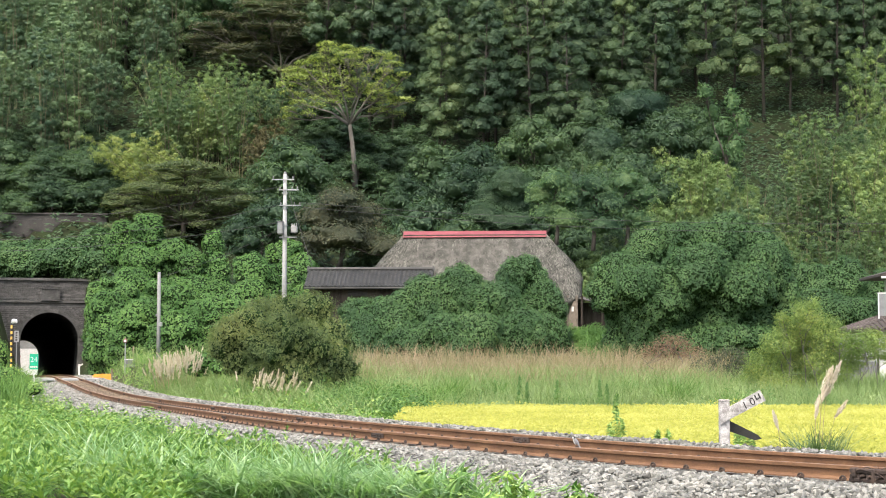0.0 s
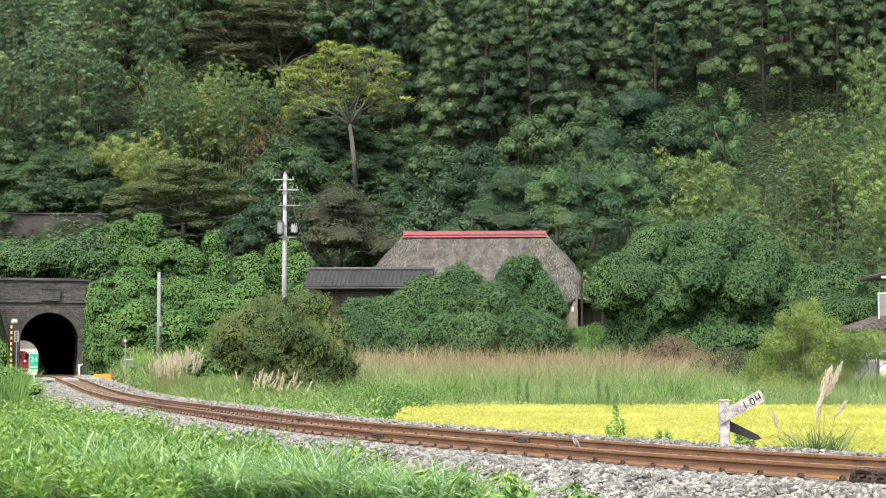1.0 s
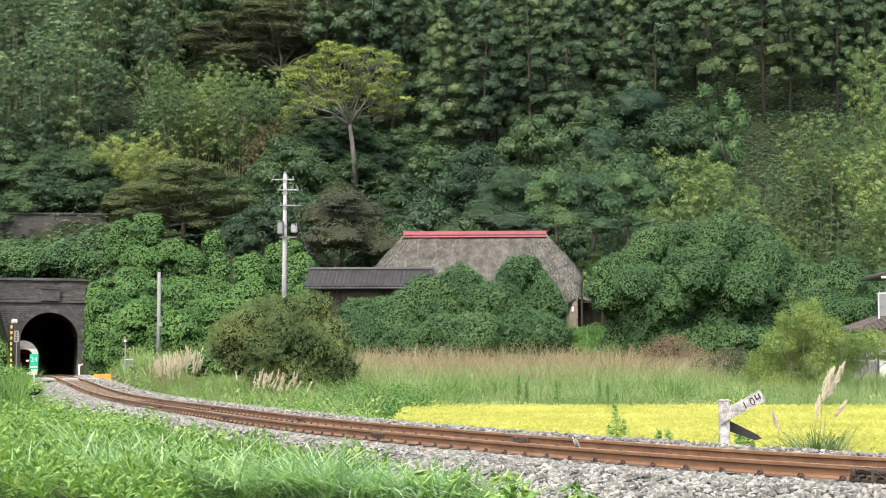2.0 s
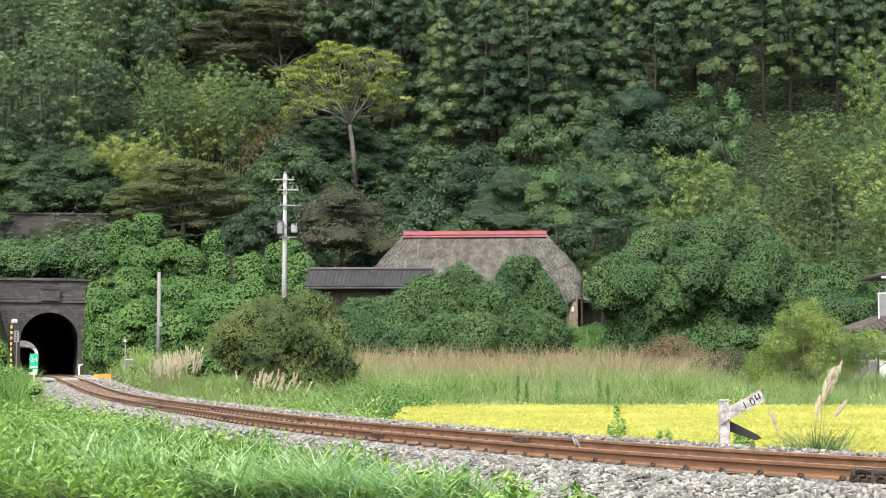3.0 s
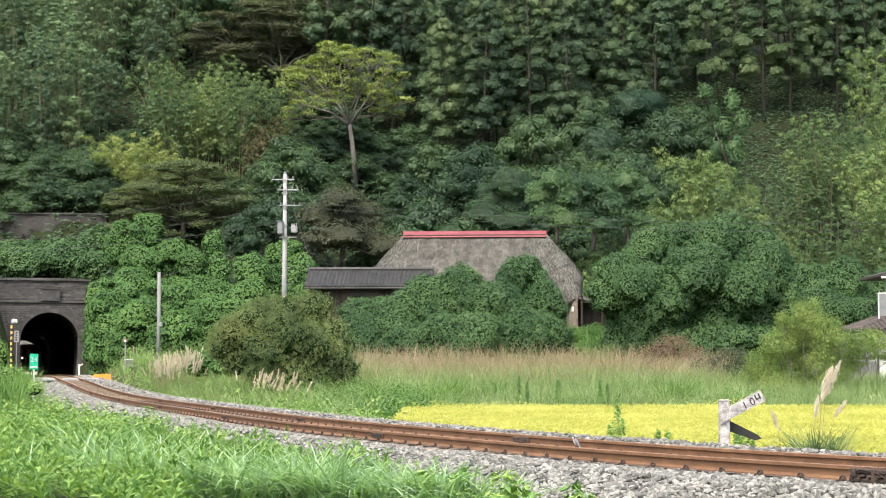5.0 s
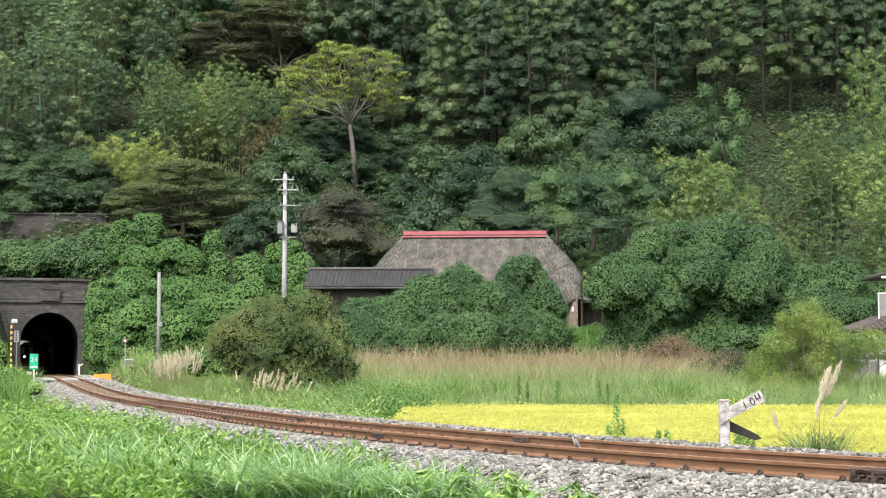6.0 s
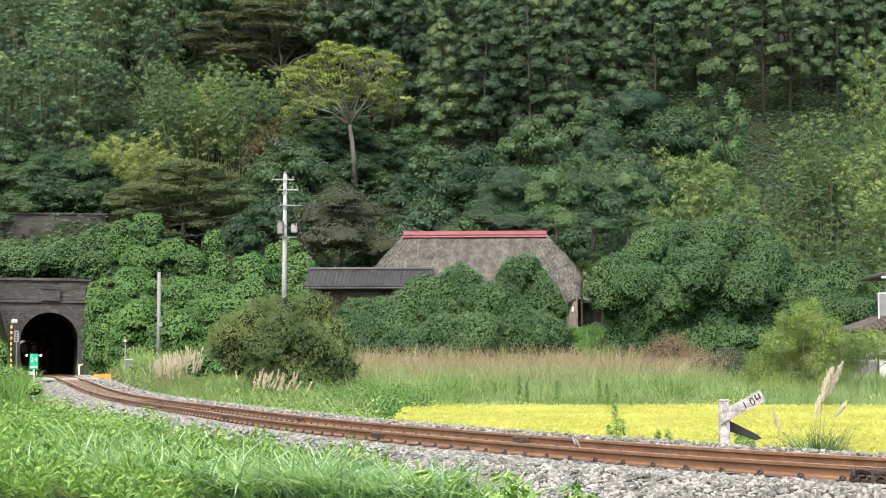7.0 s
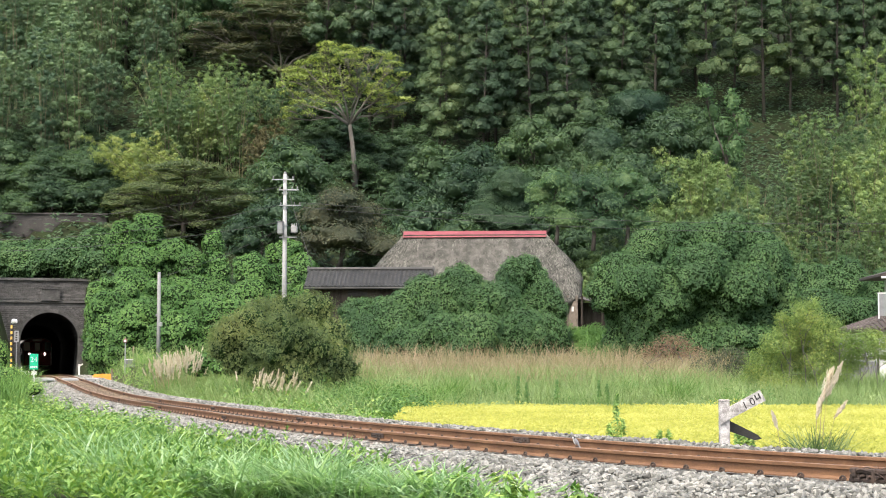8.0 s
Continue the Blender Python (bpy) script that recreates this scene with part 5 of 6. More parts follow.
# ---------- farmhouse ----------
def make_house():
    h = base("farmhouse", pose(2.3, 125, 4.05, 0, 0, -4), "old thatched farmhouse with red ridge cap and dark timber walls", "house")
    # local: x along the ridge, y to the back
    rx, ry = 5.08, 0.3
    ex, ey, ez, rz = 7.7, 5.6, 1.75, 7.0
    bm = bmesh.new()
    nx, nz = 40, 14
    rings = []
    for k in range(nz + 1):
        t = k / nz
        hx, hy, z0 = ex + (rx - ex) * max(0.0, (t - 0.32) / 0.68) ** 1.25, ey + (ry - ey) * t, ez + (rz - ez) * t
        ring = []
        for j in range(nx):
            a = 2 * math.pi * j / nx
            e = 0.22 + 0.1 * (1 - t)
            cx, sy = math.cos(a), math.sin(a)
            x = hx * math.copysign(abs(cx) ** e, cx)
            z = z0 + 0.85 * (1 - t) ** 2 * max(0.0, cx) ** 3
            y = hy * math.copysign(abs(sy) ** e, sy)
            n = 0.1 * noise.noise(Vector((x, y, z)) * 0.9)
            ring.append(bm.verts.new((x + n, y + n, z + n * 0.6)))
        rings.append(ring)
    inner = [bm.verts.new((v.co.x * 0.93, v.co.y * 0.9, v.co.z - 0.45)) for v in rings[0]]
    inner2 = [bm.verts.new((v.co.x * 0.99, v.co.y * 0.985, v.co.z - 0.4)) for v in rings[0]]
    seq = [inner, inner2] + rings
    for r0, r1 in zip(seq, seq[1:]):
        for j in range(nx):
            bm.faces.new((r0[j], r0[(j + 1) % nx], r1[(j + 1) % nx], r1[j]))
    bm.faces.new(rings[-1])
    roof = part("roof", bm, "thatch", h, "grey weathered thatched roof", True)
    n = 15000
    pk = rng.choice(len(roof.data.polygons), n)
    pos, out = np.empty((n, 3)), np.empty((n, 3))
    for k in range(n):
        pg = roof.data.polygons[int(pk[k])]
        w = rng.dirichlet(np.ones(len(pg.vertices)))
        pos[k] = sum((roof.data.vertices[i].co * float(q) for i, q in zip(pg.vertices, w)), Vector())
        out[k] = pg.normal
    keep = (out[:, 2] > 0.1) & (out[:, 2] < 0.95)
    v, f = leaves_at(pos[keep] + out[keep] * 0.02, out[keep], 0.34, 0.045, droop=2.2, jit=0.25)
    tagged(link("straw_layer", raw("straw_layer", v, f), "straw", roof), kind="stuff")
    bm = prism([(-0.75, 0), (-0.7, 0.06), (0, 0.5), (0.7, 0.06), (0.75, 0), (0, 0.4)], 10.3)
    for v in bm.verts:
        v.co = Vector((v.co.y - 5.15, v.co.x, v.co.z + rz - 0.25))
    part("ridge_cap", bm, "red_metal", roof, "faded red metal ridge cap")
    part("ridge_board", box(10.2, 1.25, 0.3, pose(0, 0, rz - 0.35), 0.04), "old_wood", roof)
    for sx in (-1, 1):
        bm = tube([(sx * 5.2, 0, rz + 0.1), (sx * 5.4, 0, rz + 0.4), (sx * 5.35, 0, rz + 0.55)], [0.06, 0.04, 0.02], 5)
        part("ridge_finial", bm, "old_wood", roof)
    W, D = 7.2, 4.6
    part("wall", box(2 * W - 3, 0.18, 2.3, pose(-1.5, -D, 0), 0.01), "old_wood", h)
    part("wall", box(2 * W, 0.18, 2.3, pose(0, D, 0), 0.01), "old_wood", h)
    part("wall", box(0.18, 2 * D, 2.3, pose(-W, 0, 0), 0.01), "old_wood", h)
    part("wall", box(0.18, 2 * D - 2, 2.3, pose(W, 1, 0), 0.01), "old_wood", h)
    for x in (5.0, 5.75, 6.5, 7.15):
        part("post", box(0.16, 0.16, 2.3, pose(x, -D, 0), 0.015), "pale_wood" if x in (5.0, 5.75) else "old_wood", h)
    part("porch_wall", box(3.1, 0.14, 2.25, pose(5.7, -D + 2.3, 0)), "old_wood", h)
    part("porch_wall", box(0.14, 2.3, 2.25, pose(4.15, -D + 1.15, 0)), "old_wood", h)
    for x, mat in ((6.65, "sleeper"), (7.25, "sleeper"), (7.62, "old_wood")):
        part("porch_post", box(0.15, 0.15, 2.35, pose(x, -D - 0.25, 0), 0.015), mat, h)
    part("porch_panel", box(0.45, 0.05, 1.9, pose(6.95, -D - 0.2, 0.05), 0.01), "sleeper", h, "weathered board panel")
    part("paper_notice", box(0.16, 0.02, 0.34, pose(6.98, -D - 0.25, 1.25), 0.003), "plaster", h, "white paper notice")
    part("porch_rail", box(1.6, 0.06, 0.08, pose(6.3, -D - 0.05, 1.05), 0.01), "pale_wood", h)
    part("lean_to_wall", box(2.0, 0.1, 1.9, pose(8.2, -D + 1.2, 0)), "old_wood", h)
    part("lean_to_roof", box(2.3, 1.7, 0.05, pose(8.1, -D + 0.7, 2.1, 9, 12, 0), 0.01), "dark_concrete", h)
    part("lean_to_post", box(0.1, 0.1, 1.95, pose(9.0, -D - 0.05, 0), 0.01), "old_wood", h)
    part("lintel", box(2.6, 0.14, 0.2, pose(6.1, -D - 0.02, 2.02), 0.01), "old_wood", h)
    part("door", box(0.62, 0.05, 1.95, pose(5.38, -D + 0.03, 0.05), 0.01), "old_wood", h)
    part("door", box(0.55, 0.05, 1.95, pose(6.8, -D + 0.05, 0.05), 0.01), "old_wood", h)
    part("floor_slab", box(2 * W, 2 * D, 0.1, pose(0, 0, -0.06)), "soil", h)
    # tiled side wing
    a = base("tiled_shed", pose(-4.95, 119, 4.5, 0, 0, -3), "low timber shed with dark grey tiled gable roof", "shed")
    for sy in (-1, 1):
        rows, cols = 9, 30
        L, S = 8.6, 2.5
        n = 0
        core = box(L, S * 1.08, 0.08, Matrix.Translation((0, 0, 3.55)) @ pose(0, sy * 0.02, 0, sy * -28, 0, 0) @ pose(0, sy * S * 0.54, -0.1))
        roof = part("roof", core, "dark_tile", a)
        if sy < 0:
            bm = bmesh.new()
            pr = [(-0.15, 0.0), (-0.1, 0.085), (-0.02, 0.095), (0.06, 0.02), (0.15, 0.0), (0.15, -0.02), (-0.15, -0.025)]
            bm = prism(pr, 0.3)
            me = bpy.data.meshes.new("roof_tile")
            bm.to_mesh(me)
            bm.free()
            for r in range(rows):
                for c in range(cols):
                    o = link("roof_tile", me, "dark_tile", roof)
                    o.matrix_local = Matrix.Translation((-L / 2 + 0.15 + c * (L - 0.3) / (cols - 1), 0, 3.6)) @ pose(0, 0, 0, 28, 0, 0) @ pose(0, -0.3 - r * 0.29, 0.012 * rng.normal() * 0.3, -5, 0, 0)
    part("ridge_tiles", tube([(-4.35, 0, 3.68), (4.35, 0, 3.68)], 0.14, 8), "dark_tile", a)
    for x in (-4.3, 4.3):
        part("ridge_end_tile", box(0.12, 0.4, 0.42, pose(x, 0, 3.5), 0.04), "dark_tile", a)
    part("wall", box(7.8, 0.14, 2.5, pose(0, -1.7, 0)), "old_wood", a)
    part("wall", box(7.8, 0.14, 2.5, pose(0, 1.7, 0)), "old_wood", a)
    for x in (-3.9, 3.9):
        part("wall", prism([(-1.7, 0), (1.7, 0), (1.7, 2.6), (0, 3.45), (-1.7, 2.6)], 0.14), "old_wood", a).matrix_local = pose(x, 0, 0, 0, 0, 90)
    for k in range(14):
        part("batten", box(0.07, 0.05, 2.4, pose(-3.7 + k * 0.57, -1.8, 0.05), 0.01), "old_wood", a)
    part("plaster_panel", box(1.3, 0.05, 0.5, pose(-0.7, -1.81, 1.75), 0.01), "dark_concrete", a)


make_house()

# ---------- things along the line ----------
def write(text, size, m, material, parent, depth=0.004):
    cu = bpy.data.curves.new("lettering", "FONT")
    cu.body, cu.size, cu.extrude, cu.align_x, cu.align_y = text, size, depth, "CENTER", "CENTER"
    tmp = bpy.data.objects.new("lettering", cu)
    me = bpy.data.meshes.new_from_object(tmp)
    bpy.data.objects.remove(tmp)
    me.materials.clear()
    ob = link("lettering", me, material, parent)
    ob.matrix_local = m
    return ob


def wire(name, a, b, sag, r=0.012, n=14):
    a, b = Vector(a), Vector(b)
    pts = [a.lerp(b, k / n) - Vector((0, 0, sag * 4 * (k / n) * (1 - k / n))) for k in range(n + 1)]
    return tagged(part(name, tube(pts, r, 5), "cable"), "thin black overhead cable hung from the utility pole", "cable", "overhead cables")


def utility_pole():
    p = spot(503, 525, 100)
    z0 = gz(p.x, p.y)
    H = spot(505, 308, 100).z - z0
    t = base("utility_pole", pose(p.x, p.y, z0), "grey concrete utility pole with crossarms and transformer boxes", "utility pole")
    part("shaft", tube([(0, 0, -0.5), (0, 0, H)], [0.165, 0.105], 14), "concrete", t, smooth=True)
    part("pole_cap", box(0.16, 0.16, 0.2, pose(0, 0, H - 0.05), 0.03), "grey_steel", t)
    for dz, x0, x1 in ((-0.35, -0.75, 0.55), (-0.95, -0.35, 0.8), (-1.85, -0.3, 0.95)):
        arm = part("crossarm", box(x1 - x0, 0.07, 0.07, pose((x0 + x1) / 2, -0.17, H + dz), 0.01), "grey_steel", t)
        for x in (x0 + 0.08, x1 - 0.08, x1 - 0.38):
            part("insulator", tube([(x, -0.17, H + dz + 0.08), (x, -0.17, H + dz + 0.14), (x, -0.17, H + dz + 0.24)], [0.03, 0.045, 0.02], 7), "concrete", arm)
    for dz in (-1.15, -2.0, -3.0, -3.6, -5.2, -6.4):
        part("band", tube([(0, 0, H + dz), (0, 0, H + dz + 0.1)], 0.155, 12), "grey_steel", t)
    bx = part("transformer", box(0.34, 0.34, 0.72, pose(-0.24, -0.2, H - 3.5), 0.06), "grey_steel", t, "grey steel transformer can")
    part("transformer_lid", box(0.38, 0.38, 0.06, pose(-0.24, -0.2, H - 2.79), 0.02), "concrete", bx)
    sw = part("switch_box", box(0.38, 0.34, 0.42, pose(0.56, -0.2, H - 3.42), 0.05), "concrete", t, "pale grey switch box")
    for x in (0.43, 0.56, 0.69):
        part("bushing", tube([(x, -0.2, H - 3.0), (x, -0.2, H - 2.85)], [0.045, 0.025], 7), "concrete", sw)
    part("bracket", box(1.0, 0.08, 0.08, pose(0.2, -0.2, H - 3.7), 0.01), "grey_steel", t)
    for k in range(9):
        s = 1 if k % 2 else -1
        part("step_bolt", tube([(s * 0.1, 0, 2.6 + k * 0.45), (s * 0.34, 0, 2.6 + k * 0.45)], 0.012, 5), "grey_steel", t)
    top = Vector((p.x, p.y - 0.17, z0 + H))
    for b, e, yy, sag, dz in ((1760, 392, 104, 0.55, -1.85), (1760, 404, 104, 0.7, -2.1)):
        wire("power_line", top + Vector((0.9, 0, dz + 0.2)), spot(b, e, yy), sag)
    for b, e, yy, sag, dz in ((-120, 392, 112, 0.6, -0.95), (-120, 423, 108, 0.7, -2.0), (-140, 446, 106, 0.5, -3.0)):
        wire("power_line", top + Vector((-0.3, 0, dz + 0.2)), spot(b, e, yy), sag)
    wire("stay_wire", top + Vector((0.2, 0, -1.0)), spot(562, 500, 97), 0.1, 0.014)
    wire("service_drop", top + Vector((0.2, 0, -1.9)), spot(600, 505, 117), 0.25, 0.014)
    # slim pole by the crossing
    q = spot(281, 630, 104)
    z1 = gz(q.x, q.y)
    h2 = spot(281, 484, 104).z - z1
    s = base("signal_pole", pose(q.x, q.y, z1), "slim grey concrete pole standing in the bank grass", "pole")
    part("shaft", tube([(0, 0, -0.5), (0, 0, h2)], [0.125, 0.095], 12), "concrete", s, smooth=True)
    part("pole_cap", tube([(0, 0, h2), (0, 0, h2 + 0.06)], [0.115, 0.08], 12), "grey_steel", s)
    part("bracket", box(0.12, 0.16, 0.14, pose(-0.12, -0.05, h2 * 0.53), 0.03), "concrete", s)
    part("box", box(0.16, 0.18, 0.26, pose(0.14, -0.05, h2 * 0.42), 0.03), "grey_steel", s)
    wire("telephone_line", (q.x, q.y, z1 + h2 - 0.25), spot(505, 400, 100.3), 0.25)


utility_pole()


def crossing_things():
    p = spot(21, 632, 112)
    t = base("striped_post", pose(p.x, p.y, gz(p.x, p.y)), "yellow and black striped crossing post with a white lamp head", "warning post")
    z0 = gz(p.x, p.y)
    bottom, top = spot(0, 660, 112).z - z0, spot(0, 572, 112).z - z0
    part("shaft", tube([(0, 0, -0.4), (0, 0, top)], 0.06, 10), "black_paint", t)
    n = 9
    for k in range(n):
        a = bottom + (top - bottom) * k / n
        part("stripe", tube([(0, 0, a), (0, 0, a + (top - bottom) / n * 0.52)], 0.064, 12), "yellow_paint", t, "yellow band")
    part("lamp_head", tube([(0.02, 0, top), (0.12, -0.05, top + 0.12), (0.3, -0.12, top + 0.1), (0.34, -0.14, top)], [0.08, 0.15, 0.14, 0.07], 9), "white_paint", t, "white lamp head")
    p = spot(30, 630, 111)
    z0 = gz(p.x, p.y)
    s = base("notice_board", pose(p.x, p.y, z0), "narrow pale grey notice board with a column of writing", "sign")
    b0, b1 = spot(0, 606, 111).z - z0, spot(0, 586, 111).z - z0
    part("board", box(0.29, 0.03, b1 - b0, pose(0, 0, b0), 0.008), "concrete", s)
    for k in range(4):
        part("writing_bar", box(0.12, 0.008, 0.1, pose(0, -0.02, b0 + 0.09 + k * 0.15)), "black_paint", s)
    part("post", box(0.06, 0.05, b0 + 0.6, pose(0, 0.04, -0.4), 0.01), "grey_steel", s)
    # kilometre sign
    p = spot(61.5, 676, 72)
    z0 = gz(p.x, p.y)
    s = base("kilometre_sign", pose(p.x, p.y, z0, 0, 0, 10), "green plate with white figures 24 on a white post", "sign")
    c = spot(61.5, 640.5, 72).z - z0
    pl = part("plate", box(0.35, 0.015, 0.64, pose(0, 0, c - 0.32), 0.004), "green_sign", s)
    write("24", 0.3, pose(0, -0.012, c + 0.08, 90), "white_paint", pl)
    for k in range(4):
        part("writing_bar", box(0.055, 0.006, 0.065, pose(-0.115 + k * 0.077, -0.01, c - 0.25)), "white_paint", pl)
    part("post", box(0.075, 0.05, c + 0.3, pose(0, 0.035, -0.3), 0.008), "white_paint", s)
    # level crossing deck
    for off, w in ((-1.25, 0.75), (0.0, 0.86), (1.3, 0.8)):
        for k in range(3):
            x, y, z, h = (float(q) for q in on_track(85.2 + k * 0.82, off, -0.1))
            o = base("crossing_slab", pose(x, y, z, 0, 0, math.degrees(h)), "pale concrete slab of a small level crossing", "crossing slab", "crossing deck")
            part("slab", box(w, 0.78, 0.115, None, 0.015), "concrete", o)
            part("steel_edge", box(w + 0.02, 0.03, 0.1, pose(0, -0.4, 0.005), 0.005), "grey_steel", o)
    # orange block and stake
    p = spot(182, 675, 103)
    z0 = spot(0, 675, 103).z
    o = base("orange_barrier", pose(p.x, p.y, z0 - 0.1, 0, 0, 6), "orange painted concrete barrier block by the crossing", "barrier")
    part("block", prism([(-0.55, 0), (0.58, 0), (0.58, 0.53), (-0.42, 0.53), (-0.55, 0.42)], 0.3), "orange_paint", o)
    part("foot", box(1.25, 0.4, 0.12, pose(0.01, 0.15, -0.1), 0.02), "concrete", o)
    p = spot(199.5, 675, 102)
    part_o = base("wooden_stake", pose(p.x, p.y, gz(p.x, p.y)), "weathered wooden stake beside the orange block", "stake")
    part("stake", tube([(0, 0, -0.3), (0, 0, spot(0, 653, 102).z - gz(p.x, p.y))], [0.06, 0.05], 7), "pale_wood", part_o)
    # white marker by the portal
    p = spot(141.5, 661, 122)
    z0 = gz(p.x, p.y)
    m = base("white_marker", pose(p.x, p.y, z0), "small white marker post with a slanting arm", "marker post")
    h = spot(0, 645, 122).z - z0
    part("post", box(0.12, 0.1, h + 0.3, pose(0, 0, -0.3), 0.015), "white_paint", m)
    part("arm", box(0.32, 0.05, 0.1, pose(0.15, -0.05, h - 0.1, 0, -22, 0), 0.01), "white_paint", m)
    # things on the bank by the path
    p = spot(222.5, 630, 106)
    z0 = gz(p.x, p.y)
    h = spot(0, 598, 106).z - z0
    m = base("reflector_post", pose(p.x, p.y, z0), "thin post with a round red and white reflector", "reflector post")
    part("post", tube([(0, 0, -0.3), (0, 0, h - 0.2)], 0.035, 7), "grey_steel", m)
    part("reflector", tube([(0, -0.05, h - 0.2), (0, 0.0, h - 0.2), (0, 0.05, h - 0.2)], [0.1, 0.13, 0.1], 14), "red_metal", m)
    part("reflector_face", tube([(0, -0.07, h - 0.2), (0, -0.04, h - 0.2)], 0.075, 14), "white_paint", m, "white disc face")
    part("reflector_top", tube([(0, 0, h - 0.07), (0, 0, h + 0.04)], [0.05, 0.02], 9), "pale_wood", m)
    for b, hh, w in ((237, 1.0, 0.1), (204, 0.5, 0.26), (231, 0.45, 0.4)):
        p = spot(b, 628, 107)
        z0 = gz(p.x, p.y)
        if w < 0.2:
            m = base("fence_post", pose(p.x, p.y, z0), "short grey wooden post in the bank grass", "post")
            part("post", box(w, w, hh + 0.3, pose(0, 0, -0.2), 0.015), "pale_wood", m)
        else:
            m = base("concrete_trough", pose(p.x, p.y, z0), "pale concrete trough half hidden in grass", "trough")
            part("wall", box(w * 1.6, 0.3, hh, pose(0, 0, -0.1), 0.03), "concrete", m)
            part("rim", box(w * 1.7, 0.36, 0.07, pose(0, 0, hh - 0.1), 0.02), "white_paint", m)


crossing_things()


def gradient_post():
    p = spot(1279.5, 783, 25)
    z0 = -0.4
    t = base("gradient_post", pose(p.x, p.y, z0), "weathered white wooden gradient post with a raised lettered arm", "gradient post")
    H = spot(0, 710, 25).z - z0
    bm = box(0.145, 0.13, H, None, 0.014)
    part("post", bm, "worn_post", t)
    part("post_cap", box(0.15, 0.135, 0.03, pose(0, 0, H - 0.005), 0.012), "worn_post", t)
    arm = part("arm", prism([(-0.08, -0.02), (0.58, 0.32), (0.5, 0.47), (-0.08, 0.155)], 0.03), "worn_post", t, "white board slanting upwards")
    arm.location = (0, -0.1, H - 0.31)
    write("1 0", 0.155, Matrix.Translation((0.335, -0.004, 0.275)) @ pose(0, 0, 0, 0, -27, 0) @ pose(0, 0, 0, 90, 0, 0), "black_paint", arm)
    for k, (dx, dz, w, h2) in enumerate(((0.455, 0.325, 0.018, 0.085), (0.48, 0.345, 0.05, 0.016), (0.505, 0.35, 0.018, 0.08))):
        o = part("worn_mark", box(w, 0.008, h2, pose(dx, -0.004, dz, 0, -27, 0)), "black_paint", arm)
    low = part("lower_arm", prism([(0.03, 0.16), (0.47, -0.06), (0.53, -0.12), (0.43, -0.14), (0.03, 0.0)], 0.03), "black_paint", t, "black board slanting downwards")
    low.location = (0.02, 0.08, H - 0.42)


gradient_post()


def wagtail():
    x, y, z, h = (float(q) for q in on_track(5.05, -0.58, 0))
    t = base("wagtail", pose(x, y, z, 0, 0, 0), "small grey and white wagtail perched on the rail", "bird")

    def ball(name, c, r, tilt, mat, lab=""):
        bm = bmesh.new()
        bmesh.ops.create_icosphere(bm, subdivisions=3, radius=1, matrix=pose(*c, 0, tilt, 0) @ Matrix.Diagonal((*r, 1)))
        return part(name, bm, mat, t, lab, True)
    ball("body", (0, 0, 0.075), (0.027, 0.027, 0.055), -32, "grey_feather", "pale grey body")
    ball("breast", (-0.016, 0.01, 0.07), (0.02, 0.022, 0.042), -32, "white_paint", "white breast")
    hd = ball("head", (-0.034, 0, 0.127), (0.02, 0.019, 0.019), 0, "black_paint", "black-capped head")
    ball("face", (-0.041, -0.004, 0.124), (0.015, 0.017, 0.013), 0, "white_paint", "white face")
    part("beak", tube([(-0.05, 0, 0.128), (-0.07, 0, 0.13)], [0.004, 0.001], 5), "black_paint", t)
    part("tail", prism([(0.012, 0.05), (0.03, 0.055), (0.075, -0.04), (0.062, -0.045)], 0.014), "grey_feather", t, "long grey tail").location = (0, -0.042, 0)
    for s in (-1, 1):
        ball("wing", (0.008, s * 0.022, 0.072), (0.012, 0.008, 0.05), -34, "grey_feather", "grey folded wing")
        part("leg", tube([(-0.005, s * 0.01, 0.035), (-0.012, s * 0.012, 0.001)], 0.0025, 5), "black_paint", t)


wagtail()


def joint_bond():
    """Looped bond cables and bolted bars at the near joint."""
    x, y, z, h = (float(q) for q in on_track(-0.35, -0.62, -0.05))
    t = base("joint_bond", pose(x, y, z, 0, 0, math.degrees(h)), "bolted rail joint bars with looped bond cables", "rail joint")
    part("joint_bar", box(0.06, 0.66, 0.05, pose(-0.035, 0, -0.015), 0.01), "dark_rust", t)
    part("joint_bar", box(0.085, 0.64, 0.04, pose(-0.04, 0, -0.105), 0.008), "dark_rust", t)
    for q in (-0.28, -0.02, 0.26):
        part("clamp", box(0.09, 0.06, 0.15, pose(-0.045, q, -0.11), 0.012), "dark_rust", t)
    for q in (-0.22, -0.1, 0.02, 0.14, 0.25):
        part("bolt", tube([(-0.115, q, -0.045), (-0.02, q, -0.045)], 0.022, 6), "dark_rust", t)
    for q in (-0.17, 0.08):
        pts = [(-0.05, q + 0.07 * math.cos(a), 0.015 + 0.035 * math.sin(a)) for a in np.linspace(0, 2 * math.pi, 12)]
        part("cable_loop", tube(pts, 0.006, 5), "dark_rust", t)
    part("bond_cable", tube([(-0.05, 0.3, -0.02), (-0.08, 0.15, 0.03), (-0.07, -0.05, 0.0), (-0.1, -0.25, -0.06), (-0.12, -0.42, -0.12)], 0.007, 5), "dark_rust", t)


joint_bond()


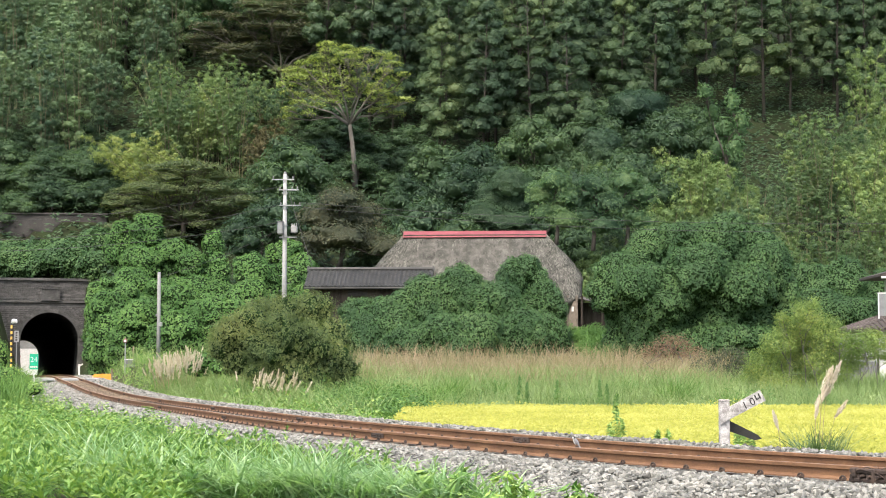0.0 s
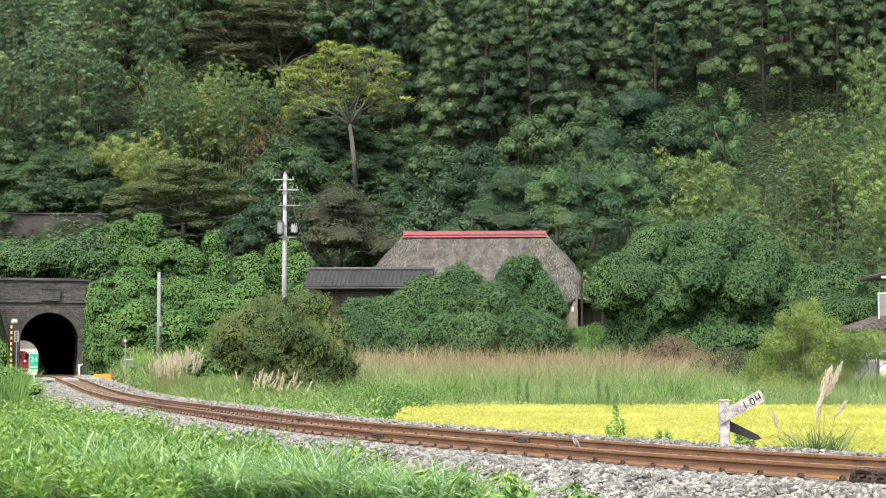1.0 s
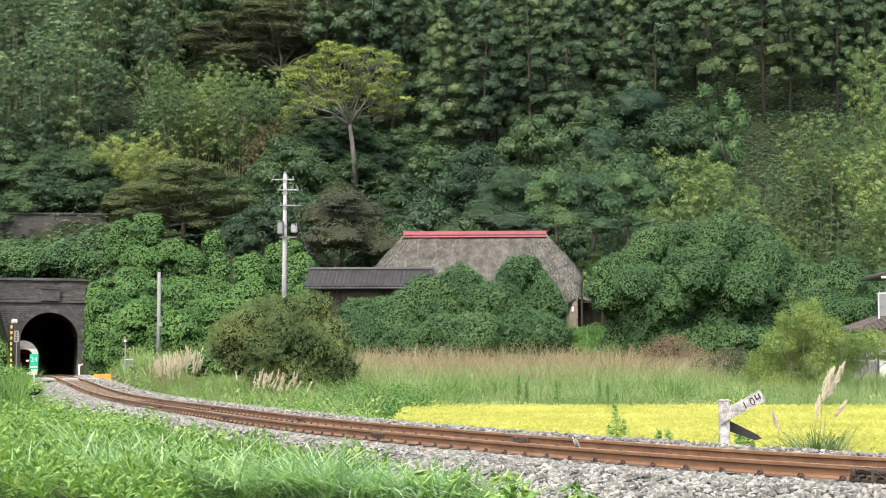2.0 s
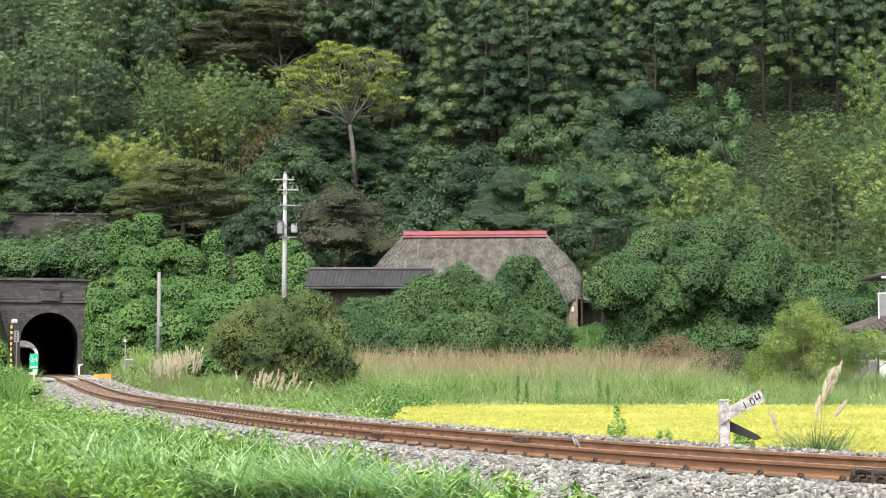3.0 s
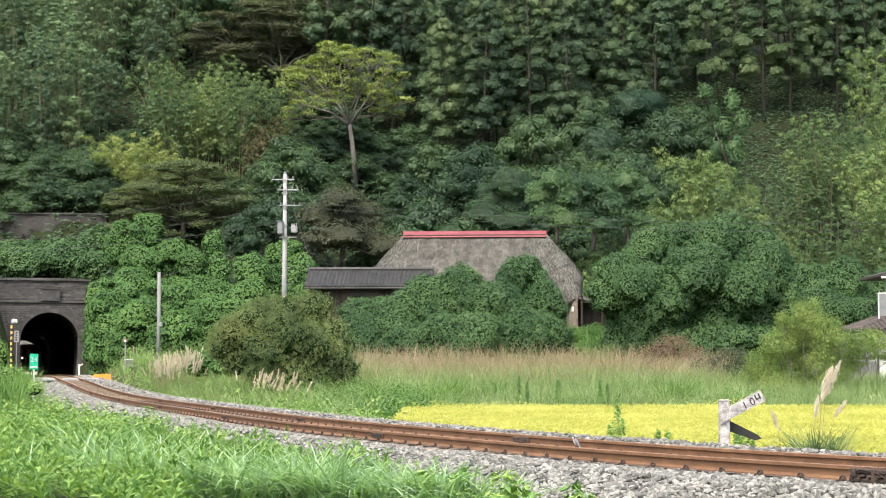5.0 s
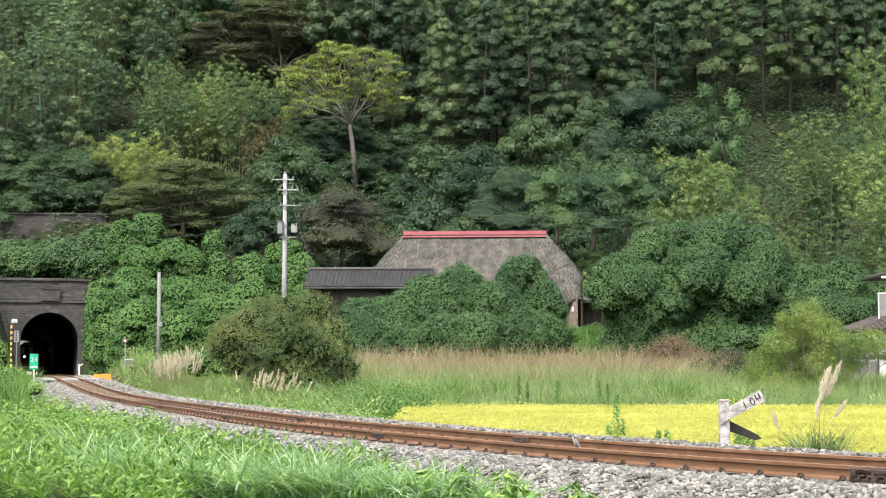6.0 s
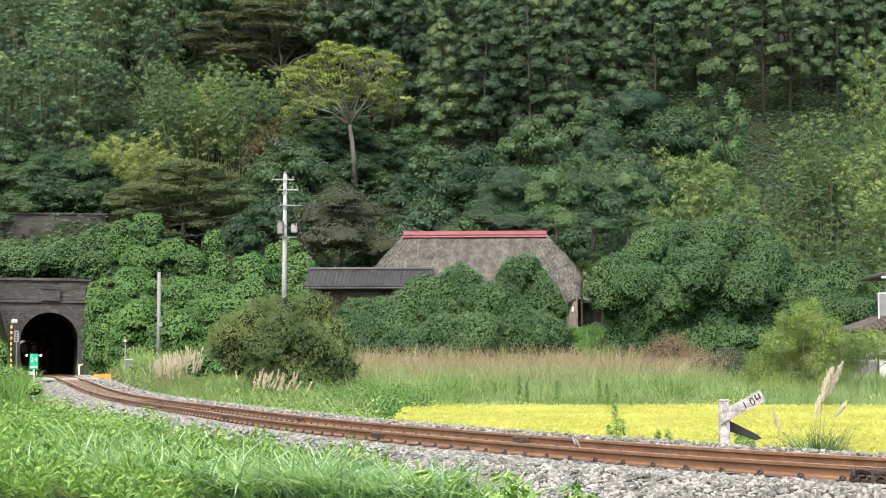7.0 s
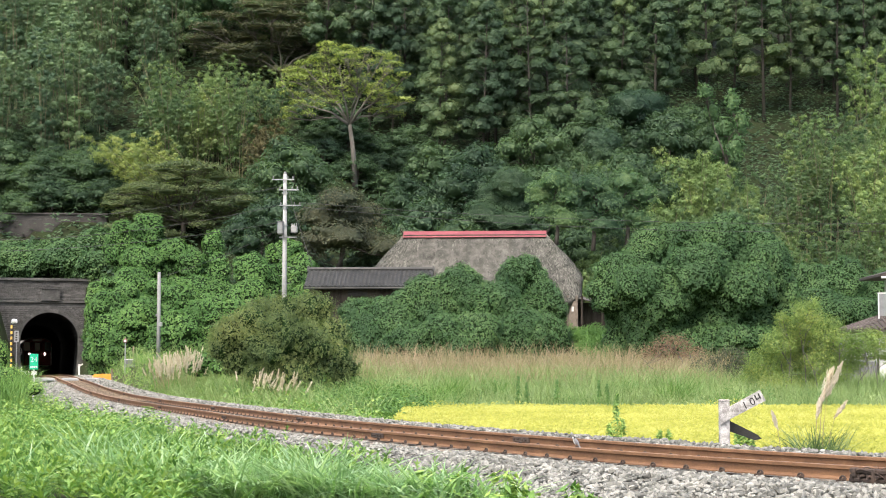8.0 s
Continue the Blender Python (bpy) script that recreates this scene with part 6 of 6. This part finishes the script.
def buildings():
    # white house at the edge of the meadow
    h = base("white_house", pose(26.4, 88, gz(24, 88) - 0.1), "white-walled house with brown tiled roofs behind shrubs", "house")
    z0 = gz(24, 88) - 0.1
    eave = spot(0, 583, 84).z - z0
    part("wall", box(11.4, 0.2, eave + 0.04, pose(0.1, -3.2, 0)), "plaster", h)
    part("wall", box(0.2, 6.4, eave + 0.04, pose(-5.5, 0.1, 0)), "plaster", h)
    part("wall", box(11.4, 0.2, eave + 0.04, pose(0.1, 3.4, 0)), "plaster", h)
    part("wall", box(0.2, 6.4, eave + 0.04, pose(5.7, 0.1, 0)), "plaster", h)
    bm = bmesh.new()
    o = [bm.verts.new(q) for q in ((-6.3, -4.0, eave), (6.3, -4.0, eave), (6.3, 4.0, eave), (-6.3, 4.0, eave))]
    i = [bm.verts.new(q) for q in ((-3.4, -1.1, eave + 0.95), (3.4, -1.1, eave + 0.95), (3.4, 1.1, eave + 0.95), (-3.4, 1.1, eave + 0.95))]
    u = [bm.verts.new((v.co.x, v.co.y, eave - 0.1)) for v in o]
    for k in range(4):
        bm.faces.new((o[k], o[(k + 1) % 4], i[(k + 1) % 4], i[k]))
        bm.faces.new((u[k], u[(k + 1) % 4], o[(k + 1) % 4], o[k]))
    bm.faces.new(i)
    bm.faces.new(u[::-1])
    bmesh.ops.recalc_face_normals(bm, faces=bm.faces)
    roof = part("roof", bm, "brown_tile", h, "brown tiled hip roof")
    for k in range(40):
        x = -6.15 + k * 0.27
        top = min(1.0, max(0.06, (x + 6.3) / 2.9))
        part("roof_roll", tube([(x, -4.02, eave + 0.02), (x, -4.02 + 2.9 * top, eave + 0.02 + 0.95 * top)], 0.06, 6), "brown_tile", roof)
    for k in range(24):
        y = -3.9 + k * 0.27
        top = min(1.0, max(0.06, (y + 4.0) / 2.9))
        part("roof_roll", tube([(-6.32, y, eave + 0.02), (-6.32 + 2.9 * top, y, eave + 0.02 + 0.95 * top)], 0.06, 6), "brown_tile", roof)
    part("upper_wall", box(6.6, 3.0, 2.4, pose(-0.1, 1.0, eave + 0.4)), "plaster", h)
    part("upper_roof", prism([(-4.15, 0), (4.4, 0), (4.4, 0.12), (0, 1.3), (-4.15, 0.12)], 4.4), "brown_tile", h, "brown upper roof").location = (-0.4, -1.2, spot(0, 492, 88).z - z0)
    gut = part("gutter", tube([(-4.5, -1.25, spot(0, 494, 88).z - z0), (4.0, -1.25, spot(0, 494, 88).z - z0)], 0.06, 7), "plaster", h)
    fr = part("screen_frame", box(0.06, 0.05, 1.55, pose(-4.85, -2.0, eave + 0.3), 0.01), "white_paint", h, "white railing screen on the lower roof")
    part("screen_rail", box(2.6, 0.05, 0.06, pose(-3.6, -2.0, eave + 1.8), 0.01), "white_paint", fr)
    part("screen_panel", box(2.5, 0.02, 1.1, pose(-3.6, -2.0, eave + 0.7), 0.004), "grey_steel", fr)
    # corrugated fence
    x0, x1, y = seen_x(1478, 80), seen_x(1640, 80), 80
    z0 = gz(x0 + 1, y)
    f = base("corrugated_fence", pose(x0, y, z0 - 0.2), "pale corrugated sheet fence under an open lean-to roof", "fence")
    top = spot(0, 640, 80).z - z0 + 0.2
    n = 70
    bm = bmesh.new()
    vs = []
    for k in range(n + 1):
        x = (x1 - x0) * 0.45 * k / n
        yy = 0.025 * math.sin(k * 1.57)
        vs.append([bm.verts.new((x, yy, 0)), bm.verts.new((x, yy, top)), bm.verts.new((x, yy + 0.012, top)), bm.verts.new((x, yy + 0.012, 0))])
    for a, b in zip(vs, vs[1:]):
        for k in range(4):
            bm.faces.new((a[k], b[k], b[(k + 1) % 4], a[(k + 1) % 4]))
    part("sheet", bm, "concrete", f)
    part("post", box(0.07, 0.07, top + 0.5, pose((x1 - x0) * 0.46, 0.0, 0), 0.008), "black_paint", f)
    part("white_panel", box((x1 - x0) * 0.5, 0.04, top + 0.1, pose((x1 - x0) * 0.73, 0.02, 0), 0.01), "plaster", f)
    part("rail", box((x1 - x0), 0.06, 0.06, pose((x1 - x0) / 2, -0.03, top + 0.12), 0.008), "old_wood", f)
    # retaining wall over the tunnel
    a, b = seen_x(-60, 150), seen_x(186, 150)
    w = base("retaining_wall", pose((a + b) / 2, 150, 11.6), "dark stained concrete retaining wall above the tunnel", "retaining wall")
    part("wall_face", prism([(-(b - a) / 2, 0), ((b - a) / 2, 0), ((b - a) / 2, 3.2), (-(b - a) / 2, 3.35)], 0.6), "dark_concrete", w)
    part("wall_cap", box(b - a, 0.75, 0.14, pose(0, 0.25, 3.2, 0, 0.4, 0), 0.02), "dark_concrete", w)
    # white building beyond the tunnel
    c = base("station_shed", pose(-70.0, 303, 0.2, 0, 0, 12), "white shed with grey panes beyond the tunnel", "shed")
    part("wall", box(15, 0.3, 5.3, None, 0.02), "white_paint", c)
    part("upper_wall", box(15, 0.26, 1.9, pose(0, 0.02, 5.3), 0.02), "concrete", c)
    for k in range(9):
        part("pane", box(1.3, 0.06, 1.2, pose(-6.7 + k * 1.65, -0.16, 5.55), 0.01), "grey_steel", c)
    part("roof", box(15.6, 6, 0.25, pose(0, 2.6, 7.2), 0.03), "dark_tile", c)
    part("side_wall", box(0.3, 5, 7.2, pose(-7.35, 2.6, 0)), "plaster", c)
    part("side_wall", box(0.3, 5, 7.2, pose(7.35, 2.6, 0)), "plaster", c)


buildings()


def make_train():
    """A single diesel railcar; its front looks along -y and stands at the origin."""
    t = base("railcar", pose(-72, 288, 0.93), "red and white diesel railcar with lit headlights coming through the tunnel", "train")
    L, W = 20.0, 1.42
    side = [(-W, 0.95), (W, 0.95), (W, 3.0), (W * 0.93, 3.35), (W * 0.6, 3.68), (0, 3.8), (-W * 0.6, 3.68), (-W * 0.93, 3.35), (-W, 3.0)]
    part("body", prism(side, L), "train_white", t, "white car body").location = (0, 0.05, 0)
    fr = part("front", prism([(-W, 0.95), (W, 0.95), (W, 2.95), (W * 0.9, 3.3), (W * 0.55, 3.6), (0, 3.7), (-W * 0.55, 3.6), (-W * 0.9, 3.3), (-W, 2.95)], 0.1), "train_red", t, "dark red front")
    fr.location = (0, -0.06, 0)
    for x, w in ((-1.02, 0.62), (1.02, 0.62)):
        part("cab_window", box(w, 0.03, 0.85, pose(x, -0.08, 2.4), 0.02), "glass", fr)
    part("gangway_door", box(0.78, 0.05, 2.3, pose(0, -0.09, 1.0), 0.02), "train_red", fr)
    part("door_window", box(0.5, 0.03, 0.8, pose(0, -0.12, 2.4), 0.02), "glass", fr)
    part("destination_panel", box(0.9, 0.03, 0.2, pose(0, -0.1, 3.36), 0.01), "glass", fr)
    for s in (-1, 1):
        hl = part("headlight_housing", tube([(s * 0.74, -0.12, 2.1), (s * 0.74, 0.0, 2.1)], 0.12, 14), "black_paint", fr)
        part("headlight", tube([(s * 0.74, -0.135, 2.1), (s * 0.74, -0.11, 2.1)], 0.085, 14), "headlight", fr, "lit white headlight")
        part("stripe", box(0.09, 0.03, 1.8, pose(s * 1.36, -0.08, 1.0)), "train_white", fr)
    part("skirt", box(2.5, 0.12, 0.35, pose(0, -0.02, 0.5), 0.03), "black_paint", t)
    part("coupler", box(0.3, 0.5, 0.3, pose(0, -0.3, 0.65), 0.04), "black_paint", t)
    part("red_band", box(2 * W + 0.03, L - 0.3, 0.35, pose(0, L / 2 + 0.1, 1.05)), "train_red", t)
    for k in range(7):
        for s in (-1, 1):
            part("side_window", box(0.03, 1.7, 0.8, pose(s * (W + 0.005), 2.6 + k * 2.4, 2.05), 0.005), "glass", t)
    for y in (3.0, 16.6):
        bo = part("bogie", box(2.1, 3.0, 0.35, pose(0, y, 0.45), 0.04), "black_paint", t)
        for dy in (-1.05, 1.05):
            for s in (-1, 1):
                part("wheel", tube([(s * 0.5, y + dy, 0.43), (s * 0.62, y + dy, 0.43)], 0.43, 20), "dark_rust", bo)
    part("underframe", box(2.3, 10, 0.5, pose(0, 10, 0.42), 0.05), "black_paint", t)
    return t


TRAIN = make_train()


# ---------- plants close behind the rails ----------
def tall_weed(b, e, y, h, label, reach=0.17):
    p = spot(b, e, y)
    z = gz(p.x, p.y)
    hh = p.z + h - z
    m = pose(p.x, p.y, z)
    t = base("tall_weed", m, label, "weed", "trackside weeds")
    part("stem", tube([(0, 0, -0.05), (0.01, 0, hh * 0.5), (0, 0, hh)], [0.008, 0.006, 0.002], 5), "weed", t)
    n = 260 if reach < 0.2 else 420
    u = rng.uniform(0.1, 1, n)
    a = rng.uniform(0, 2 * np.pi, n)
    r = reach * (1.15 - u) * rng.uniform(0.3, 1.1, n)
    pos = np.stack([r * np.cos(a), r * np.sin(a), u * hh], 1)
    v, f = leaves_at(pos, np.stack([np.cos(a) * 0.8, np.sin(a) * 0.8, np.full(n, 0.6)], 1), 0.1, 0.024, -0.4)
    link("foliage", raw("foliage", v, f), "weed" if reach < 0.2 else "young_kudzu", t)
    return t, m


SWAY = []


def trackside_plants():
    SWAY.append(tall_weed(1090, 776, 27.5, 0.7, "tall narrow-leaved green weed by the ballast"))
    SWAY.append(tall_weed(1078, 778, 27.3, 0.25, "short narrow-leaved green weed by the ballast"))
    SWAY.append(tall_weed(1101, 776, 27.4, 0.3, "short narrow-leaved green weed by the ballast"))
    SWAY.append(tall_weed(1164, 782, 26.8, 0.17, "short narrow-leaved green weed by the ballast"))
    SWAY.append(tall_weed(1181, 783, 26.8, 0.2, "short narrow-leaved green weed by the ballast"))
    for b in (1302, 1312, 1325):
        SWAY.append(tall_weed(b, 786, 26.2, 0.2, "short leafy green weed at the gradient post"))
    for b, e, h in ((918, 702, 0.75), (932, 702, 0.5), (985, 702, 0.6), (1060, 702, 0.6), (1074, 702, 0.45)):
        SWAY.append(tall_weed(b, e, 63.5, h, "tall dark green weed at the edge of the paddy", 0.22))
    # plume grass
    p = spot(1445, 797, 23.6)
    z = gz(p.x, p.y)
    lift = 0.12
    m = pose(p.x, p.y, p.z - 0.05)
    t = base("plume_grass", m, "green plume grass clump beside the ballast", "grass", "plume grass")
    n = 420
    a, r = rng.uniform(0, 2 * np.pi, n), 0.3 * np.sqrt(rng.random(n))
    roots = np.stack([r * np.cos(a) * 1.1, r * np.sin(a) * 0.7, np.full(n, -0.05 - lift)], 1)
    link("leaf_tuft", raw("leaf_tuft", *blades(roots, 0.6, 0.015, 0.32, 5, 0.75)), "bank_blade", t)
    SWAY.append((t, m))
    for dx, x1, h1, x2, h2, wd in ((0.0, 0.05, 0.72, 0.2, 1.17, 1.0), (0.03, 0.12, 0.78, 0.33, 1.24, 0.8), (-0.05, -0.03, 0.5, 0.02, 0.78, 0.6), (0.1, 0.22, 0.5, 0.38, 0.72, 0.5), (-0.5, -0.55, 0.35, -0.62, 0.58, 0.45)):
        mm = pose(p.x + dx, p.y, p.z - 0.05)
        s = base("plume_stalk", mm, "nodding straw-coloured seed plume on a thin stalk", "grass plume", "plume grass")
        st = part("stalk", tube([(0, 0, -lift), ((x1 - dx) * 0.5, 0, h1 * 0.55), (x1 - dx, 0, h1), ((x1 + x2) / 2 - dx, 0, (h1 + h2) / 2), (x2 - dx, 0, h2)], [0.006, 0.005, 0.0045, 0.003, 0.0015], 5), "dry", s)
        n = 420
        u = rng.random(n) ** 0.85
        ax = np.array([x2 - x1, 0, h2 - h1])
        pos = np.array([x1 - dx, 0, h1]) + u[:, None] * ax + rng.normal(0, 0.024 * wd, (n, 3)) * (np.sin(np.pi * np.clip(u, 0.06, 0.97)) ** 0.6)[:, None]
        d = norm(np.tile(ax, (n, 1)) / np.linalg.norm(ax) + 0.35 * unit(n))
        sd = norm(np.cross(d, unit(n)))
        ln, w2 = rng.uniform(0.05, 0.09, (n, 1)) * (0.6 + 0.5 * wd), 0.005
        v = np.stack([pos - d * ln * 0.5, pos + sd * w2, pos + d * ln * 0.5, pos - sd * w2], 1).reshape(-1, 3)
        link("plume", raw("plume", v, np.arange(n * 4).reshape(-1, 4)), "plume", s)
        SWAY.append((s, mm))


trackside_plants()


def broad_weed(x, y, h):
    z = gz(x, y) + 0.08
    m = pose(x, y, z)
    t = base("broad_weed", m, "bright green lobed weed at the edge of the ballast", "weed", "verge weeds")
    n = 46
    u, a = rng.uniform(0.2, 1, n), rng.uniform(0, 2 * np.pi, n)
    r = 0.22 * (1.1 - 0.6 * u) * rng.uniform(0.4, 1.1, n)
    for k in range(5):
        b = k * 1.26
        part("stem", tube([(0, 0, -0.1), (0.05 * math.cos(b), 0.05 * math.sin(b), h * 0.5), (0.11 * math.cos(b), 0.11 * math.sin(b), h * 0.9)], [0.006, 0.005, 0.003], 4), "weed", t)
    v, f = leaves_at(np.stack([r * np.cos(a), r * np.sin(a), u * h], 1), np.stack([np.cos(a) * 0.5, np.sin(a) * 0.5, np.ones(n)], 1), 0.15, 0.06, 0.2)
    link("foliage", raw("foliage", v, f), "weed", t)
    SWAY.append((t, m))


for bx, by, bh in ((0.62, 17.9, 0.36), (0.8, 18.1, 0.3), (1.3, 17.4, 0.3), (1.45, 17.6, 0.26), (0.2, 18.6, 0.34), (-0.2, 19.0, 0.3)):
    broad_weed(bx, by, bh)


# ---------- ballast stones ----------
def stone_set(n):
    """Angular stones: a twenty-sided solid stretched and knocked about."""
    g = (1 + 5 ** 0.5) / 2
    iv = np.array([(-1, g, 0), (1, g, 0), (-1, -g, 0), (1, -g, 0), (0, -1, g), (0, 1, g), (0, -1, -g), (0, 1, -g), (g, 0, -1), (g, 0, 1), (-g, 0, -1), (-g, 0, 1)]) / 1.9
    fc = np.array([(0, 11, 5), (0, 5, 1), (0, 1, 7), (0, 7, 10), (0, 10, 11), (1, 5, 9), (5, 11, 4), (11, 10, 2), (10, 7, 6), (7, 1, 8), (3, 9, 4), (3, 4, 2), (3, 2, 6), (3, 6, 8), (3, 8, 9), (4, 9, 5), (2, 4, 11), (6, 2, 10), (8, 6, 7), (9, 8, 1)])
    v = iv[None] * rng.uniform(0.72, 1.28, (n, 12, 1)) + rng.normal(0, 0.12, (n, 12, 3))
    v *= rng.uniform(0.55, 1.25, (n, 1, 3)) * np.array([1.1, 1.1, 0.85])
    a = rng.uniform(0, 2 * np.pi, n)
    b = rng.normal(0, 0.4, n)
    ca, sa, cb, sb = np.cos(a)[:, None], np.sin(a)[:, None], np.cos(b)[:, None], np.sin(b)[:, None]
    x, y, z = v[..., 0], v[..., 1], v[..., 2]
    y, z = y * cb - z * sb, y * sb + z * cb
    x, y = x * ca - y * sa, x * sa + y * ca
    return np.stack([x, y, z], 2), fc


def bed_height(off):
    return np.interp(off, [-2.9, -2.3, -1.35, -0.62, 0.62, 1.0, 1.5, 2.05, 2.6, 3.0], [-0.66, -0.5, -0.22, -0.205, -0.2, -0.12, -0.03, -0.06, -0.4, -0.68])


def ballast_stones():
    fam = []
    sv, fc = stone_set(8)
    for k in range(8):
        me = raw("ballast_stone", sv[k], fc)
        me.materials.append(M["ballast"])
        fam.append(me)
    n = 290
    s, off = rng.uniform(-2.5, 4.0, n), rng.uniform(-2.3, -0.8, n)
    x, y, z, h = on_track(s, off, bed_height(off))
    for k in range(n):
        o = new("ballast_stone", fam[k % 8])
        o.parent = TRACK
        r = rng.uniform(0.026, 0.05)
        o.matrix_local = Matrix.LocRotScale((x[k], y[k], z[k] + 0.02), Euler((rng.normal(0, 0.4), rng.normal(0, 0.4), rng.uniform(0, 6.28))), (r, r, r))
    def stone_heap(name, material, sets, small):
        vs, fs, first = [], [], 0
        for n, s0, s1, o0, o1, r0, r1 in sets:
            s, off = rng.uniform(s0, s1, n), rng.uniform(o0, o1, n)
            x, y, z, h = on_track(s, off, np.maximum(bed_height(off), -0.13 if small and abs(o0) < 0.6 else -9))
            z = z + rng.uniform(-0.012, 0.035, n) * np.clip((np.abs(off) - 0.55) / 0.4, 0.25, 1)
            if small:
                ov = np.array([(1, 0, 0), (0, 1, 0), (-1, 0, 0), (0, -1, 0), (0, 0, 1), (0, 0, -1)], float)
                fc = np.array([(0, 1, 4), (1, 2, 4), (2, 3, 4), (3, 0, 4), (1, 0, 5), (2, 1, 5), (3, 2, 5), (0, 3, 5)])
                a = rng.uniform(0, 2 * np.pi, n)[:, None]
                sv = ov[None] * rng.uniform(0.7, 1.3, (n, 6, 1)) + rng.normal(0, 0.16, (n, 6, 3))
                sv = np.stack([sv[..., 0] * np.cos(a) - sv[..., 1] * np.sin(a), sv[..., 0] * np.sin(a) + sv[..., 1] * np.cos(a), sv[..., 2] * 0.72], 2)
            else:
                sv, fc = stone_set(n)
            k = sv.shape[1]
            sv = sv * rng.uniform(r0, r1, (n, 1, 1)) + np.stack([x, y, z], 1)[:, None, :]
            vs.append(sv.reshape(-1, 3))
            fs.append((fc[None] + (np.arange(n) * k)[:, None, None]).reshape(-1, 3) + first)
            first += n * k
        tagged(link(name, raw(name, np.concatenate(vs), np.concatenate(fs)), material, TRACK), kind="stuff")

    stone_heap("loose_ballast", "ballast", ((13500, -7, 8, -2.75, -0.67, 0.024, 0.05), (1200, -7, 8, -0.5, 0.5, 0.024, 0.045), (3600, -7, 8, 0.64, 2.6, 0.024, 0.046)), False)
    stone_heap("far_ballast", "ballast", ((11000, 8, 34, -2.6, -0.66, 0.026, 0.045), (7000, 8, 36, 0.66, 2.5, 0.026, 0.043), (7500, 34, 105, -2.5, -0.64, 0.045, 0.07), (4500, 36, 105, 0.64, 2.4, 0.045, 0.07)), True)
    stone_heap("brown_ballast", "brown_stone", ((4500, 50, 110, -0.5, 0.5, 0.04, 0.06),), True)


portal_stones()
ballast_stones()


# ---------- what moves ----------
def motions():
    rows = []
    for k in range(17):
        t = k * 0.5
        s = 161.3 + 13.4 * (8.0 - t)
        x, y, z, h = (float(q) for q in on_track(s, 0, 0))
        rows.append((t, pose(x, y, z, 0, 0, math.degrees(h))))
    walk(TRAIN, rows)
    for i, (th, m) in enumerate(TUFTS + SWAY):
        ph, amp = 1.9 * i, 2.6 if i < len(TUFTS) else 1.5
        rows = []
        for k in range(17):
            t = k * 0.5
            a = amp * (0.6 * math.sin(0.85 * t * 1.2 + ph * 0.3 - 2.2) + 0.4 * math.sin(2.6 * t + ph))
            b = amp * 0.5 * math.sin(1.7 * t + ph * 1.3)
            rows.append((t, m @ pose(0, 0, 0, b, a, 0)))
        walk(th, rows)


motions()
